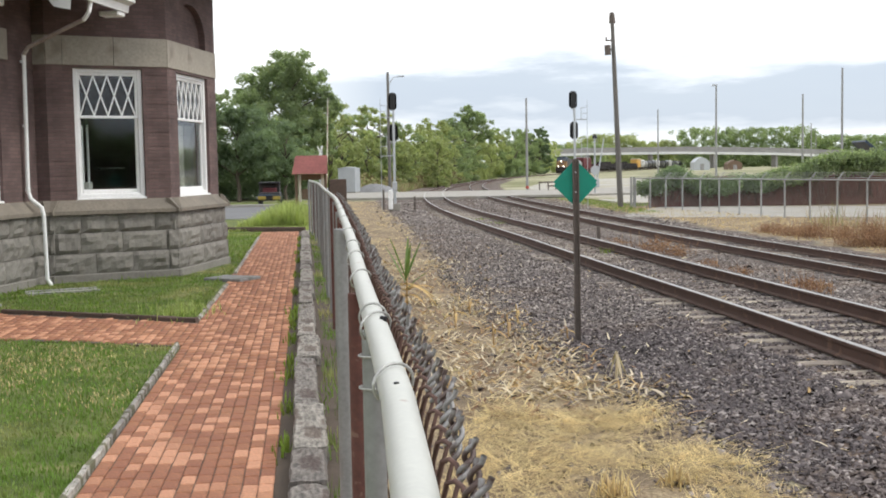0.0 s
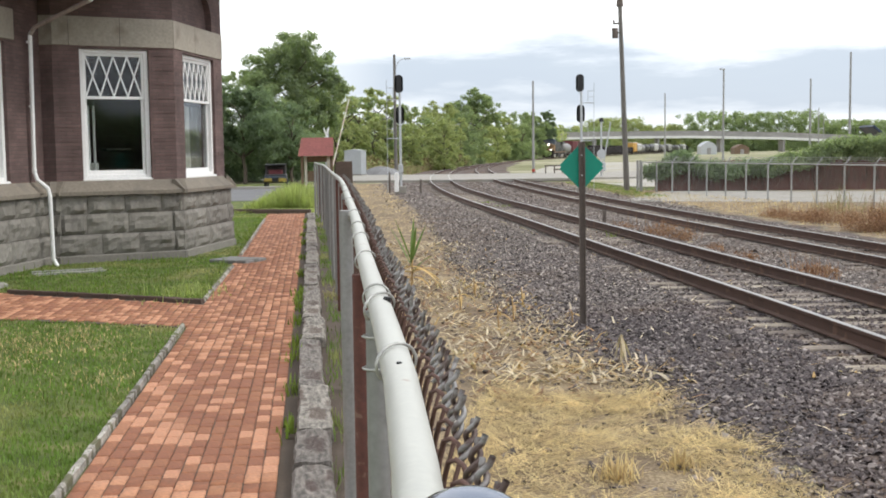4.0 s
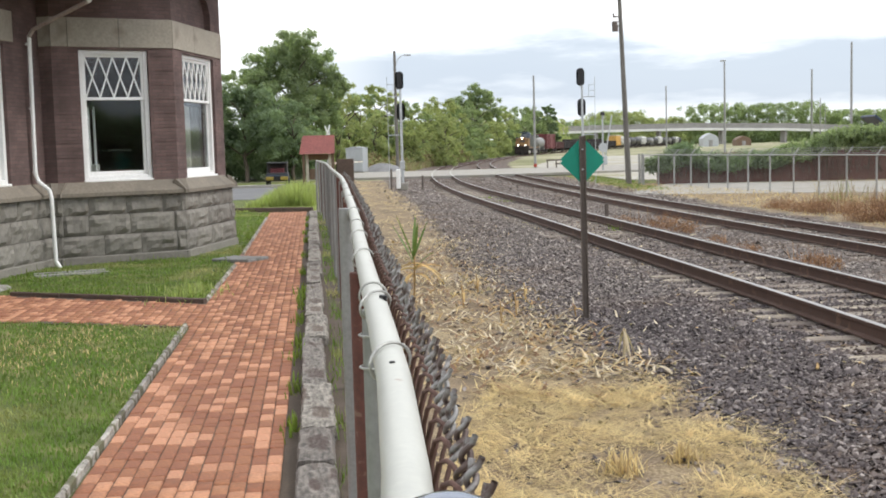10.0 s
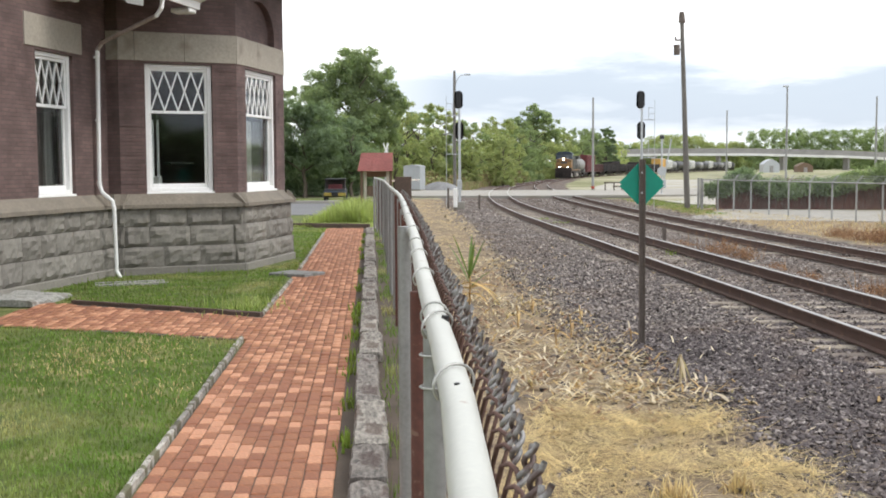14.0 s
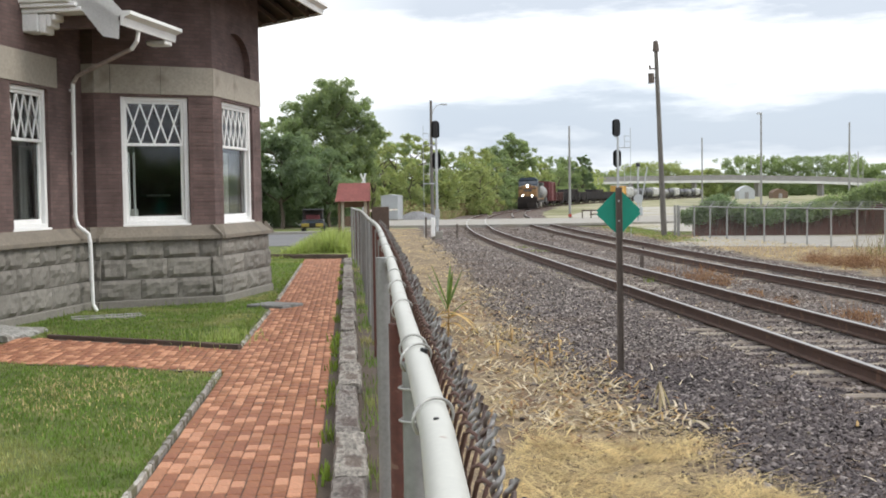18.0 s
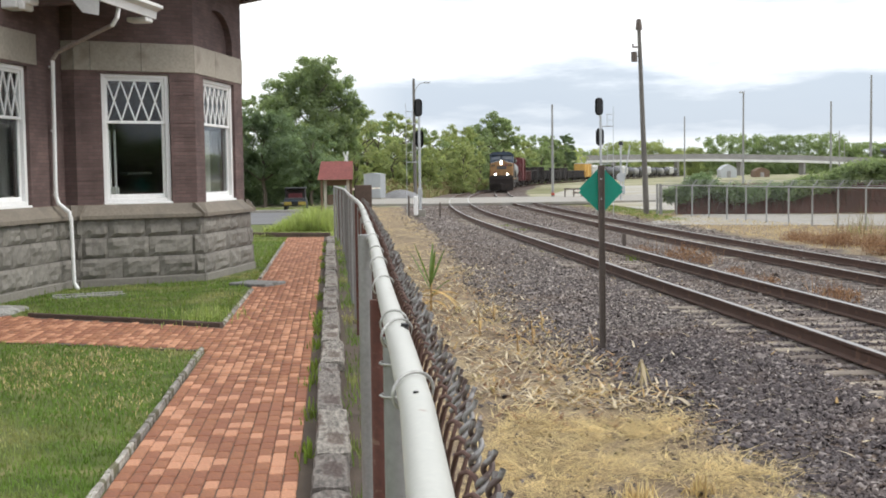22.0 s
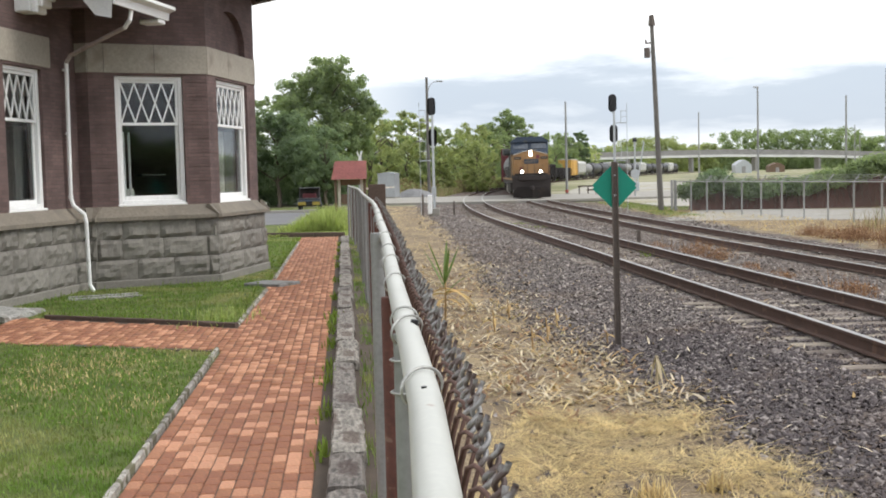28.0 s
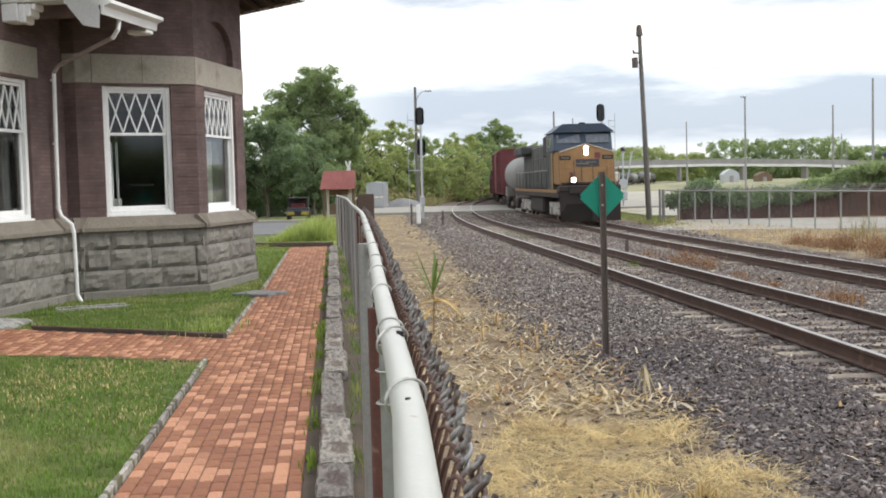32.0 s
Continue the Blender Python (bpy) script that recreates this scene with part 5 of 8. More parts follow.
for a in (45, -45):
    b = part("crossbuck_board", box(-0.6, 0.6, -0.02 - (0.03 if a > 0 else 0), 0.0 - (0.03 if a > 0 else 0), -0.1, 0.1, 0.005), M_WHITE, gate, "white crossbuck board")
    b.matrix_basis = Matrix.Translation((0, 0, 3.45)) @ pose(0, 0, 0, 0, 0, -62) @ Matrix.Translation((0, -0.08, 0)) @ Matrix.Rotation(radians(a), 4, "Y")
gate_lights = new("light_bar")
gate_lights.parent = gate
gate_lights.matrix_basis = pose(0, 0, 0, 0, 0, -62)
part("bar", box(-0.75, 0.75, -0.04, 0.04, 2.55, 2.65, 0.01), M_ALU, gate_lights)
for x in (-0.62, 0.62):
    part("lamp_background", tube((x, -0.02, 2.6), (x, -0.05, 2.6), 0.25, None, 18), M_BLACK, gate_lights)
    part("lamp_lens", tube((x, -0.05, 2.6), (x, -0.08, 2.6), 0.1, None, 14), M_REDPAINT, gate_lights)
gate_arm = new("gate_arm")
gate_arm.parent = gate
gate_arm["label"] = "long pale crossing gate arm with faded stripes"
ARM = 6.1
M_ARM = material("cream_arm_paint", (0.62, 0.6, 0.5), 0.6, fine=20, coarse=3)
M_ARMRED = material("faded_arm_red", (0.5, 0.4, 0.34), 0.6, fine=20, coarse=3)
for i in range(10):
    bm = box(i * ARM / 10, (i + 1) * ARM / 10, -0.02, 0.02, -0.075 + 0.003 * i, 0.075 - 0.003 * i)
    part("stripe", bm, M_ARM if i % 2 else M_ARMRED, gate_arm)
part("counterweight", box(-0.9, -0.3, -0.06, 0.06, -0.16, 0.16, 0.02), M_ALU, gate_arm)
# the gate beyond the tracks, arm up
gate2 = thing("crossing_gate", pose(14.95, 90, -0.4), "grey crossing signal with a round sign behind the tracks", "crossing gate", "crossing gates")
part("mast", tube((0, 0, 0), (0, 0, 4.6), 0.07, None, 12), M_ALU, gate2, "", 40)
part("gate_mechanism", box(-0.3, 0.3, -0.3, 0.3, 0.7, 1.4, 0.03), M_ALU, gate2)
part("round_sign", tube((0, -0.12, 2.05), (0, -0.09, 2.05), 0.36, None, 24), M_ALU, gate2, "round grey sign back")
part("bell", tube((0, 0, 4.55), (0, 0, 4.85), 0.2, 0.14, 14), M_BLACK, gate2)
a = part("gate_arm", box(0, 0.1, -0.03, 0.03, 0, 3.4), M_ALU, gate2)
a.matrix_basis = pose(0.1, 0, 1.2, 0, 10, 0)
# low steel frame by the road
bench = thing("steel_frame", pose(13.2, 104, -0.33, 0, 0, 0), "low dark steel frame standing by the road", "steel frame")
for x in (-1.0, -0.2, 0.5, 1.0):
    part("leg", box(x - 0.05, x + 0.05, -0.05, 0.05, 0, 0.85), M_SIGNPOST, bench)
part("beam", box(-1.1, 1.1, -0.08, 0.08, 0.85, 0.98), M_SIGNPOST, bench)
part("lower_beam", box(-0.3, 2.0, -0.06, 0.06, 0.5, 0.62), M_SIGNPOST, bench)
# stub posts beside the near track
for x, y, h in ((5.55, 32.9, 0.45), (-1.2, 62.5, 1.1), (0.5, 63, 0.7)):
    s = tagged(part("marker_stub", box(-0.05, 0.05, -0.05, 0.05, -0.1, h, 0.01), M_SIGNPOST), "short rusty steel marker stub in the ballast", "marker post", "marker stubs")
    s.matrix_world = pose(x, y, -0.2)

# ---- the yard fence, the wall and its vines ----
yard = thing("yard_fence", Matrix(), "galvanised yard fence with angled barbed-wire arms", "fence")
M_YWIRE = material("grey_mesh", (0.35, 0.35, 0.34), 0.6, 0.4, fine=40, coarse=4)
M_OLDWALL = material("rusty_wall", (0.19, 0.1, 0.085), 0.9, fine=8, coarse=0.6, axis=(1, 1, 0.3), stain=(0.11, 0.07, 0.06), stain_size=0.6, stain_at=0.52, edge=0.2)


def yard_at(u):
    """The fence line: u = 0 at its far corner."""
    return Vector((12.75 + 0.222 * u, 63.2 - 1.0 * u, 0))


yz0, ytop = -0.38, 1.28
n = 0
u = 0.0
while u < 34:
    p = yard_at(u)
    part("post", tube((p.x, p.y, yz0 - 0.1), (p.x, p.y, ytop), 0.04, None, 8), M_YWIRE, yard)
    if n > 1:
        part("barb_arm", tube((p.x, p.y, ytop), (p.x + 0.28, p.y + 0.1, ytop + 0.3), 0.025, None, 6), M_YWIRE, yard)
    n += 1
    u += 1.88
a, b = yard_at(0), yard_at(34)
part("top_rail", tube((a.x, a.y, ytop), (b.x, b.y, ytop), 0.03, None, 8), M_YWIRE, yard)
for k in range(3):
    off = 0.09 * (k + 1)
    part("barbed_wire", tube((a.x + off, a.y, ytop + off), (b.x + off, b.y, ytop + off), 0.008, None, 4), M_YWIRE, yard)
for dx in (-0.2, -0.03):
    part("gate_post", tube((a.x + dx, a.y + 0.2, yz0), (a.x + dx, a.y + 0.2, 1.36), 0.065, None, 10), M_YWIRE, yard)
lines = []
L = (b - a).length
d = (b - a).normalized()
for k in range(int(L / 0.14)):
    for s in (-1, 1):
        q0, q1 = a + d * (k * 0.14), a + d * (k * 0.14 + s * 0.83)
        lines.append([(q0.x, q0.y, yz0), (q1.x, q1.y, ytop)])
tagged(wires(lines, 0.0018, "wire_mesh", M_YWIRE, yard, 3, "thin grey wire mesh"), kind="stuff")
wall = tagged(part("rusty_wall", box(0, 30, 0, 0.4, -0.4, 1.3, 0.02), M_OLDWALL), "long rust-brown wall overgrown with vines", "wall")
wall.matrix_world = pose(13.6, 63.6, 0, 0, 0, -6)
setting("yard_pad", put(box(0, 34, -13, -0.2, -0.36, -0.345), None, pose(14.2, 63.6, 0, 0, 0, -22)), M_CONCRETE, "pale concrete yard surface behind the fence", "yard")

# ---- trees and distance ----


def leaf_cloud(centres, radii, per, size, flat=0.75):
    """Leaf cards in clumps: each card is a bent pair of triangles of its own."""
    vs = []
    for c, r in zip(centres, radii):
        k = max(int(per * (r ** 2)), 6)
        d = rng.normal(size=(k, 3))
        d /= np.linalg.norm(d, axis=1)[:, None]
        rad = r * rng.uniform(0.3, 1.12, size=(k, 1)) ** 0.7
        p = c + d * rad * np.array([1, 1, flat])
        nrm = d * 0.6 + rng.normal(size=(k, 3)) * 0.5 + np.array([0, 0, 0.3])
        nrm /= np.linalg.norm(nrm, axis=1)[:, None]
        t = np.cross(nrm, rng.normal(size=(k, 3)))
        t /= np.linalg.norm(t, axis=1)[:, None]
        b = np.cross(nrm, t)
        s = size * rng.uniform(0.6, 1.4, size=(k, 1))
        bend = nrm * s * 0.25
        vs.append(np.stack([p - t * s - bend, p - b * s * 0.5, p + t * s - bend, p + b * s * 0.5], 1))
    v = np.concatenate(vs).reshape(-1, 3)
    f = np.arange(len(v)).reshape(-1, 4)
    return v, f


def tree(x, y, z0, height, width, label, mat, leaf=0.28, per=26, clumps=60, low=0.15, group="trees", trunk=True, lean=0.0, squash=1.0, lobes=None):
    t = thing("tree", pose(x, y, z0), label, "tree", group)
    r = width / 2
    if trunk:
        bm = bmesh.new()
        n = 6
        pts = [Vector((0.15 * r * noise.noise((x, i * 0.7, 1)) * (i > 0), 0.1 * r * noise.noise((y, i * 0.7, 4)) * (i > 0), height * 0.75 * i / n)) for i in range(n + 1)]
        r0 = height * 0.022
        for i in range(n):
            tube(pts[i], pts[i + 1], r0 * (1 - 0.8 * i / n), r0 * (1 - 0.8 * (i + 1) / n), 8, True, bm)
        part("trunk", bm, M_BARK, t, "", 50)
        bm = bmesh.new()
        for k in range(9):
            a = k * 2.4 + x
            i = 2 + k % 4
            p = pts[i]
            e = p + Vector((math.cos(a) * r * 0.7, math.sin(a) * r * 0.7, height * 0.16))
            mid = (p + e) / 2 + Vector((0, 0, height * 0.03))
            tube(p, mid, r0 * 0.42, r0 * 0.26, 6, True, bm)
            tube(mid, e, r0 * 0.26, r0 * 0.08, 6, True, bm)
        part("branch_work", bm, M_BARK, t)
    # the crown: lobes round the trunk, each filled with clumps, so that a few gaps stay between them
    masses, count = [], max(8, clumps // 8)
    for k in range(count):
        u = low + (1 - low) * (k + 0.6) / count
        prof = (1 - (2 * min(max((u - low) / (1 - low), 0.06), 0.95) - 1) ** 4) ** 0.6
        a = k * 2.4 + x * 3.1
        lr = r * (0.34 + 0.16 * rng.uniform()) * squash * (1.0 if u < 0.7 else 0.72)
        d = max(r * prof * rng.uniform(0.75, 1.08) - lr, 0)
        masses.append((d * math.cos(a) + lean * u, d * math.sin(a), min(u * height, height - lr * 0.8), lr))
    if lobes:
        masses = [(lx, 0.25 * r * math.sin(k * 2.3), lz, lr) for k, (lx, lz, lr) in enumerate(lobes)]
        count = len(masses)
    cs, rs = [], []
    for k in range(clumps):
        lx, ly, lz, lr = masses[k % count]
        d = rng.normal(size=3)
        d[2] += 0.25
        d /= np.linalg.norm(d)
        q = lr * rng.uniform(0.12, 0.95) ** 0.6
        cs.append((lx + d[0] * q, ly + d[1] * q, max(lz + d[2] * q * 0.9, 0.3)))
        rs.append(lr * rng.uniform(0.2, 0.46))
    v, f = leaf_cloud(np.array(cs), rs, per, leaf)
    crown = new("crown", cloud_mesh("crown", v, f, mat))
    crown.parent = t
    return t


BIG = ((-2.6, 11.2, 2.0), (-0.6, 12.6, 1.7), (1.4, 12.5, 1.8), (2.9, 10.9, 1.8), (0.2, 10.0, 2.6), (-3.4, 8.4, 2.3), (3.4, 8.2, 1.9), (0.6, 6.8, 2.8), (-2.4, 5.4, 2.6), (3.0, 5.2, 2.2), (0.6, 3.4, 2.4), (-4.2, 9.9, 1.3), (4.1, 9.6, 1.2))
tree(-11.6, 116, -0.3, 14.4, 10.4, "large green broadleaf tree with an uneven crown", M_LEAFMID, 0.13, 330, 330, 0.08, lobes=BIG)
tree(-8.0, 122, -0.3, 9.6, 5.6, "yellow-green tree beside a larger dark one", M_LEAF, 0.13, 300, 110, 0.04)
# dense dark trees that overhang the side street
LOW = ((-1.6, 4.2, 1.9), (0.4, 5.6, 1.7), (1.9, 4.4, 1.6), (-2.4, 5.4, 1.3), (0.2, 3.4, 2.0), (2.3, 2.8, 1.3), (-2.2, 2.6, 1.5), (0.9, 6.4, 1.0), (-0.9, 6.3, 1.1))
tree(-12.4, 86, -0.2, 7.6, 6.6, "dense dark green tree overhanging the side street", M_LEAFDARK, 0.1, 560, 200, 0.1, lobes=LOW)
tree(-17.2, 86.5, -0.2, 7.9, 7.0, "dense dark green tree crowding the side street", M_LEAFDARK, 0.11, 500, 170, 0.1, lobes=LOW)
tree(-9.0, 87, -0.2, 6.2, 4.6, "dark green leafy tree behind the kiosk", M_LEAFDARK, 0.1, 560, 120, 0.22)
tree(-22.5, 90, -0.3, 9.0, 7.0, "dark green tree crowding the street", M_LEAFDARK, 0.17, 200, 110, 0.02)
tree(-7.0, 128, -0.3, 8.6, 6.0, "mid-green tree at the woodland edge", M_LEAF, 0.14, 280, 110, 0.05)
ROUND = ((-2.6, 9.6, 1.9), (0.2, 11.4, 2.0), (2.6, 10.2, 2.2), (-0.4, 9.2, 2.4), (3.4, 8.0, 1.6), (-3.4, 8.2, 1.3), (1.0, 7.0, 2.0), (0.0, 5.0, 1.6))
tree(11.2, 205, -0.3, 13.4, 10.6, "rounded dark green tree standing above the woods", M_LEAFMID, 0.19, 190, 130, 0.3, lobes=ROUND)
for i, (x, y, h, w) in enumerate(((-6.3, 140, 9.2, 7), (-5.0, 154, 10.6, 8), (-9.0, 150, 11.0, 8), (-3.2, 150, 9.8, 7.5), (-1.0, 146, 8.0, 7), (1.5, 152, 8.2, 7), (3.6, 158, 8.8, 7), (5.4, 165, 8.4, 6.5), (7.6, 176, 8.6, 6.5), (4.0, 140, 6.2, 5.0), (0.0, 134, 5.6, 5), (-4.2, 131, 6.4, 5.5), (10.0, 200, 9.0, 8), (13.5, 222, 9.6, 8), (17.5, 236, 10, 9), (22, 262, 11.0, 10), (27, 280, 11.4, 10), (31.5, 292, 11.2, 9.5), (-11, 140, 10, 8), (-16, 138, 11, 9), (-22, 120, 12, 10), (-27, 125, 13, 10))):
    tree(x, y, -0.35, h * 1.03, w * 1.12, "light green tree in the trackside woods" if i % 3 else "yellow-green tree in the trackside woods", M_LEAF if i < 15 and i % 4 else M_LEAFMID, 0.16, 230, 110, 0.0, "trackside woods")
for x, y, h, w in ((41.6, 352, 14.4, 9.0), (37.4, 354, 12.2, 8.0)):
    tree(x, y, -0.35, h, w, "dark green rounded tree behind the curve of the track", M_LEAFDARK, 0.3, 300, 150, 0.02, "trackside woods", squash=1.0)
# low scrub along the foot of the woods
cs, rs = [], []
for i in range(170):
    u = rng.uniform(0, 1)
    x, y = -5 + 14 * u + rng.normal() * 1.2, 122 + 62 * u + rng.normal() * 3
    if y < 215 and x > near_track(y) - 3.0:
        x = near_track(y) - 3.0 - rng.uniform(0, 3)
    cs.append((x, y, rng.uniform(-0.2, 1.0)))
    rs.append(rng.uniform(0.6, 1.5))
v, f = leaf_cloud(np.array(cs), rs, 60, 0.2)
tagged(new("scrub", cloud_mesh("scrub", v, f, M_TAN)), "tan and green scrub along the foot of the woods", "scrub", "", "stuff")
# far tree lines
for i, (x0, x1, y, h) in enumerate(((55, 112, 640, 15), (108, 142, 700, 22.5), (142, 168, 700, 18.0), (168, 246, 690, 26.0), (246, 420, 700, 20.0), (-400, -40, 420, 14), (-60, 60, 420, 12), (400, 700, 800, 18), (90, 300, 780, 13))):
    cs, rs = [], []
    hidden = i in (5, 6, 7)
    n = int((x1 - x0) / (4.5 if hidden else 1.4))
    for k in range(n):
        x = x0 + (x1 - x0) * k / n
        top = h * (0.93 + 0.07 * noise.noise((x * 0.035, i * 7, 0)) + 0.06 * noise.noise((x * 0.1, i * 3, 2)))
        for q in range(10):
            cs.append((x + rng.normal() * 2.4, y + rng.normal() * 6, top * (q + rng.uniform(0.1, 0.9)) / 10.6))
            rs.append(rng.uniform(1.7, 3.0))
    v, f = leaf_cloud(np.array(cs), rs, 3 if hidden else 11, 1.0 if hidden else 0.55)
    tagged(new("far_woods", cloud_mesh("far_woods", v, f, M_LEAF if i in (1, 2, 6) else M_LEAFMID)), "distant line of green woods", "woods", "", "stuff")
# vines over the wall
for x0, x1, n, lab in ((13.1, 16.2, 190, "leafy vine heap over the wall's end"), (16.0, 20.4, 260, "low vines trailing over the wall"), (19.6, 26, 430, "broad green vine mound over the wall"), (26, 40, 330, "green vine mound along the wall")):
    cs, rs = [], []
    for k in range(n):
        x = rng.uniform(x0, x1)
        top = 1.0 + 0.75 * math.exp(-((x - 14.95) / 0.9) ** 2) if x < 16.2 else (1.2 if x < 19.6 else min(1.15 + 0.42 * (x - 19.6), 2.35 + 0.06 * (x - 22)))
        top *= 0.95 + 0.2 * noise.noise((x * 0.9, 0.3, 7))
        y = 63.45 - (x - 13.6) * 0.105 + rng.normal() * 0.35
        cs.append((x, y, top * rng.uniform(0.45 if x0 > 16 else 0.3, 1) ** 0.7))
        rs.append(rng.uniform(0.22, 0.5))
    v, f = leaf_cloud(np.array(cs), rs, 330, 0.075)
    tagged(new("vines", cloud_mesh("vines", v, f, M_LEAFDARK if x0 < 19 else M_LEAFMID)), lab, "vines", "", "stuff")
# bare vine stems that hang down the wall
cs = []
for k in range(240):
    x = rng.uniform(13.5, 30)
    y = 63.3 - (x - 13.6) * 0.105 - rng.uniform(0.05, 0.2)
    z1 = rng.uniform(0.7, 1.25)
    cs.append([(x, y, z1), (x + rng.normal() * 0.08, y - 0.05, z1 * 0.5), (x + rng.normal() * 0.16, y - 0.02, rng.uniform(-0.35, 0.3))])
stems = wires(cs, 0.014, "vine_stems", M_BARK, None, 3)
tagged(stems, "bare brown vine stems hanging down the wall", "vines", "", "stuff")
# dark undergrowth in the shade of the street trees
cs, rs = [], []
for k in range(460):
    x = rng.uniform(-30, -7.0)
    cs.append((x, 90.5 + rng.normal() * 1.2, rng.uniform(0.1, 3.4 + 0.8 * noise.noise((x * 0.4, 1, 1)))))
    rs.append(rng.uniform(0.5, 1.0))
v, f = leaf_cloud(np.array(cs), rs, 220, 0.11)
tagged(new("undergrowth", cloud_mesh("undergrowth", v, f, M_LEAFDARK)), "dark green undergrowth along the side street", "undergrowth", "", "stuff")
# unseen woods added to close the place behind the camera and shape pane reflections
for x0, y0, x1, y1, h in ((-90, -70, 20, -85, 7), (20, -85, 120, -30, 8), (120, -30, 150, 60, 7)):
    cs, rs = [], []
    for k in range(110):
        u = k / 110
        for q in range(3):
            cs.append((x0 + (x1 - x0) * u + rng.normal() * 2, y0 + (y1 - y0) * u + rng.normal() * 3, h * rng.uniform(0.08, 0.85)))
            rs.append(rng.uniform(1.6, 3.0))
    v, f = leaf_cloud(np.array(cs), rs, 5, 0.9)
    tagged(new("far_woods", cloud_mesh("far_woods", v, f, M_LEAFDARK)), "added unseen line of dark green woods for the pane reflections", "woods", "", "stuff")

# ---- the road bridge ----
M_BRIDGE = material("pale_bridge_concrete", (0.7, 0.7, 0.69), 0.85, fine=2, coarse=0.2)
M_PARAPET = material("grey_parapet", (0.3, 0.29, 0.285), 0.85, fine=2, coarse=0.2)
bridge = thing("road_bridge", pose(0, 600, 0, 0, 0, 0), "long pale concrete road bridge over the railway", "bridge")
DECK = ((60, 8.3), (100, 8.7), (147, 8.5), (195, 7.1), (223, 5.6), (260, 3.4), (330, 0.5))
part("deck", sweep([(x, 0, z) for x, z in DECK], [(-5, -1.2), (5, -1.2), (5, 0), (-5, 0)]), M_BRIDGE, bridge)
part("parapet", sweep([(x, -4.6, z) for x, z in DECK], [(-0.2, 0), (0.2, 0), (0.2, 2.6), (-0.2, 2.6)]), M_PARAPET, bridge)
for x in (96, 129, 162, 195, 228):
    part("pier", box(x - 0.5, x + 0.5, -4, 4, -0.5, float(np.interp(x, [d[0] for d in DECK], [d[1] for d in DECK])) - 1.0), M_PARAPET, bridge)
# far sheds
for x, y, w, h, c in ((108.8, 420, 5.8, 4.9, "pale metal barn with a rounded roof"), (122.5, 425, 5.5, 3.6, "low brown shed beside the bridge")):
    b = thing("far_barn", pose(x, y, -0.4), c, "barn", "far sheds")
    bm = prism([(-w / 2, 0), (w / 2, 0), (w / 2, h * 0.62), (w * 0.3, h * 0.84), (0, h), (-w * 0.3, h * 0.84), (-w / 2, h * 0.62)], -w * 0.5, w * 0.5)
    part("shell", put(bm, None, Matrix.Rotation(radians(90), 4, "X")), M_ALU if w != 5.5 else M_KWOOD, b)
    part("door", box(-w * 0.12, w * 0.12, -w * 0.5 - 0.06, -w * 0.5, 0, h * 0.5), M_PARAPET, b)

# ---- the freight train ----
M_LYEL = material("locomotive_yellow", (0.25, 0.133, 0.045), 0.55, fine=15, coarse=1.5, dark=0.8, light=1.12, stain=(0.2, 0.11, 0.045), stain_size=1.6, stain_at=0.62, edge=0.15)
M_LBLUE = material("locomotive_dark_blue", (0.035, 0.055, 0.09), 0.5, fine=15, coarse=1.5, stain=(0.06, 0.065, 0.07), stain_size=1.5)
M_LNAVY = material("dirty_navy_plate", (0.03, 0.034, 0.045), 0.7, fine=20, coarse=3, stain=(0.12, 0.1, 0.08), stain_size=5, stain_at=0.55, edge=0.1)
M_LGREY = material("locomotive_grey", (0.047, 0.051, 0.049), 0.75, fine=15, coarse=1.0, dark=0.55, light=1.5, stain=(0.1, 0.085, 0.07), stain_size=0.9, stain_at=0.5, edge=0.25)
M_GRIME = material("black_grime", (0.034, 0.027, 0.025), 0.85, fine=12, coarse=1.5, stain=(0.05, 0.035, 0.028), stain_size=2)
M_TRUCK = material("silver_truck", (0.42, 0.4, 0.37), 0.7, 0.2, fine=12, coarse=2, stain=(0.1, 0.075, 0.06), stain_size=3)
M_TRUCKDIRT = material("dirty_board", (0.17, 0.14, 0.1), 0.8, fine=20, coarse=3)
# opaque grey-blue base paints reflected sky into the cab panes
M_CABGLASS = material("cab_glass", (0.09, 0.11, 0.14), 0.15, 0.0, fine=4, coarse=1, bump=0, spec=0.9)
M_BOXRED = material("boxcar_red", (0.14, 0.036, 0.04), 0.8, fine=10, coarse=0.8, stain=(0.1, 0.05, 0.04), stain_size=0.9)
M_GOND = material("gondola_black", (0.032, 0.028, 0.03), 0.85, fine=8, coarse=0.7, stain=(0.07, 0.045, 0.035), stain_size=0.8)
M_CARYEL = material("boxcar_yellow", (0.56, 0.33, 0.08), 0.7, fine=8, coarse=0.6, stain=(0.35, 0.2, 0.08), stain_size=0.8, stain_at=0.62)
M_BROWNCAR = material("red_brown_gondola", (0.1, 0.045, 0.042), 0.85, fine=8, coarse=0.7, stain=(0.06, 0.04, 0.035), stain_size=0.8)
M_TANKW = material("tank_pale", (0.5, 0.5, 0.48), 0.6, fine=6, coarse=0.6, stain=(0.28, 0.25, 0.22), stain_size=0.7)
M_TANKG = material("tank_grey", (0.22, 0.22, 0.215), 0.6, fine=6, coarse=0.6, stain=(0.2, 0.18, 0.16), stain_size=0.7)
M_TANKB = material("tank_black", (0.025, 0.025, 0.028), 0.5, fine=6, coarse=0.6, stain=(0.06, 0.05, 0.045), stain_size=0.7)
M_LAMP = glow("headlamp", (1.0, 0.95, 0.85), 6.0)
M_WHEEL = material("wheel_steel", (0.09, 0.07, 0.06), 0.6, 0.5, fine=12, coarse=3)


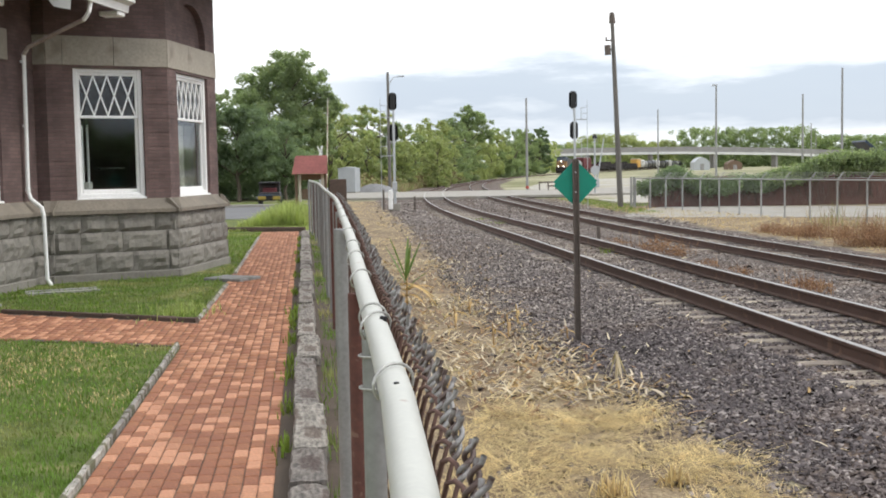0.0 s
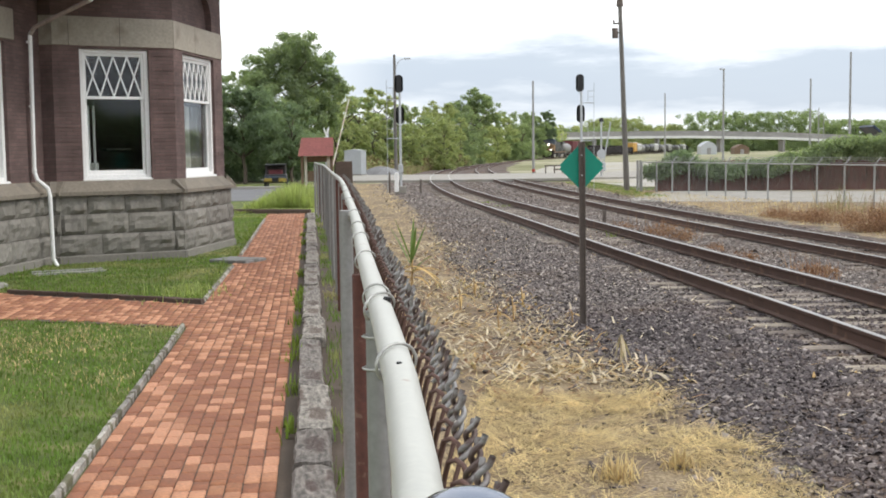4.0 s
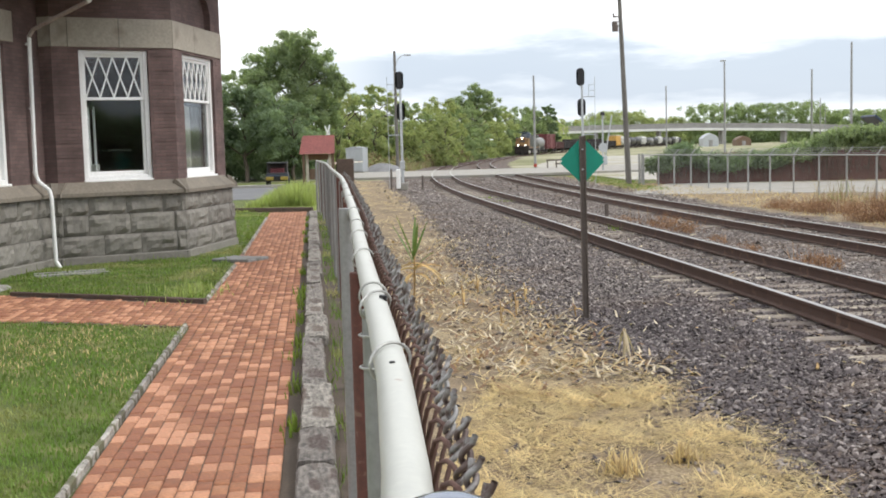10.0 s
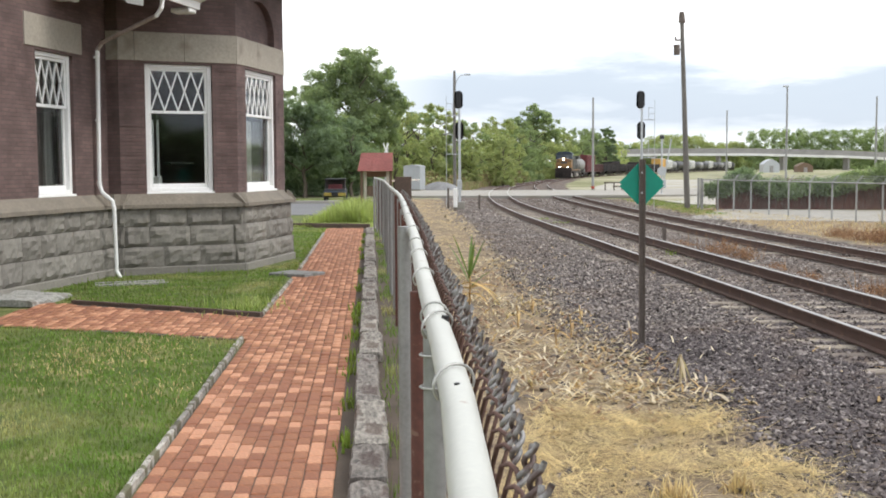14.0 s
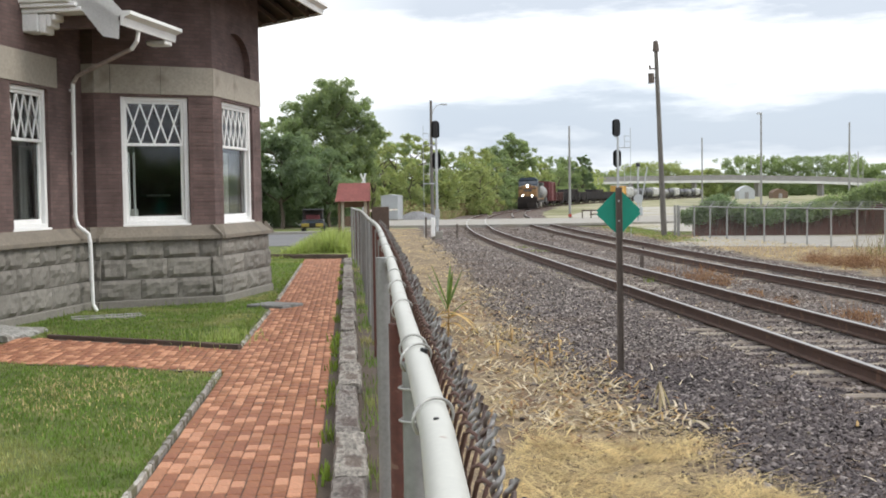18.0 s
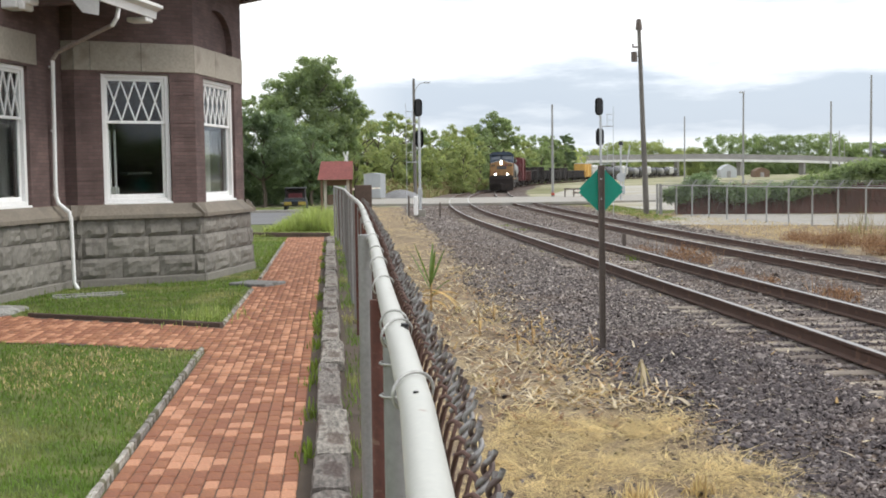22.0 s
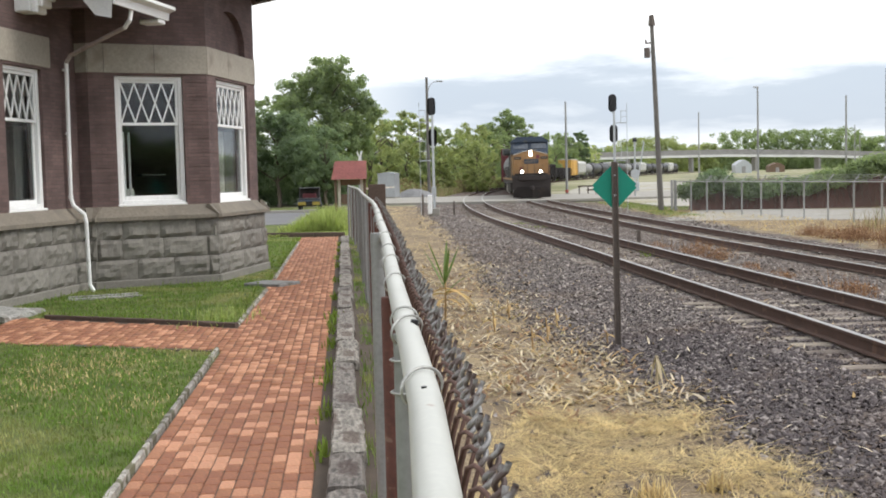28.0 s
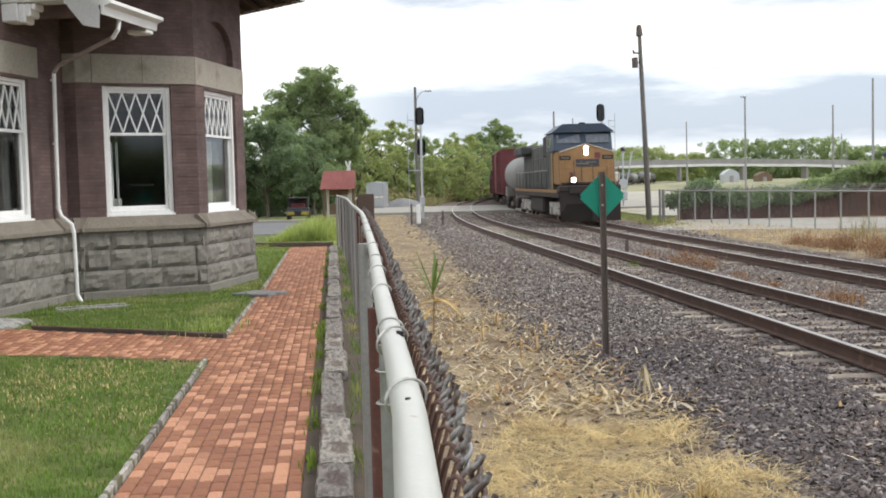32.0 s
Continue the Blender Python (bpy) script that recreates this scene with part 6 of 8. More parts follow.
def wheelset(parent, y, r, outside=False):
    w = new("wheelset")
    w.parent = parent
    w.location = (0, y, r)
    for s in (-1, 1):
        part("wheel", tube((s * 0.69, 0, 0), (s * 0.82, 0, 0), r, r * 0.97, 24), M_WHEEL, w, "", 40)
        part("hub", tube((s * 0.82, 0, 0), (s * 1.1, 0, 0), 0.17, None, 12), M_TRUCK, w)
    part("axle", tube((-0.69, 0, 0), (0.69, 0, 0), 0.08, None, 10), M_WHEEL, w)
    return w


def bogie(parent, y, axles, r, mat, name="bogie"):
    b = new(name)
    b.parent = parent
    b.location = (0, y, 0)
    half = max(axles) + 0.55
    for s in (-1, 1):
        bm = bmesh.new()
        box(s * 1.12 - 0.09, s * 1.12 + 0.09, -half, half, 0.72, 0.98, 0.04, bm)
        box(s * 1.12 - 0.07, s * 1.12 + 0.07, -half * 0.55, half * 0.55, 0.36, 0.72, 0.04, bm)
        for a in axles:
            box(s * 1.12 - 0.13, s * 1.12 + 0.13, a - 0.2, a + 0.2, 0.3, 0.75, 0.05, bm)
        part("side_frame", bm, mat, b, "cast steel side frame")
    part("bolster", box(-1.05, 1.05, -0.3, 0.3, 0.55, 0.9, 0.03), mat, b)
    sets = []
    for a in axles:
        w = wheelset(parent, y + a, r)
        sets.append(w)
    return sets


def coupler(parent, y, s):
    part("coupler", box(-0.12, 0.12, min(y, y + s * 0.75), max(y, y + s * 0.75), 0.7, 0.98, 0.04), M_GRIME, parent)


def locomotive():
    """A six-axle wide-cab diesel, nose to +y, origin on the rails at its middle."""
    t = thing("locomotive", Matrix(), "six-axle diesel locomotive, yellow nose, dark blue cab roof, grey hood", "locomotive")
    H2 = 10.9
    part("underframe", box(-1.5, 1.5, -H2 + 0.3, H2 - 0.9, 1.25, 1.62, 0.03), M_GRIME, t)
    for s in (-1, 1):
        part("sill_stripe", box(s * 1.505 - 0.012, s * 1.505 + 0.012, -H2 + 0.3, H2 - 1.4, 1.5, 1.66), M_LYEL, t, "yellow sill stripe")
    part("fuel_tank", box(-1.35, 1.35, -3.1, 2.7, 0.35, 1.25, 0.12), M_GRIME, t)
    # nose: broad, with a shallow ridge and sloped top
    bm = bmesh.new()
    prof = [(-1.46, 1.9), (1.46, 1.9), (1.46, 3.5), (0.0, 3.9), (-1.46, 3.5)]
    prism(prof, 8.0, 9.75, bm, Matrix(((1, 0, 0, 0), (0, 0, 1, 0), (0, 1, 0, 0), (0, 0, 0, 1))))
    for v in bm.verts:
        if v.co.y > 9.0:
            v.co.x *= 0.94
            if v.co.z > 3.0:
                v.co.y -= 0.35
    bmesh.ops.bevel(bm, geom=bm.edges[:], offset=0.06, segments=2, affect="EDGES")
    bmesh.ops.recalc_face_normals(bm, faces=bm.faces)
    part("nose", bm, M_LYEL, t, "yellow broad nose", 40)
    face = pose(0, 9.752, 1.9, 12.3, 0, 0)
    for name, x0, x1, z0, z1, d, mat, lab in (("nose_door", -0.98, -0.3, 0.1, 0.84, 0.012, M_LYEL, ""), ("nose_door_window", -0.7, -0.42, 1.3, 1.58, 0.014, M_BOXRED, "dark red nose window"), ("nose_emblem", -0.62, 0.54, 0.88, 1.26, 0.018, M_LNAVY, "dark blue nameplate shape on the nose"), ("emblem_bar", -0.1, 0.42, 1.0, 1.05, 0.024, M_TRUCKDIRT, ""), ("emblem_bar", -0.48, 0.05, 1.08, 1.12, 0.024, M_TRUCKDIRT, ""), ("nose_seam", -0.3, -0.27, 0.08, 0.86, 0.014, M_GRIME, ""), ("nose_seam", -1.0, -0.97, 0.08, 0.86, 0.014, M_GRIME, ""), ("nose_seam", 0.26, 0.29, 0.08, 0.86, 0.014, M_GRIME, ""), ("nose_seam", 0.62, 0.65, 0.08, 1.2, 0.014, M_GRIME, ""), ("warning_patch", 0.7, 0.86, 0.25, 0.6, 0.014, M_BOXRED, "faded red patch"), ("deck_grime", -1.3, 1.3, 0.0, 0.1, 0.016, M_GRIME, "grimy foot of the nose")):
        t2 = part(name, box(x0, x1, -0.02, d, z0, z1), mat, t, lab)
        t2.matrix_basis = face
    for s in (-1, 1):
        part("number_board", box(s * 0.78, s * 1.32, 9.35, 9.5, 3.1, 3.32, 0.02), M_GRIME, t, "dark number board")
        part("number_bars", box(s * 0.86, s * 1.24, 9.5, 9.506, 3.17, 3.25), M_TRUCKDIRT, t)
    # cab
    bm = bmesh.new()
    prism([(-1.47, 1.66), (1.47, 1.66), (1.47, 3.55), (-1.47, 3.55)], 5.6, 8.1, bm, Matrix(((1, 0, 0, 0), (0, 0, 1, 0), (0, 1, 0, 0), (0, 0, 0, 1))))
    part("cab_side", bm, M_LGREY, t, "grey lower cab with yellow edge")
    bm = bmesh.new()
    prism([(-1.47, 3.55), (1.47, 3.55), (1.47, 4.5), (0.95, 4.86), (-0.95, 4.86), (-1.47, 4.5)], 5.6, 8.3, bm, Matrix(((1, 0, 0, 0), (0, 0, 1, 0), (0, 1, 0, 0), (0, 0, 0, 1))))
    for v in bm.verts:
        if v.co.y > 8 and v.co.z < 3.6:
            v.co.y += 0.3
    bmesh.ops.bevel(bm, geom=bm.edges[:], offset=0.04, segments=1, affect="EDGES")
    bmesh.ops.recalc_face_normals(bm, faces=bm.faces)
    part("cab_top", bm, M_LBLUE, t, "dark blue upper cab and roof", 40)
    bm = bmesh.new()
    prism([(-1.58, 4.5), (1.58, 4.5), (1.0, 4.92), (-1.0, 4.92)], 5.4, 8.55, bm, Matrix(((1, 0, 0, 0), (0, 0, 1, 0), (0, 1, 0, 0), (0, 0, 0, 1))))
    part("cab_roof", bm, M_LBLUE, t, "dark blue cab roof")
    for x0, x1 in ((-1.32, -0.12), (0.12, 1.32)):
        w = part("windscreen", box(x0, x1, -0.02, 0.02, 0, 0.5, 0.03), M_CABGLASS, t, "dark windscreen pane")
        w.matrix_basis = pose(0, 8.5, 3.94, 17.5, 0, 0)
    for s in (-1, 1):
        part("cab_window", box(s * 1.47 - 0.015, s * 1.47 + 0.015, 6.2, 7.6, 3.8, 4.35, 0.02), M_CABGLASS, t)
        part("cab_door", box(s * 1.48 - 0.015, s * 1.48 + 0.015, 5.75, 6.35, 1.8, 3.5, 0.02), M_LGREY, t)
        part("yellow_corner", box(s * 1.485 - 0.012, s * 1.485 + 0.012, 7.6, 8.1, 1.7, 3.5), M_LYEL, t)
    # headlamps in the nose top, ditch lamps low
    bm = bmesh.new()
    box(-0.14, 0.18, 9.3, 9.5, 3.36, 3.78, 0.05, bm)
    part("headlamp_housing", bm, M_LYEL, t)
    # headlamp discs enlarged to stand in for their bloom
    part("headlamp", tube((0.02, 9.5, 3.67), (0.02, 9.54, 3.67), 0.12, None, 18), M_LAMP, t, "lit headlamp")
    part("headlamp", tube((0.02, 9.5, 3.45), (0.02, 9.54, 3.45), 0.12, None, 18), M_LAMP, t, "lit headlamp")
    for s in (-1, 1):
        part("ditch_lamp", tube((s * 0.74, 10.05, 2.12), (s * 0.74, 10.09, 2.12), 0.12, None, 18), M_LAMP, t, "lit ditch lamp")
        part("ditch_lamp_housing", box(s * 0.74 - 0.17, s * 0.74 + 0.17, 9.8, 10.05, 1.97, 2.27, 0.03), M_GRIME, t)
    # front deck, steps, anticlimber, plough
    part("front_deck", box(-1.5, 1.5, 9.6, 10.5, 1.55, 1.85, 0.04), M_GRIME, t)
    part("anticlimber", box(-1.05, 1.05, 10.45, 10.62, 1.45, 1.85, 0.03), M_GRIME, t)
    part("pilot", box(-1.48, 1.48, 10.3, 10.45, 0.55, 1.6, 0.03), M_GRIME, t, "black pilot plate")
    bm = bmesh.new()
    v = [bm.verts.new(c) for c in ((-1.48, 10.35, 0.95), (0, 10.8, 0.95), (1.48, 10.35, 0.95), (1.48, 10.5, 0.12), (0, 11.05, 0.12), (-1.48, 10.5, 0.12))]
    f1, f2 = bm.faces.new((v[0], v[1], v[4], v[5])), bm.faces.new((v[1], v[2], v[3], v[4]))
    bmesh.ops.solidify(bm, geom=[f1, f2], thickness=0.04)
    part("snow_plough", bm, M_GRIME, t)
    for s in (-1, 1):
        for k in range(4):
            part("step", box(s * 1.12, s * 1.5, 9.65, 10.25, 0.4 + 0.32 * k, 0.44 + 0.32 * k), M_LYEL if k == 0 else M_GRIME, t)
        part("grab_rail", tube((s * 1.42, 10.3, 0.6), (s * 1.42, 10.3, 2.75), 0.022, None, 6), M_LYEL, t)
        part("grab_rail", tube((s * 1.42, 10.3, 2.75), (s * 0.5, 10.4, 2.6), 0.02, None, 6), M_LYEL, t)
        for y in np.arange(-10, 5.4, 1.9):
            part("stanchion", tube((s * 1.45, y, 1.62), (s * 1.45, y, 2.65), 0.016, None, 5), M_GRIME, t)
        part("handrail", tube((s * 1.45, -10.2, 2.65), (s * 1.45, 5.5, 2.65), 0.02, None, 5), M_TANKG, t)
    for s in (-1, 1):
        part("nose_trim", tube((s * 1.34, 9.42, 3.5), (0, 9.4, 3.88), 0.022, None, 6), M_TANKW, t, "pale trim along the nose top")
        part("nose_grab", tube((s * 0.95, 9.84, 2.0), (s * 1.05, 9.62, 3.05), 0.025, None, 6), M_LYEL, t)
    part("coupler", box(-0.14, 0.14, 10.4, 11.15, 0.72, 1.02, 0.05), M_GRIME, t)
    # long hood
    part("hood", box(-0.95, 0.95, -10.2, 5.6, 1.62, 4.15, 0.08), M_LGREY, t, "grey long hood")
    part("inverter_cabinet", box(-1.5, -0.95, 2.2, 5.6, 1.62, 3.4, 0.05), M_LGREY, t)
    part("dynamic_brake", box(-1.2, 1.2, 2.0, 5.5, 3.4, 4.55, 0.08), M_GRIME, t, "dark brake grid housing")
    part("exhaust_stack", box(-0.35, 0.35, -2.0, -0.6, 4.1, 4.5, 0.04), M_GRIME, t)
    part("radiator", box(-1.58, 1.58, -10.1, -5.6, 3.7, 4.3, 0.12), M_LGREY, t, "overhanging radiator box")
    for s in (-1, 1):
        for k, y in enumerate(np.arange(-9.4, 1.8, 1.25)):
            part("hood_door", box(s * 0.955 - 0.02, s * 0.955 + 0.02, y, y + 1.1, 1.85, 3.45, 0.02), M_LGREY, t)
    part("antenna", tube((0.2, 6.6, 4.9), (0.2, 6.6, 5.3), 0.02, None, 6), M_GRIME, t)
    part("horn", box(-0.35, -0.05, 6.8, 7.2, 4.9, 5.05, 0.03), M_GRIME, t)
    sets = []
    for y in (6.9, -6.9):
        sets += bogie(t, y, (-2.0, 0, 2.0), 0.53, M_TRUCK, "truck")
    coupler(t, -H2 + 0.3, -1)
    return t, sets


def common(t, half, mat):
    part("centre_sill", box(-0.35, 0.35, -half, half, 0.85, 1.15, 0.02), M_GRIME, t)
    sets = []
    for s in (-1, 1):
        sets += bogie(t, s * (half - 1.9), (-0.88, 0.88), 0.46, M_GRIME)
        coupler(t, s * half, s)
    return sets


def tank_car(mat, label, half=7.6, r=1.47):
    t = thing("tank_car", Matrix(), label, "freight car", "freight cars")
    common(t, half, mat)
    bm = bmesh.new()
    stations = [(-half + 0.5, 0.02), (-half + 0.53, 0.5), (-half + 0.66, 0.8), (-half + 0.9, 0.95), (-half + 1.15, 1.0), (half - 1.15, 1.0), (half - 0.9, 0.95), (half - 0.66, 0.8), (half - 0.53, 0.5), (half - 0.5, 0.02)]
    rings = [[bm.verts.new((r * k * math.cos(a), y, 2.62 + r * k * math.sin(a))) for a in np.linspace(0, math.tau, 28, endpoint=False)] for y, k in stations]
    for a, b in zip(rings, rings[1:]):
        for i in range(28):
            bm.faces.new((a[i], a[(i + 1) % 28], b[(i + 1) % 28], b[i]))
    bmesh.ops.recalc_face_normals(bm, faces=bm.faces)
    part("tank", bm, mat, t, "", 50)
    part("dome", tube((0, 0, 4.0), (0, 0, 4.35), 0.4, None, 16), mat, t)
    part("walkway", box(-0.9, 0.9, -0.8, 0.8, 4.1, 4.15), M_GRIME, t)
    for y in (-half + 1.6, half - 1.6):
        part("saddle", box(-1.25, 1.25, y - 0.35, y + 0.35, 1.0, 1.75, 0.03), mat, t)
        part("band", tube((0, y - 0.05, 2.62), (0, y + 0.05, 2.62), r + 0.015, None, 28), mat, t)
    for s in (-1, 1):
        for y in (-half + 0.3, half - 0.3):
            part("end_rail", tube((s * 1.3, y, 1.1), (s * 1.3, y, 2.1), 0.025, None, 6), M_GRIME, t)
    return t


def box_car(mat, label, half=8.4, top=4.5, roof=None, doors=1):
    t = thing("boxcar", Matrix(), label, "freight car", "freight cars")
    common(t, half, mat)
    part("body", box(-1.5, 1.5, -half + 0.4, half - 0.4, 1.1, top - 0.2, 0.03), mat, t)
    bm = prism([(-1.55, top - 0.22), (1.55, top - 0.22), (1.45, top - 0.08), (0, top), (-1.45, top - 0.08)], -half + 0.35, half - 0.35)
    part("roof", put(bm, None, Matrix(((1, 0, 0, 0), (0, 0, 1, 0), (0, 1, 0, 0), (0, 0, 0, 1)))), roof or mat, t)
    for s in (-1, 1):
        part("door", box(s * 1.5, s * 1.57, -1.6, 1.6, 1.2, top - 0.35, 0.02), mat, t, "sliding door")
        for y in np.arange(-half + 0.9, half - 0.5, 1.15):
            if abs(y) > 1.8:
                part("rib", box(s * 1.5, s * 1.56, y - 0.06, y + 0.06, 1.15, top - 0.25), mat, t)
        part("ladder", box(s * 1.5, s * 1.55, half - 0.9, half - 0.5, 1.2, 2.6), M_GRIME, t)
        for z in (1.6, 2.3, 3.0, 3.7):
            part("end_rib", box(-1.4, 1.4, s * (half - 0.4) - 0.05, s * (half - 0.4) + 0.05, z, z + 0.14), mat, t)
    return t


def gondola(mat, label, half=7.5, top=2.75):
    t = thing("gondola", Matrix(), label, "freight car", "freight cars")
    common(t, half, mat)
    part("floor", box(-1.4, 1.4, -half + 0.4, half - 0.4, 1.05, 1.2), mat, t)
    for s in (-1, 1):
        part("side", box(s * 1.42, s * 1.5, -half + 0.35, half - 0.35, 1.0, top, 0.02), mat, t)
        part("end", box(-1.5, 1.5, s * (half - 0.4) - 0.05, s * (half - 0.4) + 0.05, 1.0, top, 0.02), mat, t)
        part("top_chord", box(s * 1.4, s * 1.56, -half + 0.35, half - 0.35, top - 0.02, top + 0.1, 0.01), mat, t)
        for y in np.arange(-half + 0.9, half - 0.5, 1.05):
            part("rib", box(s * 1.5, s * 1.58, y - 0.07, y + 0.07, 1.0, top - 0.03), mat, t)
    part("load", box(-1.35, 1.35, -half + 0.6, half - 0.6, 1.2, top - 0.35, 0.15), M_GOND, t, "dark load")
    return t


def hopper_car(mat, label, half=8.0, top=4.5):
    t = thing("covered_hopper", Matrix(), label, "freight car", "freight cars")
    common(t, half, mat)
    bm = prism([(-1.5, 1.8), (-0.9, 1.15), (0.9, 1.15), (1.5, 1.8), (1.5, top - 0.6), (1.05, top - 0.1), (-1.05, top - 0.1), (-1.5, top - 0.6)], -half + 1.1, half - 1.1)
    part("body", put(bm, None, Matrix(((1, 0, 0, 0), (0, 0, 1, 0), (0, 1, 0, 0), (0, 0, 0, 1)))), mat, t)
    for s in (-1, 1):
        part("slope_sheet", box(-1.3, 1.3, s * (half - 1.1), s * (half - 0.6), 2.6, top - 0.3, 0.02), mat, t)
        for y in np.arange(-half + 1.6, half - 1.2, 1.3):
            part("rib", box(s * 1.5, s * 1.56, y - 0.06, y + 0.06, 1.7, top - 0.6), mat, t)
    for y in (-4, 0, 4):
        part("hatch", box(-0.4, 0.4, y - 1.4, y + 1.4, top - 0.1, top + 0.02, 0.03), mat, t)
        part("chute", box(-0.7, 0.7, y - 0.8, y + 0.8, 0.5, 1.15, 0.1), M_GRIME, t)
    return t


# the track as a run of points, to set cars on it by their distance along it
ty = np.arange(30, 1290, 1.0)
tx = np.array([main_track(v) for v in ty])
ts = np.concatenate([[0], np.cumsum(np.hypot(np.diff(tx), np.diff(ty)))])


def on_track(s):
    return np.interp(s, ts, tx), np.interp(s, ts, ty)


def car_pose(s, half):
    """The pose of a car whose middle is s metres along, facing the camera's end."""
    ax, ay = on_track(s - half)
    bx, by = on_track(s + half)
    return pose((ax + bx) / 2, (ay + by) / 2, MAIN_Z, 0, 0, math.degrees(math.atan2(-(ax - bx), ay - by)))


loco, loco_wheels = locomotive()
TRAIN = [(loco, 11.3, 6.9)]
first = {}


def car(kind, half):
    """A car of that kind: built once, then copied."""
    if kind not in first:
        first[kind] = {
            "tank_grey": lambda: tank_car(M_TANKG, "pale grey tank car with rounded ends", 6.3, 1.32),
            "tank_black": lambda: tank_car(M_TANKB, "black tank car with rounded ends"),
            "red": lambda: box_car(M_BOXRED, "dark red boxcar with ribbed sides", 8.4, 4.75),
            "gondola": lambda: gondola(M_GOND, "low black gondola car with ribbed sides"),
            "gondola_tall": lambda: gondola(M_GOND, "tall black open hopper car with ribbed sides", 7.5, 3.4),
            "yellow": lambda: box_car(M_CARYEL, "yellow boxcar with a white roof and sliding doors", 6.4, 4.9, M_TANKW),
            "brown": lambda: gondola(M_BROWNCAR, "low red-brown gondola car with ribbed sides", 7.5, 2.6),
            "white": lambda: hopper_car(M_TANKW, "pale covered hopper car"),
        }[kind]()
        made = first[kind]
    else:
        made = copy_thing(first[kind], Matrix())
    TRAIN.append((made, half + 0.25, half - 1.9))


for kind in ("tank_grey red brown gondola gondola_tall gondola gondola gondola_tall gondola gondola yellow white tank_grey tank_black tank_black white "
             "tank_black tank_grey tank_black white tank_black tank_black tank_grey tank_black white tank_black").split():
    car(kind, {"tank_grey": 6.3, "tank_black": 7.6, "red": 8.4, "yellow": 6.4, "white": 8.0}.get(kind, 7.5))

# ---- small things and ground cover ----
zgrid = gv[:, 2].reshape(len(gy), nx)
gxa, gya = np.array(gx), np.array(gy)


def ground_at(x, y):
    """The ground's height under many points at once."""
    i = np.clip(np.searchsorted(gxa, x) - 1, 0, nx - 2)
    j = np.clip(np.searchsorted(gya, y) - 1, 0, len(gya) - 2)
    u, v = (x - gxa[i]) / (gxa[i + 1] - gxa[i]), (y - gya[j]) / (gya[j + 1] - gya[j])
    return (zgrid[j, i] * (1 - u) + zgrid[j, i + 1] * u) * (1 - v) + (zgrid[j + 1, i] * (1 - u) + zgrid[j + 1, i + 1] * u) * v


def many(f, ys):
    grid = np.linspace(-3, 95, 800)
    return np.interp(ys, grid, np.array([f(v) for v in grid]))


def fence_line(ys):
    return many(lambda v: FENCE(min(max(v, -3), 38.5)) + SLOPE * max(v - 38.5, 0), ys)


def blades(name, x, y, length, width, mat, label, category, upright=1.0, curl=0.4, z=None, sway=0.35, flow=0.0):
    """Blades of grass or straw as bent strips of two quads; upright 0 lets them lie."""
    n = len(x)
    z = ground_at(x, y) if z is None else z
    a = rng.uniform(0, math.tau, n)
    if flow:
        a = np.array([math.tau * 1.5 * noise.noise((p * flow, q * flow, 3)) for p, q in zip(x, y)]) + rng.normal(0, 1.3, n)
    L = length * rng.uniform(0.5, 1.3, n)
    w = width * rng.uniform(0.6, 1.3, n)
    tilt = rng.normal(0, sway, n) if upright > 0.5 else rng.uniform(1.3 if flow else 1.1, 1.58, n)
    dx, dy, dz = np.sin(tilt) * np.cos(a), np.sin(tilt) * np.sin(a), np.cos(tilt)
    px, py = -np.sin(a), np.cos(a)
    base = np.stack([x, y, z + (0.0 if upright > 0.5 else rng.uniform(0.003, 0.03, n))], 1)
    d = np.stack([dx, dy, dz], 1) * L[:, None]
    side = np.stack([px, py, np.zeros(n)], 1) * (w[:, None] / 2)
    bend = np.stack([np.cos(a), np.sin(a), np.zeros(n) + (0.0 if upright > 0.5 else 0.6)], 1) * (L * curl * rng.uniform(-0.4, 1, n))[:, None] * 0.5
    mid = base + d * 0.55 + bend * 0.35
    tip = base + d + bend - (np.array([0, 0, 1.0]) * (L * 0.1)[:, None] if upright > 0.5 else np.array([0, 0, 0.9]) * (bend[:, 2:3]))
    v = np.stack([base - side, base + side, mid + side * 0.8, mid - side * 0.8, tip + side * 0.15, tip - side * 0.15], 1).reshape(-1, 3)
    k = np.arange(n)[:, None] * 6
    f = np.concatenate([k + np.array([[0, 1, 2, 3]]), k + np.array([[3, 2, 4, 5]])], 1).reshape(-1, 4)
    return tagged(new(name, cloud_mesh(name, v, f, mat)), label, category, "", "stuff")


def scatter(n, x0, x1, y0, y1, near=1.6):
    """Random places, denser towards the camera."""
    u = rng.uniform(0, 1, n)
    y = y0 + (y1 - y0) * u ** near
    return rng.uniform(x0, x1, n), y


def branch_near(x):
    return 13.38 + (x + 2.71) * -0.358


def branch_far(x):
    return 15.45 + (x + 2.86) * -0.49


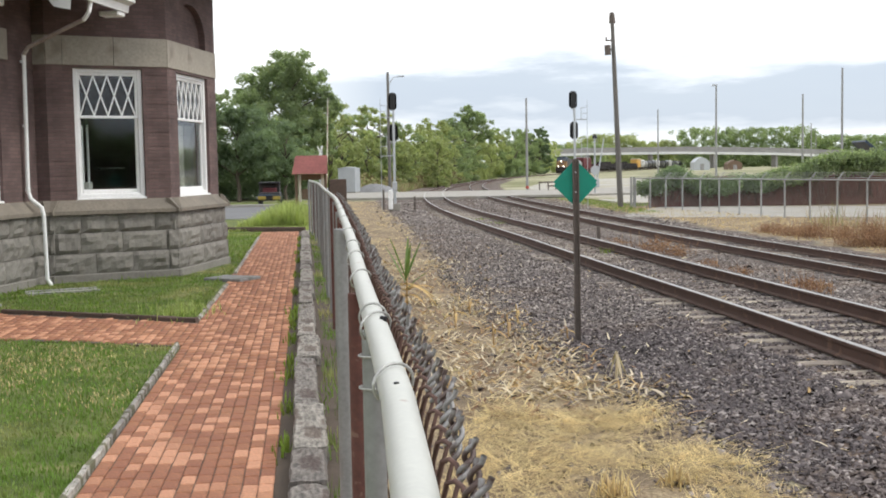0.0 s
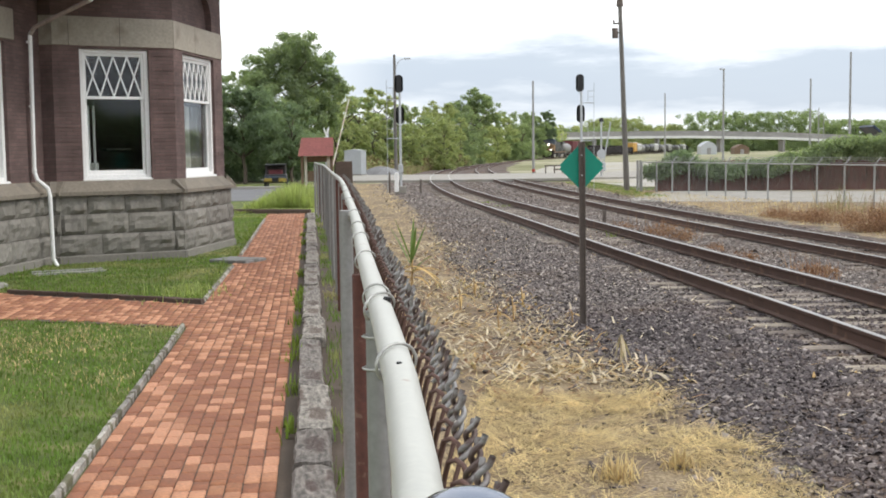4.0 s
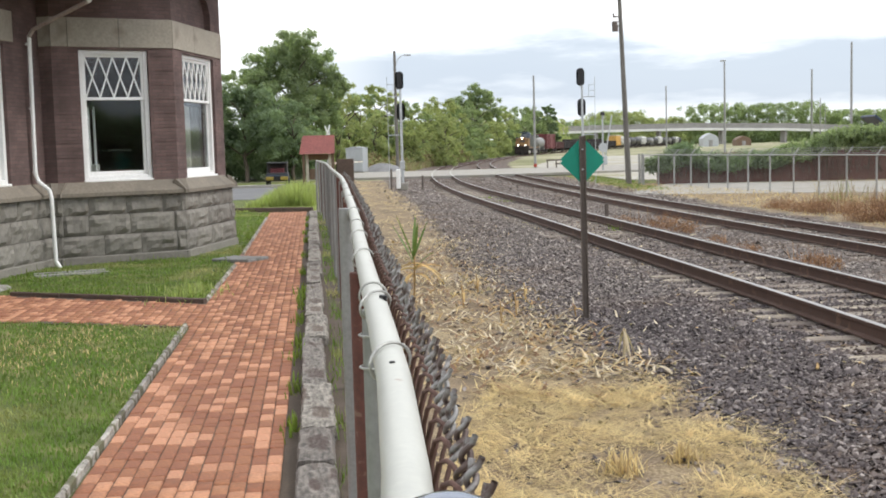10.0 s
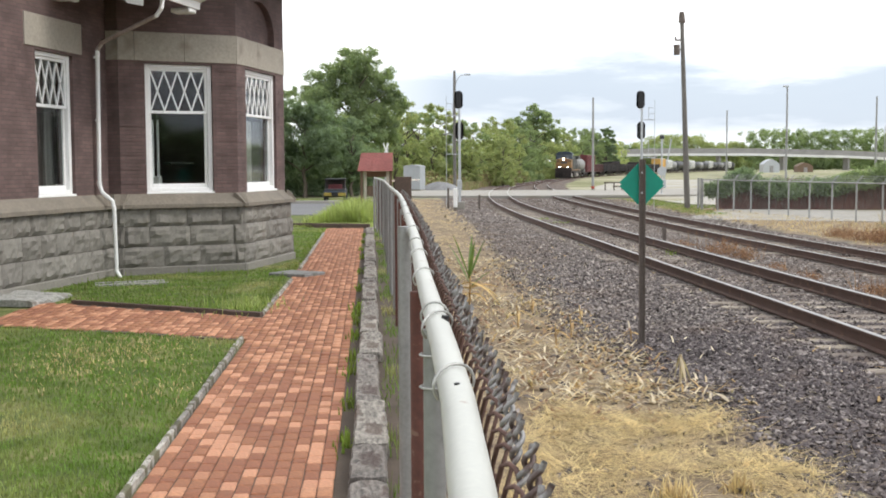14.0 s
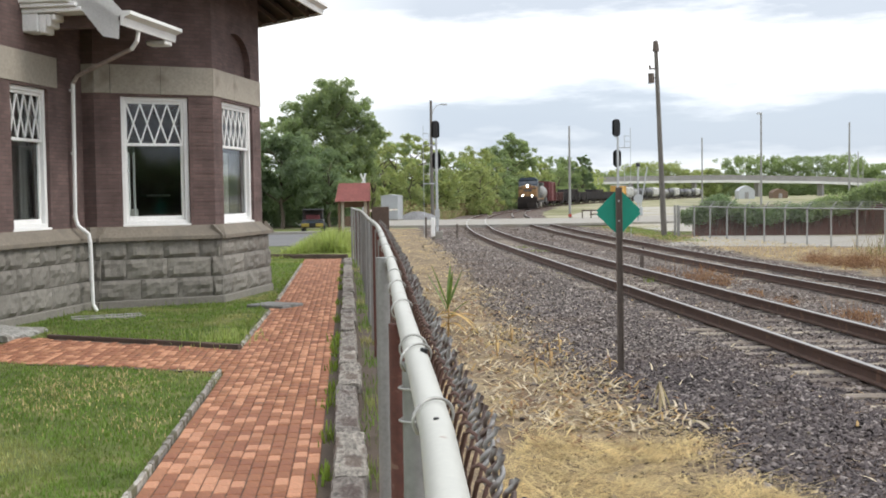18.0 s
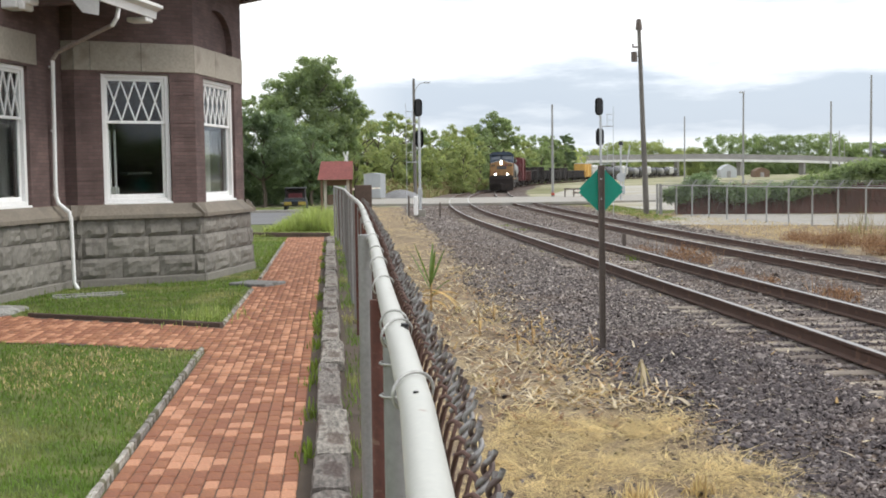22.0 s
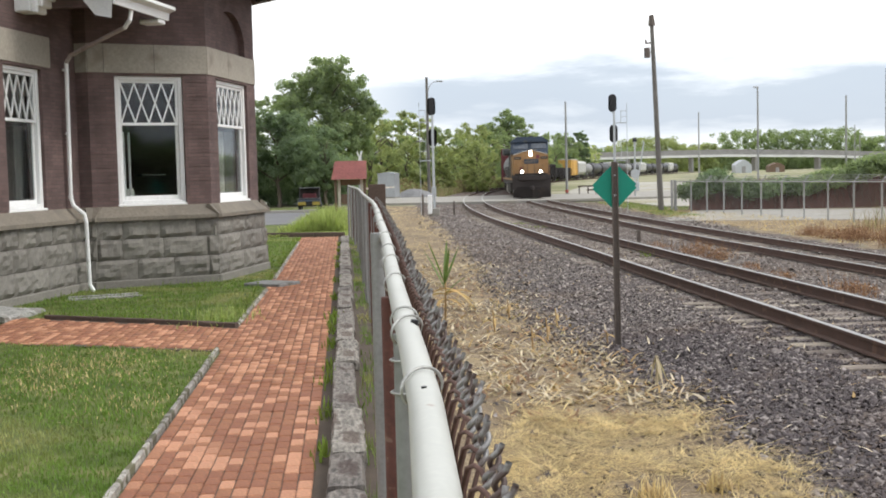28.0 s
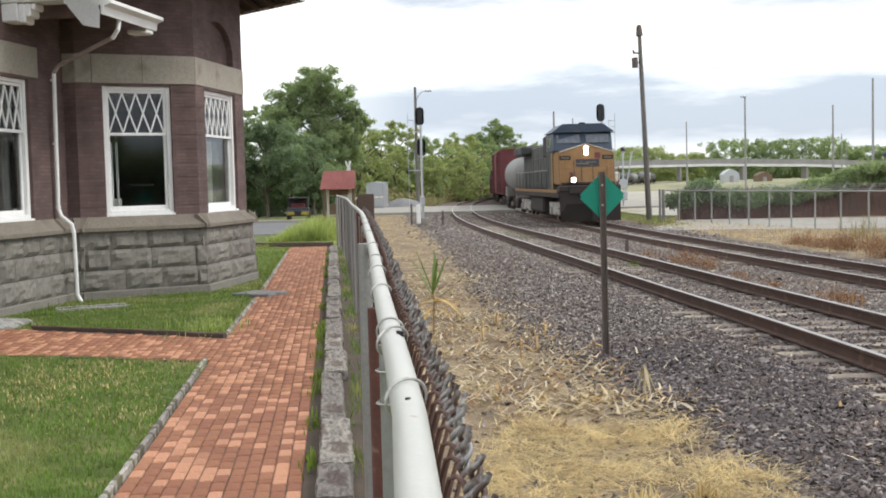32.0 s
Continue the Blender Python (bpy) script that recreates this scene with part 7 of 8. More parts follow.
def on_lawn(x, y):
    left = x < SLOPE * y - 1.57
    front = (y < branch_near(x) + 0.03) & left
    mid = (y > branch_far(x) + 0.02) & (y < 22) & left & (x < SLOPE * y - 1.47)
    back = (y >= 22) & (y < 38.5) & (x < SLOPE * y - 1.45)
    # clear of the building and the doorstep
    wall_x = -6.84 + 0.159 * (y - 21.55) + 0.2
    bay = np.where(y < 22.6, -6.5 + 1.9 * (y - 21.4) / 1.05, np.where(y < 25.7, -4.35 + 0.16 * (y - 22.6), -4.0 - 0.95 * (y - 25.6)))
    clear = np.where(y < 21.2, x > wall_x, x > np.minimum(bay + 0.2, -3.5)) | (y > 29.5) | (y < 14.5)
    return (front | mid | back) & clear & ~((np.abs(x + 7.0) < 0.75) & (np.abs(y - 17.2) < 0.8))


x, y = scatter(190000, -9.5, -0.7, 6.2, 38.0, 1.9)
ok = on_lawn(x, y)
blades("lawn_grass", x[ok], y[ok], 0.042, 0.011, M_BLADE, "short green lawn grass with dry yellow patches", "grass")
# parched patches of the lawn
for px, py, rad, n in ((-3.89, 12.54, 0.5, 900), (-4.09, 11.53, 0.45, 500), (-2.74, 10.25, 0.4, 300)):
    blades("dry_lawn", rng.normal(px, rad, n), rng.normal(py, rad * 1.3, n), 0.045, 0.009, M_STRAW, "parched straw-coloured patch of lawn grass", "grass", 1.0, 0.9, sway=0.7)
# grass that hangs over the kerb
y = rng.uniform(6.0, 13.2, 1500)
x = np.where(y < 8.5, SLOPE * y - 1.545, SLOPE * y - 1.53) - rng.uniform(0.0, 0.06, 1500)
ok = np.array([noise.noise((1.0, b * 1.7, 8)) for b in y]) > rng.uniform(-0.35, 0.35, 1500)
blades("kerb_grass", x[ok], y[ok], 0.085, 0.009, M_BLADE, "grass blades hanging over the lawn kerb", "grass", 1.0, 0.8, sway=0.6)
# taller tufts along the kerbs and walls
x, y = scatter(9000, -6.8, -2.5, 15.4, 38, 1.3)
ok = on_lawn(x, y) & ((np.abs(y - branch_far(x)) < 0.35) | (np.abs(x - (SLOPE * y - 1.5)) < 0.2) | (rng.uniform(0, 1, len(x)) < 0.18))
blades("lawn_tufts", x[ok], y[ok], 0.13, 0.012, M_WEED, "taller light green grass tufts along the kerbs", "grass")
n = 420
blades("lawn_weeds", rng.normal(-3.25, 0.22, n), rng.normal(16.5, 0.45, n), 0.15, 0.016, M_LUSH, "bright green weeds at the lawn corner", "weeds", 1.0, 0.8, sway=0.5)
# wild grass beyond the path's end
x = rng.uniform(-7.6, -3.2, 34000)
y = rng.uniform(39.2, 50.5, 34000)
lump = np.array([noise.noise((a * 1.3, b * 0.7, 4)) for a, b in zip(x, y)])
ok = (x < SLOPE * y + 0.05) & ((x > -5.65 + 0.06 * (y - 45) + 0.5 * lump) | (y < 41.0))
hgt = np.where(y > 41.0, (0.42 + 0.34 * np.clip((x + 5.8) / 0.8, 0, 1)) * (0.9 + 0.5 * lump), 0.12)
blades("wild_grass", x[ok], y[ok], hgt[ok], 0.026, M_LUSH, "tall yellow-green wild grass beyond the path", "grass", 1.0, 0.9, sway=0.6)
# weeds in the joint between path, timber and fence
x = np.concatenate([rng.normal(path_x(-0.215, c), 0.04, 34) for c in (8.2, 9.6, 11.2, 12.0, 13.6, 14.9, 15.6, 16.4, 19, 22, 25.5, 28, 31, 33.5)])
y = np.concatenate([rng.normal(c, 0.2, 34) for c in (8.2, 9.6, 11.2, 12.0, 13.6, 14.9, 15.6, 16.4, 19, 22, 25.5, 28, 31, 33.5)])
blades("joint_weeds", x, y, 0.14, 0.018, M_WEED, "green weeds growing in the joint beside the path", "weeds")
y = rng.uniform(4, 37, 4200)
x = fence_line(y) + rng.uniform(-0.2, 0.1, 4200)
keep = np.array([noise.noise((0.0, b * 1.4, 2)) for b in y]) > rng.uniform(-0.3, 0.35, 4200)
x, y = x[keep], y[keep]
blades("fence_grass", x, y, 0.12, 0.011, M_BLADE, "sparse grass along the foot of the fence", "grass")
# straw mat and husks on the track side
x, y = scatter(40000, 0.0, 2.9, 5.9, 11.9, 1.0)
drift = np.array([noise.noise((a * 1.1, b * 0.9, 9)) for a, b in zip(x, y)])
ok = (x > 0.2 + 0.1 * (y - 7.0) + 0.35 * drift) & (x < many(dry_edge, y) - 0.34 + 0.6 * drift + rng.normal(0, 0.16, len(x)))
ok &= drift > rng.uniform(-0.42, 0.22, len(x)) + np.clip((y - 8.9) * 0.25, -0.1, 0.7)
blades("straw_mat", x[ok], y[ok], 0.2, 0.0046, M_STRAW, "golden dry straw strewn over the earth", "straw", 0, 0.35, flow=1.3)
x, y = scatter(5200, -4.2, 2.4, 9.0, 60, 1.7)
ok = (x > fence_line(y) + 0.15) & (x < many(dry_edge, y) + rng.normal(0, 0.25, len(x)))
blades("straw_litter", x[ok], y[ok], 0.2, 0.01, M_STRAW, "thin dry straw litter on bare earth", "straw", 0, 0.6)
x, y = scatter(9500, -1.2, 2.6, 10.2, 27, 1.5)
ok = (x > fence_line(y) + 0.15) & (x < many(dry_edge, y) + rng.normal(0.1, 0.3, len(x)))
ok &= np.array([noise.noise((a * 0.9, b * 0.8, 14)) for a, b in zip(x, y)]) > rng.uniform(-0.5, 0.3, len(x))
blades("husk_litter", x[ok], y[ok], 0.14, 0.022, M_HUSK, "pale curled maize husks lying on the earth", "husks", 0, 1.5)
x, y = scatter(3200, -0.9, 2.4, 9.4, 24, 1.3)
ok = (x > fence_line(y) + 0.12) & (x < many(dry_edge, y) + rng.normal(0.1, 0.25, len(x)))
ok &= np.array([noise.noise((a * 1.4, b * 1.1, 21)) for a, b in zip(x, y)]) > rng.uniform(-0.3, 0.4, len(x))
blades("brown_litter", x[ok], y[ok], 0.09, 0.03, M_RUSSET, "brown withered leaf litter on the earth", "leaf litter", 0, 1.3)
x, y = scatter(420, 1.0, 5.0, 8.0, 30, 1.1)
ok = x > many(dry_edge, y)
blades("ballast_litter", x[ok], y[ok], 0.09, 0.022, M_HUSK, "pale husk flakes among the ballast", "husks", 0, 0.9)


def stones(n, x0, x1, y0, y1, keep, size, near, label, mat=M_STONE_GRAVEL):
    x, y = scatter(n, x0, x1, y0, y1, near)
    ok = keep(x, y)
    x, y = x[ok], y[ok]
    k = len(x)
    z = ground_at(x, y)
    s = size * np.exp(rng.normal(-0.05, 0.25, k))
    octa = np.array([[1, 0, 0], [-1, 0, 0], [0, 1, 0], [0, -1, 0], [0, 0, 1], [0, 0, -1]], float)
    v = octa[None] * s[:, None, None] * np.array([1.35, 0.95, 0.6]) + rng.normal(0, 0.36, (k, 6, 3)) * s[:, None, None]
    a, b = rng.uniform(0, math.tau, k), rng.normal(0, 0.6, k)
    ca, sa, cb, sb = np.cos(a)[:, None], np.sin(a)[:, None], np.cos(b)[:, None], np.sin(b)[:, None]
    yy, zz = v[..., 1] * cb - v[..., 2] * sb, v[..., 1] * sb + v[..., 2] * cb
    xx, yy = v[..., 0] * ca - yy * sa, v[..., 0] * sa + yy * ca
    v = np.stack([xx + x[:, None], yy + y[:, None], zz + (z + s * 0.25)[:, None]], -1).reshape(-1, 3)
    tri = np.array([[0, 2, 4], [2, 1, 4], [1, 3, 4], [3, 0, 4], [2, 0, 5], [3, 1, 5]])
    f = (np.arange(k)[:, None, None] * 6 + tri[None]).reshape(-1, 3)
    return tagged(new("ballast_stones", cloud_mesh("ballast_stones", v, f, mat)), label, "gravel", "", "stuff")


def off_near(y):
    return many(near_track, y)


def off_main(y):
    return many(main_track, y)


def on_tie(d, y):
    return (np.abs(d) < 1.32) & (np.abs((y - 5.0 + 0.26) % 0.52 - 0.26) < 0.135)


def keep_near(x, y):
    e = many(dry_edge, y) + rng.normal(0, 0.35, len(x))
    d = x - off_near(y)
    u = rng.uniform(0, 1, len(x))
    return (x > e) & (d < 1.9) & (np.abs(np.abs(d) - 0.75) > 0.08) & (~on_tie(d, y) | (u < 0.2)) & ((np.abs(d) > 1.3) | (u < 0.7))


def keep_main(x, y):
    d = x - off_main(y)
    u = rng.uniform(0, 1, len(x))
    return (x - off_near(y) > 1.8) & (np.abs(np.abs(d) - 0.75) > 0.08) & (d < 2.6) & (~on_tie(d, y) | (u < 0.1))


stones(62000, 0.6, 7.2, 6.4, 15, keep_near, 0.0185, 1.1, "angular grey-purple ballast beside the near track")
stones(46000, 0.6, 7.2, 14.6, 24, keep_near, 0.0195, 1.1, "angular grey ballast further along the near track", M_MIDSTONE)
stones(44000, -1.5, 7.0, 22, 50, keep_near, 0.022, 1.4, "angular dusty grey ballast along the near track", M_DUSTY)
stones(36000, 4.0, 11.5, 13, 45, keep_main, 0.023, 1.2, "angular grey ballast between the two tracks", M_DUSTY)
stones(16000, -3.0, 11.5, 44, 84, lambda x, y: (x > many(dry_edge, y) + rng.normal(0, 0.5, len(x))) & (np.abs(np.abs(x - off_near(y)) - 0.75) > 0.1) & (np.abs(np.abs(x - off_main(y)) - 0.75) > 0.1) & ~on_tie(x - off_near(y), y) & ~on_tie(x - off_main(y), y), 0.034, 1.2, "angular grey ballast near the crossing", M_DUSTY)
# a few stones strewn over the earth
stones(500, 0.1, 2.2, 6.4, 18, lambda x, y: x > fence_line(y) + 0.2, 0.022, 1.2, "loose stones on the dry earth")


def clump(x, y, r, h, n, mat, name, label, width=0.012, z=None):
    px, py = rng.normal(x, r * 0.5, n), rng.normal(y, r * 0.5, n)
    return blades(name, px, py, h, width, mat, label, "weeds", 1.0, 0.9, sway=0.75)


for x, y, r, h, n in ((6.45, 28.8, 0.7, 0.6, 420), (6.95, 19.6, 0.5, 0.4, 300), (6.75, 23.0, 0.3, 0.28, 120), (6.7, 25.2, 0.3, 0.28, 120), (6.2, 33.5, 0.4, 0.25, 120), (12.35, 38.2, 0.6, 0.55, 420), (12.6, 36.6, 0.7, 0.6, 520), (13.0, 35.2, 0.8, 0.7, 520), (13.0, 31.5, 1.0, 0.95, 900), (13.6, 28.5, 1.1, 1.05, 900), (1.3, 7.2, 0.12, 0.16, 160), (1.75, 7.4, 0.1, 0.14, 110)):
    if y > 10:
        # a fuzzy low bush of small dry leaves over its stems
        k = int(16 + n / 14)
        a, q = rng.uniform(0, math.tau, k), r * np.sqrt(rng.uniform(0, 1, k))
        zb = float(ground_at(np.array([x]), np.array([y]))[0])
        cs = np.stack([x + q * np.cos(a), y + q * np.sin(a), zb + h * rng.uniform(0.12, 0.62, k) * (1.15 - 0.7 * q / r)], 1)
        v, f = leaf_cloud(cs, h * rng.uniform(0.16, 0.34, k), 1100, 0.026, 0.9)
        tagged(new("dry_bush", cloud_mesh("dry_bush", v, f, M_RUSSET)), "fuzzy russet dry weed bush beside the rails", "weeds", "", "stuff")
        n = n // 4
    clump(x, y, r, h, n, M_RUSSET if y > 10 else M_STRAW, "dry_weed", "russet dry weed clump beside the rails" if y > 10 else "golden dry grass tuft on the earth")
for x, y, r, h, n in ((4.6, 26.2, 0.1, 0.16, 26), (3.4, 43, 0.5, 0.1, 110), (3.1, 47, 0.5, 0.1, 110), (-0.5, 15.0, 0.1, 0.22, 60), (-0.75, 17, 0.12, 0.3, 70)):
    clump(x, y, r, h, n, M_WEED, "green_weed", "green weeds growing between rails and fence")
for x, y, r, h, n in ((15.6, 41.0, 0.9, 1.0, 80), (14.8, 39.6, 0.6, 0.8, 40), (15.2, 36.5, 0.8, 0.9, 60)):
    clump(x, y, r, h, n, M_TAN, "tall_weed", "tall tan and green weed stalks before the fence", 0.02)
# dry strip in front of the yard fence
x = rng.uniform(10.3, 17.5, 9000)
y = rng.uniform(26, 66, 9000)
ok = (x - off_main(y) > 3.2) & (x < 12.75 + 0.222 * (63.2 - y) + 0.6)
blades("dry_verge", x[ok], y[ok], 0.09, 0.016, M_STRAW, "pale dry grass verge before the yard fence", "grass", 1.0, 0.8)
x = rng.uniform(-4.6, 0.4, 9000)
y = rng.uniform(30, 80, 9000)
ok = (x > fence_line(y) + 0.2) & (x < many(dry_edge, y))
ok &= np.array([noise.noise((a * 0.9, b * 0.35, 31)) for a, b in zip(x, y)]) > rng.uniform(-0.2, 0.5, len(x))
blades("dry_verge_near", x[ok], y[ok], 0.14, 0.016, M_STRAW, "pale dry grass beside the signal mast", "grass", 0, 0.8)
x = rng.uniform(10.8, 14.5, 5000)
y = rng.uniform(55, 82, 5000)
ok = (x - off_main(y) > 2.6) & ((x < 12.6) | (y > 64.5))
blades("verge_grass", x[ok], y[ok], 0.13, 0.02, M_BLADE, "patchy green and yellow grass round the utility pole", "grass", 1.0, 0.8)
# russet scrub edge under the woods
u = rng.uniform(0, 1, 6000)
y = 112 + 70 * u
x = np.array([near_track(v) for v in y]) - 3.2 - rng.uniform(0, 3.5, 6000)
blades("russet_edge", x, y, 0.8, 0.08, M_TAN, "tan dry weeds under the woods", "weeds", 1.0, 0.6, z=np.full(6000, -0.3))


def leaf_strip(bm, base, heading, length, width, rise, droop):
    """A long arching leaf."""
    n = 7
    prev = None
    for i in range(n + 1):
        u = i / n
        p = Vector(base) + Vector((math.cos(heading), math.sin(heading), 0)) * (length * u * (0.5 + 0.4 * droop)) + Vector((0, 0, rise * u - droop * length * u * u * 0.7))
        s = Vector((-math.sin(heading), math.cos(heading), 0.15)) * (width / 2 * math.sin(math.pi * min(u * 0.85 + 0.15, 1)) + 0.002)
        row = (bm.verts.new(p - s), bm.verts.new(p + Vector((0, 0, -width * 0.18))), bm.verts.new(p + s))
        if prev:
            bm.faces.new((prev[0], prev[1], row[1], row[0]))
            bm.faces.new((prev[1], prev[2], row[2], row[1]))
        prev = row


corn = thing("maize_plant", pose(-0.03, 16.2, -0.12), "small maize plant with green upper and dry lower leaves", "plant")
M_CORN = material("maize_leaf", (0.13, 0.2, 0.055), 0.6, fine=8, coarse=2, bump=0.1, thin=0.3, axis=(1, 1, 0.3))
M_DRYCORN = material("dry_maize_leaf", (0.5, 0.34, 0.16), 0.85, fine=8, coarse=2, bump=0.2, thin=0.25, spread=0.2)
part("stalk", tube((0, 0, 0), (0.02, 0, 0.72), 0.014, 0.008, 8), M_DRYCORN, corn)
for a, L, w, r, d, z in ((2.6, 0.55, 0.05, 0.62, 0.25, 0.5), (1.4, 0.5, 0.05, 0.65, 0.1, 0.55), (0.7, 0.5, 0.045, 0.6, 0.2, 0.55), (3.6, 0.45, 0.045, 0.62, 0.1, 0.58), (5.0, 0.5, 0.05, 0.6, 0.15, 0.55), (0.1, 0.45, 0.05, 0.35, 0.35, 0.4)):
    bm = bmesh.new()
    leaf_strip(bm, (0, 0, z), a, L, w, r, d)
    part("leaf", bm, M_CORN, corn, "green maize leaf", True)
for a, L, w, r, d, z in ((3.0, 0.4, 0.07, 0.1, 0.9, 0.42), (0.3, 0.62, 0.07, 0.22, 0.45, 0.4), (0.0, 0.5, 0.08, 0.1, 0.7, 0.45), (6.0, 0.55, 0.07, 0.0, 0.8, 0.5), (3.4, 0.5, 0.07, 0.0, 0.9, 0.5), (4.2, 0.35, 0.07, 0.05, 0.95, 0.35), (2.2, 0.35, 0.06, 0.05, 0.9, 0.3), (5.6, 0.4, 0.06, 0.12, 0.8, 0.33)):
    bm = bmesh.new()
    leaf_strip(bm, (0, 0, z), a, L, w, r, d)
    part("dry_leaf", bm, M_DRYCORN, corn, "dry brown maize leaf", True)
bent = thing("dry_stalk", pose(2.03, 11.1, -0.13), "bent pale dry maize stalk with hanging leaves", "plant", "dry maize stalks")
part("stalk", tube((0, 0, 0), (0.01, 0, 0.3), 0.014, 0.011, 8), M_HUSK, bent)
for a, L in ((0.3, 0.2), (3.0, 0.22), (2.4, 0.12), (5.2, 0.15), (0.9, 0.1)):
    bm = bmesh.new()
    leaf_strip(bm, (0, 0, 0.31), a, L, 0.034, -0.24, 0.3)
    part("dry_leaf", bm, M_HUSK, bent, "pale hanging dry leaf", True)
for x, y, h, k in ((1.0, 13.4, 0.3, 4), (0.62, 15.0, 0.32, 3), (1.25, 14.2, 0.3, 3), (1.5, 15.6, 0.25, 3), (0.9, 16.6, 0.28, 3), (1.95, 13.9, 0.16, 4)):
    stub = thing("dry_stalk", pose(x, y, -0.13, 0, 0, k * 50), "broken dry maize stalk with papery leaves", "plant", "dry maize stalks")
    part("stalk", tube((0, 0, 0), (0.02, 0.01, h), 0.011, 0.008, 7), M_DRYCORN, stub)
    for j in range(k):
        bm = bmesh.new()
        leaf_strip(bm, (0, 0, h * (0.6 + 0.07 * j)), j * 2.1, h * 0.8, 0.03, 0.06, 0.9)
        part("dry_leaf", bm, M_DRYCORN, stub, "", True)
# pale scraps among the rails
for x, y in ((6.5, 26.9), (2.3, 10.2), (2.9, 29.0), (2.6, 31.5)):
    bm = bmesh.new()
    leaf_strip(bm, (0, 0, 0.02), x, 0.25, 0.08, 0.14, 0.5)
    sc = tagged(part("husk_scrap", bm, M_HUSK), "pale curled husk lying by the rails", "husk", "scraps")
    sc.matrix_world = pose(x, y, float(ground_at(np.array([x]), np.array([y]))[0]))

# the dark utility cart parked by the street
cart = thing("utility_cart", pose(-8.25, 70, -0.03, 0, 0, 4), "dark parked utility cart with a yellow bumper", "vehicle")
M_BUMPER = material("yellow_bumper", (0.27, 0.2, 0.035), 0.6, fine=15, coarse=2)
part("body", box(-0.66, 0.66, -0.8, 1.4, 0.3, 0.78, 0.06), M_BLACK, cart)
part("seat_back", box(-0.42, 0.42, -0.2, 0.0, 0.7, 1.05, 0.04), M_BOXRED, cart)
part("cargo_box", box(-0.6, 0.6, 0.1, 1.1, 0.76, 1.3, 0.03), M_GRIME, cart, "dark box body")
part("canopy", box(-0.64, 0.64, -0.6, 1.2, 1.32, 1.4, 0.03), M_BLACK, cart)
for sx in (-0.58, 0.58):
    for sy in (-0.5, 1.1):
        part("canopy_post", tube((sx, sy, 0.75), (sx, sy, 1.33), 0.025, None, 6), M_BLACK, cart)
        part("wheel", tube((sx - 0.1, sy, 0.25), (sx + 0.1, sy, 0.25), 0.25, None, 16), M_BLACK, cart)
for x0, x1 in ((-0.66, -0.2), (0.2, 0.66)):
    part("bumper", box(x0, x1, -0.9, -0.8, 0.34, 0.55, 0.02), M_BUMPER, cart, "yellow bumper pad")
part("bumper_bar", box(-0.66, 0.66, -0.86, -0.8, 0.56, 0.66, 0.01), M_LBLUE, cart)
# blue trailer behind the vines
trailer = thing("blue_trailer", pose(31.7, 76, -0.36, 0, 0, 0), "dark blue tipping trailer behind the vines", "vehicle")
part("body", box(-0.6, 5, -1.2, 1.2, 2.7, 3.1, 0.05), M_LBLUE, trailer)
bm = box(-0.75, 0.75, -1.2, 1.2, -0.09, 0.09, 0.02)
t = part("raised_gate", bm, M_LBLUE, trailer)
t.matrix_basis = pose(-0.75, 0, 3.2, 0, 40, 0)
for x in (0.5, 3.5):
    part("leg", box(x - 0.1, x + 0.1, -0.9, 0.9, 0, 2.7), M_BLACK, trailer)

# ---- the brick path ----
walkway = tagged(part("brick_path", prism([(path_x(-1.5, 3.5), 3.5), (path_x(-0.262, 3.5), 3.5), (path_x(-0.262, 38.4), 38.4), (path_x(-1.5, 38.4), 38.4)], -0.06, -0.012), M_SOIL), "red brick footpath in long courses with mixed pale bricks", "path", "", "structure")
part("branch_bed", prism([(-2.72, 13.35), (-2.8, 15.42), (-6.1, 17.0), (-6.4, 14.65), (-5.64, 14.38)], -0.06, -0.014), M_SOIL, walkway)


def paver(L):
    return box(-0.0486, 0.0486, 0.0036, L - 0.0036, -0.055, 0, 0.008)


paver_full, paver_half = mesh_of("brick", paver(0.2), M_BRICKPAVE), mesh_of("brick", paver(0.1), M_BRICKPAVE)
rest = {0.2: [], 0.1: []}
turn = pose(0, 0, 0, 0, 0, HEADING)
for col in range(12):
    v = 3.6 + random.uniform(0, 0.2)
    while v < 38.2:
        L = 0.2 if random.random() < 0.9 else 0.1
        off = -0.262 - 0.0515 - col * 0.103
        m = Matrix.Translation((path_x(off, v), v, random.uniform(-0.006, 0.003))) @ turn @ pose(0, 0, 0, random.uniform(-0.6, 0.6), random.uniform(-0.8, 0.8), random.uniform(-0.7, 0.7))
        if 6.9 < v < 10.9:
            b = new("brick", paver_full if L == 0.2 else paver_half)
            b.parent = walkway
            b.matrix_basis = m
        else:
            rest[L].append(m)
        v += L
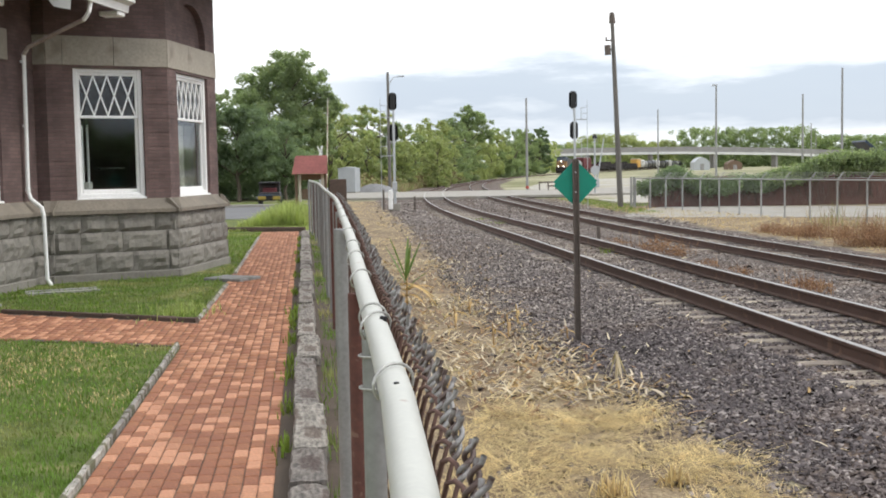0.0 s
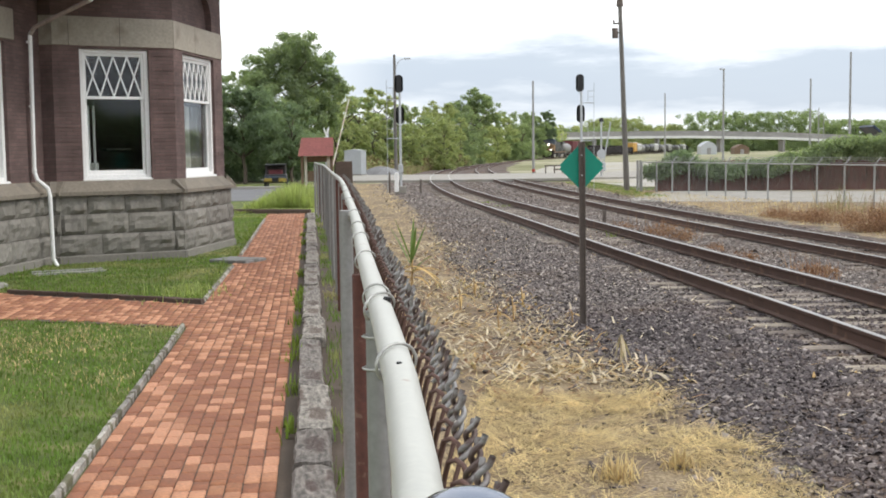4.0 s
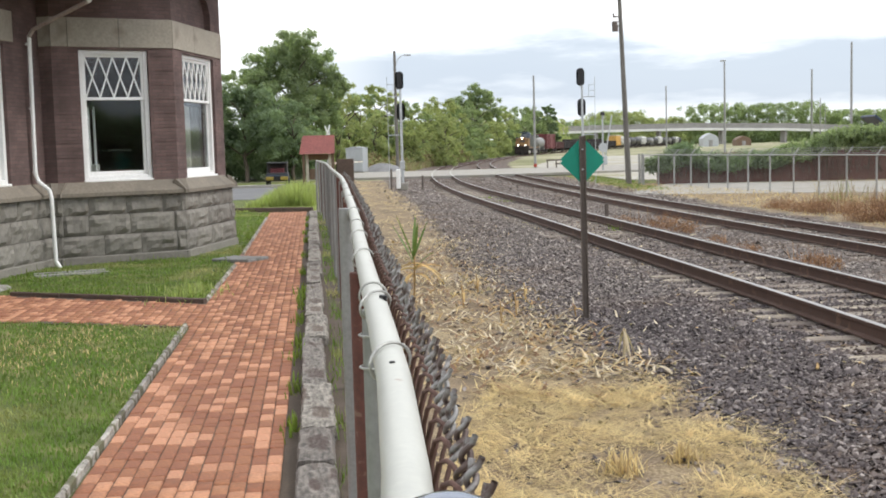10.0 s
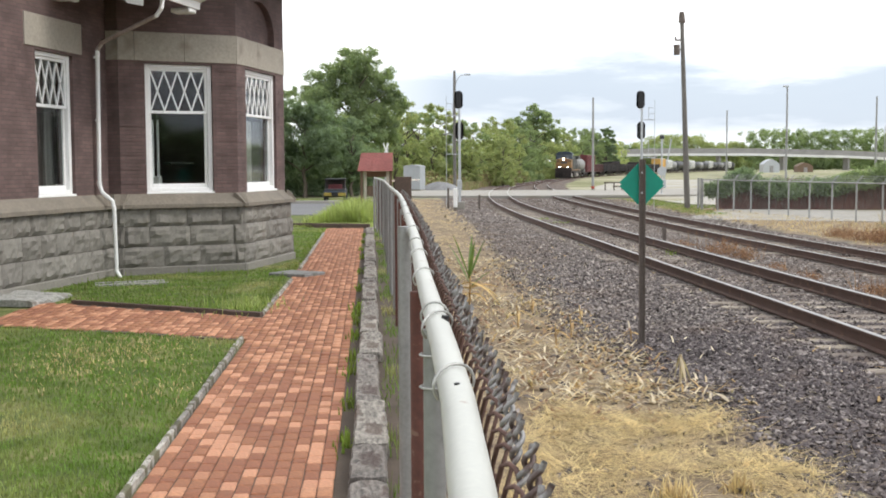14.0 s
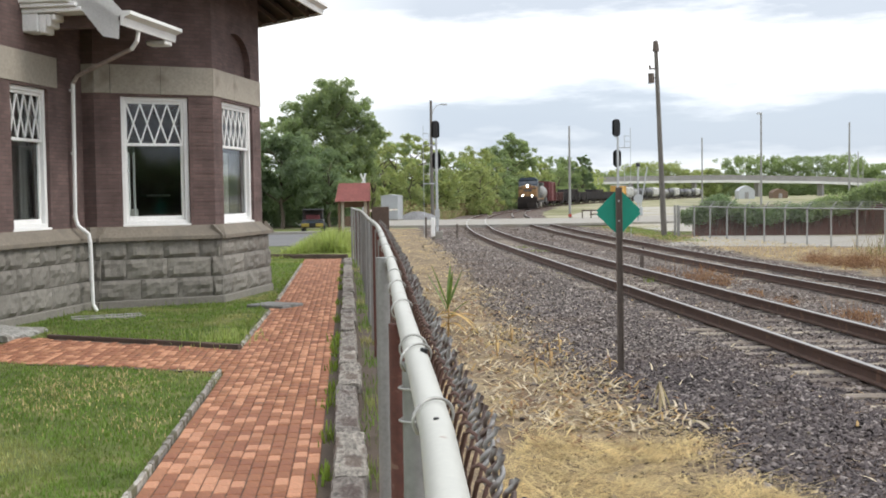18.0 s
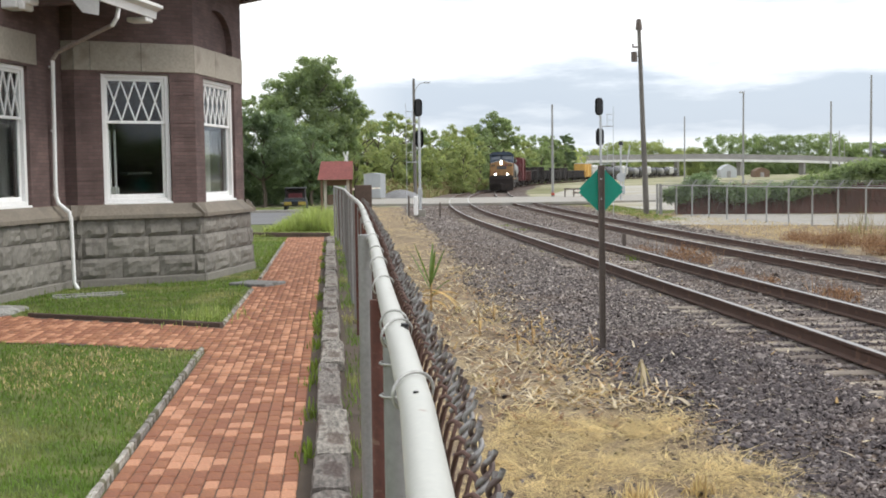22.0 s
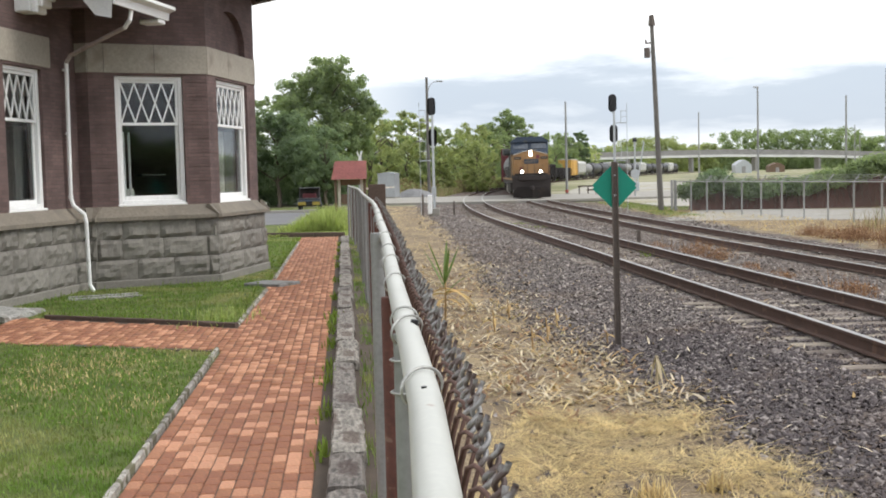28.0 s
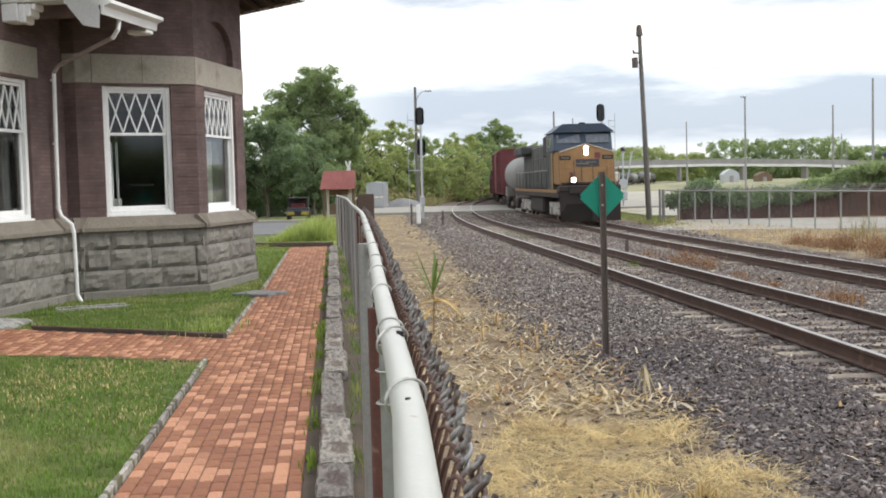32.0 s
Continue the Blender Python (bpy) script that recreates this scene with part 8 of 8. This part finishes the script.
for col in range(12, 52):
    v = 12.9 + random.uniform(0, 0.2)
    while v < 17.6:
        L = 0.2 if random.random() < 0.9 else 0.1
        cx = path_x(-0.262 - 0.0515 - col * 0.103, v)
        if branch_near(cx) - 0.06 < v < branch_far(cx) - L and cx > -6.45:
            rest[L].append(Matrix.Translation((cx, v, random.uniform(-0.008, -0.001))) @ turn @ pose(0, 0, 0, random.uniform(-0.6, 0.6), random.uniform(-0.8, 0.8), random.uniform(-0.7, 0.7)))
        v += L
vs, fs, base = [], [], 0
for L, ms in rest.items():
    bm = paver(L)
    bm.verts.index_update()
    bmesh.ops.triangulate(bm, faces=bm.faces[:])
    pv = np.array([(*v.co, 1) for v in bm.verts])
    pf = np.array([[v.index for v in f.verts] for f in bm.faces])
    bm.free()
    for m in ms:
        vs.append((pv @ np.array(m).T)[:, :3])
        fs.append(pf + base)
        base += len(pv)
far_bricks = new("far_bricks", cloud_mesh("far_bricks", np.concatenate(vs), np.concatenate(fs), M_BRICKPAVE2))
far_bricks.parent = walkway
tagged(far_bricks, "further red path bricks", "", "", "stuff")


# ---- what moves ----
FRONT_END, SPEED = 54.7, 8.6     # the nose's distance ahead at the end, metres a second


def motions():
    s_end = float(np.interp(FRONT_END, ty, ts))
    for k, (ob, half, pivot) in enumerate(TRAIN):
        ahead = sum(2 * h for _, h, _ in TRAIN[:k]) + half
        rows = []
        for i in range(0, 33):
            s = s_end + ahead + SPEED * (32 - i)
            rows.append((float(i), car_pose(s, pivot)))
        walk(ob, rows)
    # the locomotive's wheels roll
    for w in loco_wheels:
        base = w.location.copy()
        rows = []
        n = 420
        for i in range(n + 1):
            t = 32.0 * i / n
            rows.append((t, Matrix.Translation(base) @ Matrix.Rotation(-SPEED * t / 0.53, 4, "X")))
        walk(w, rows)
    # the gate's arm drops away from the upright
    drop = ((0, 6), (1, 14), (2.5, 26), (4.5, 41), (5, 45.5), (5.5, 52), (6, 59.5), (6.5, 65), (7, 70), (7.5, 76), (8, 86), (8.4, 90), (32, 90))
    heading = math.degrees(math.atan2(0.957, 0.29))
    walk(gate_arm, [(t, pose(0.32, 0, 1.2, 0, 0, heading) @ pose(0, 0, 0, 0, -(90 - a), 0)) for t, a in drop])


motions()
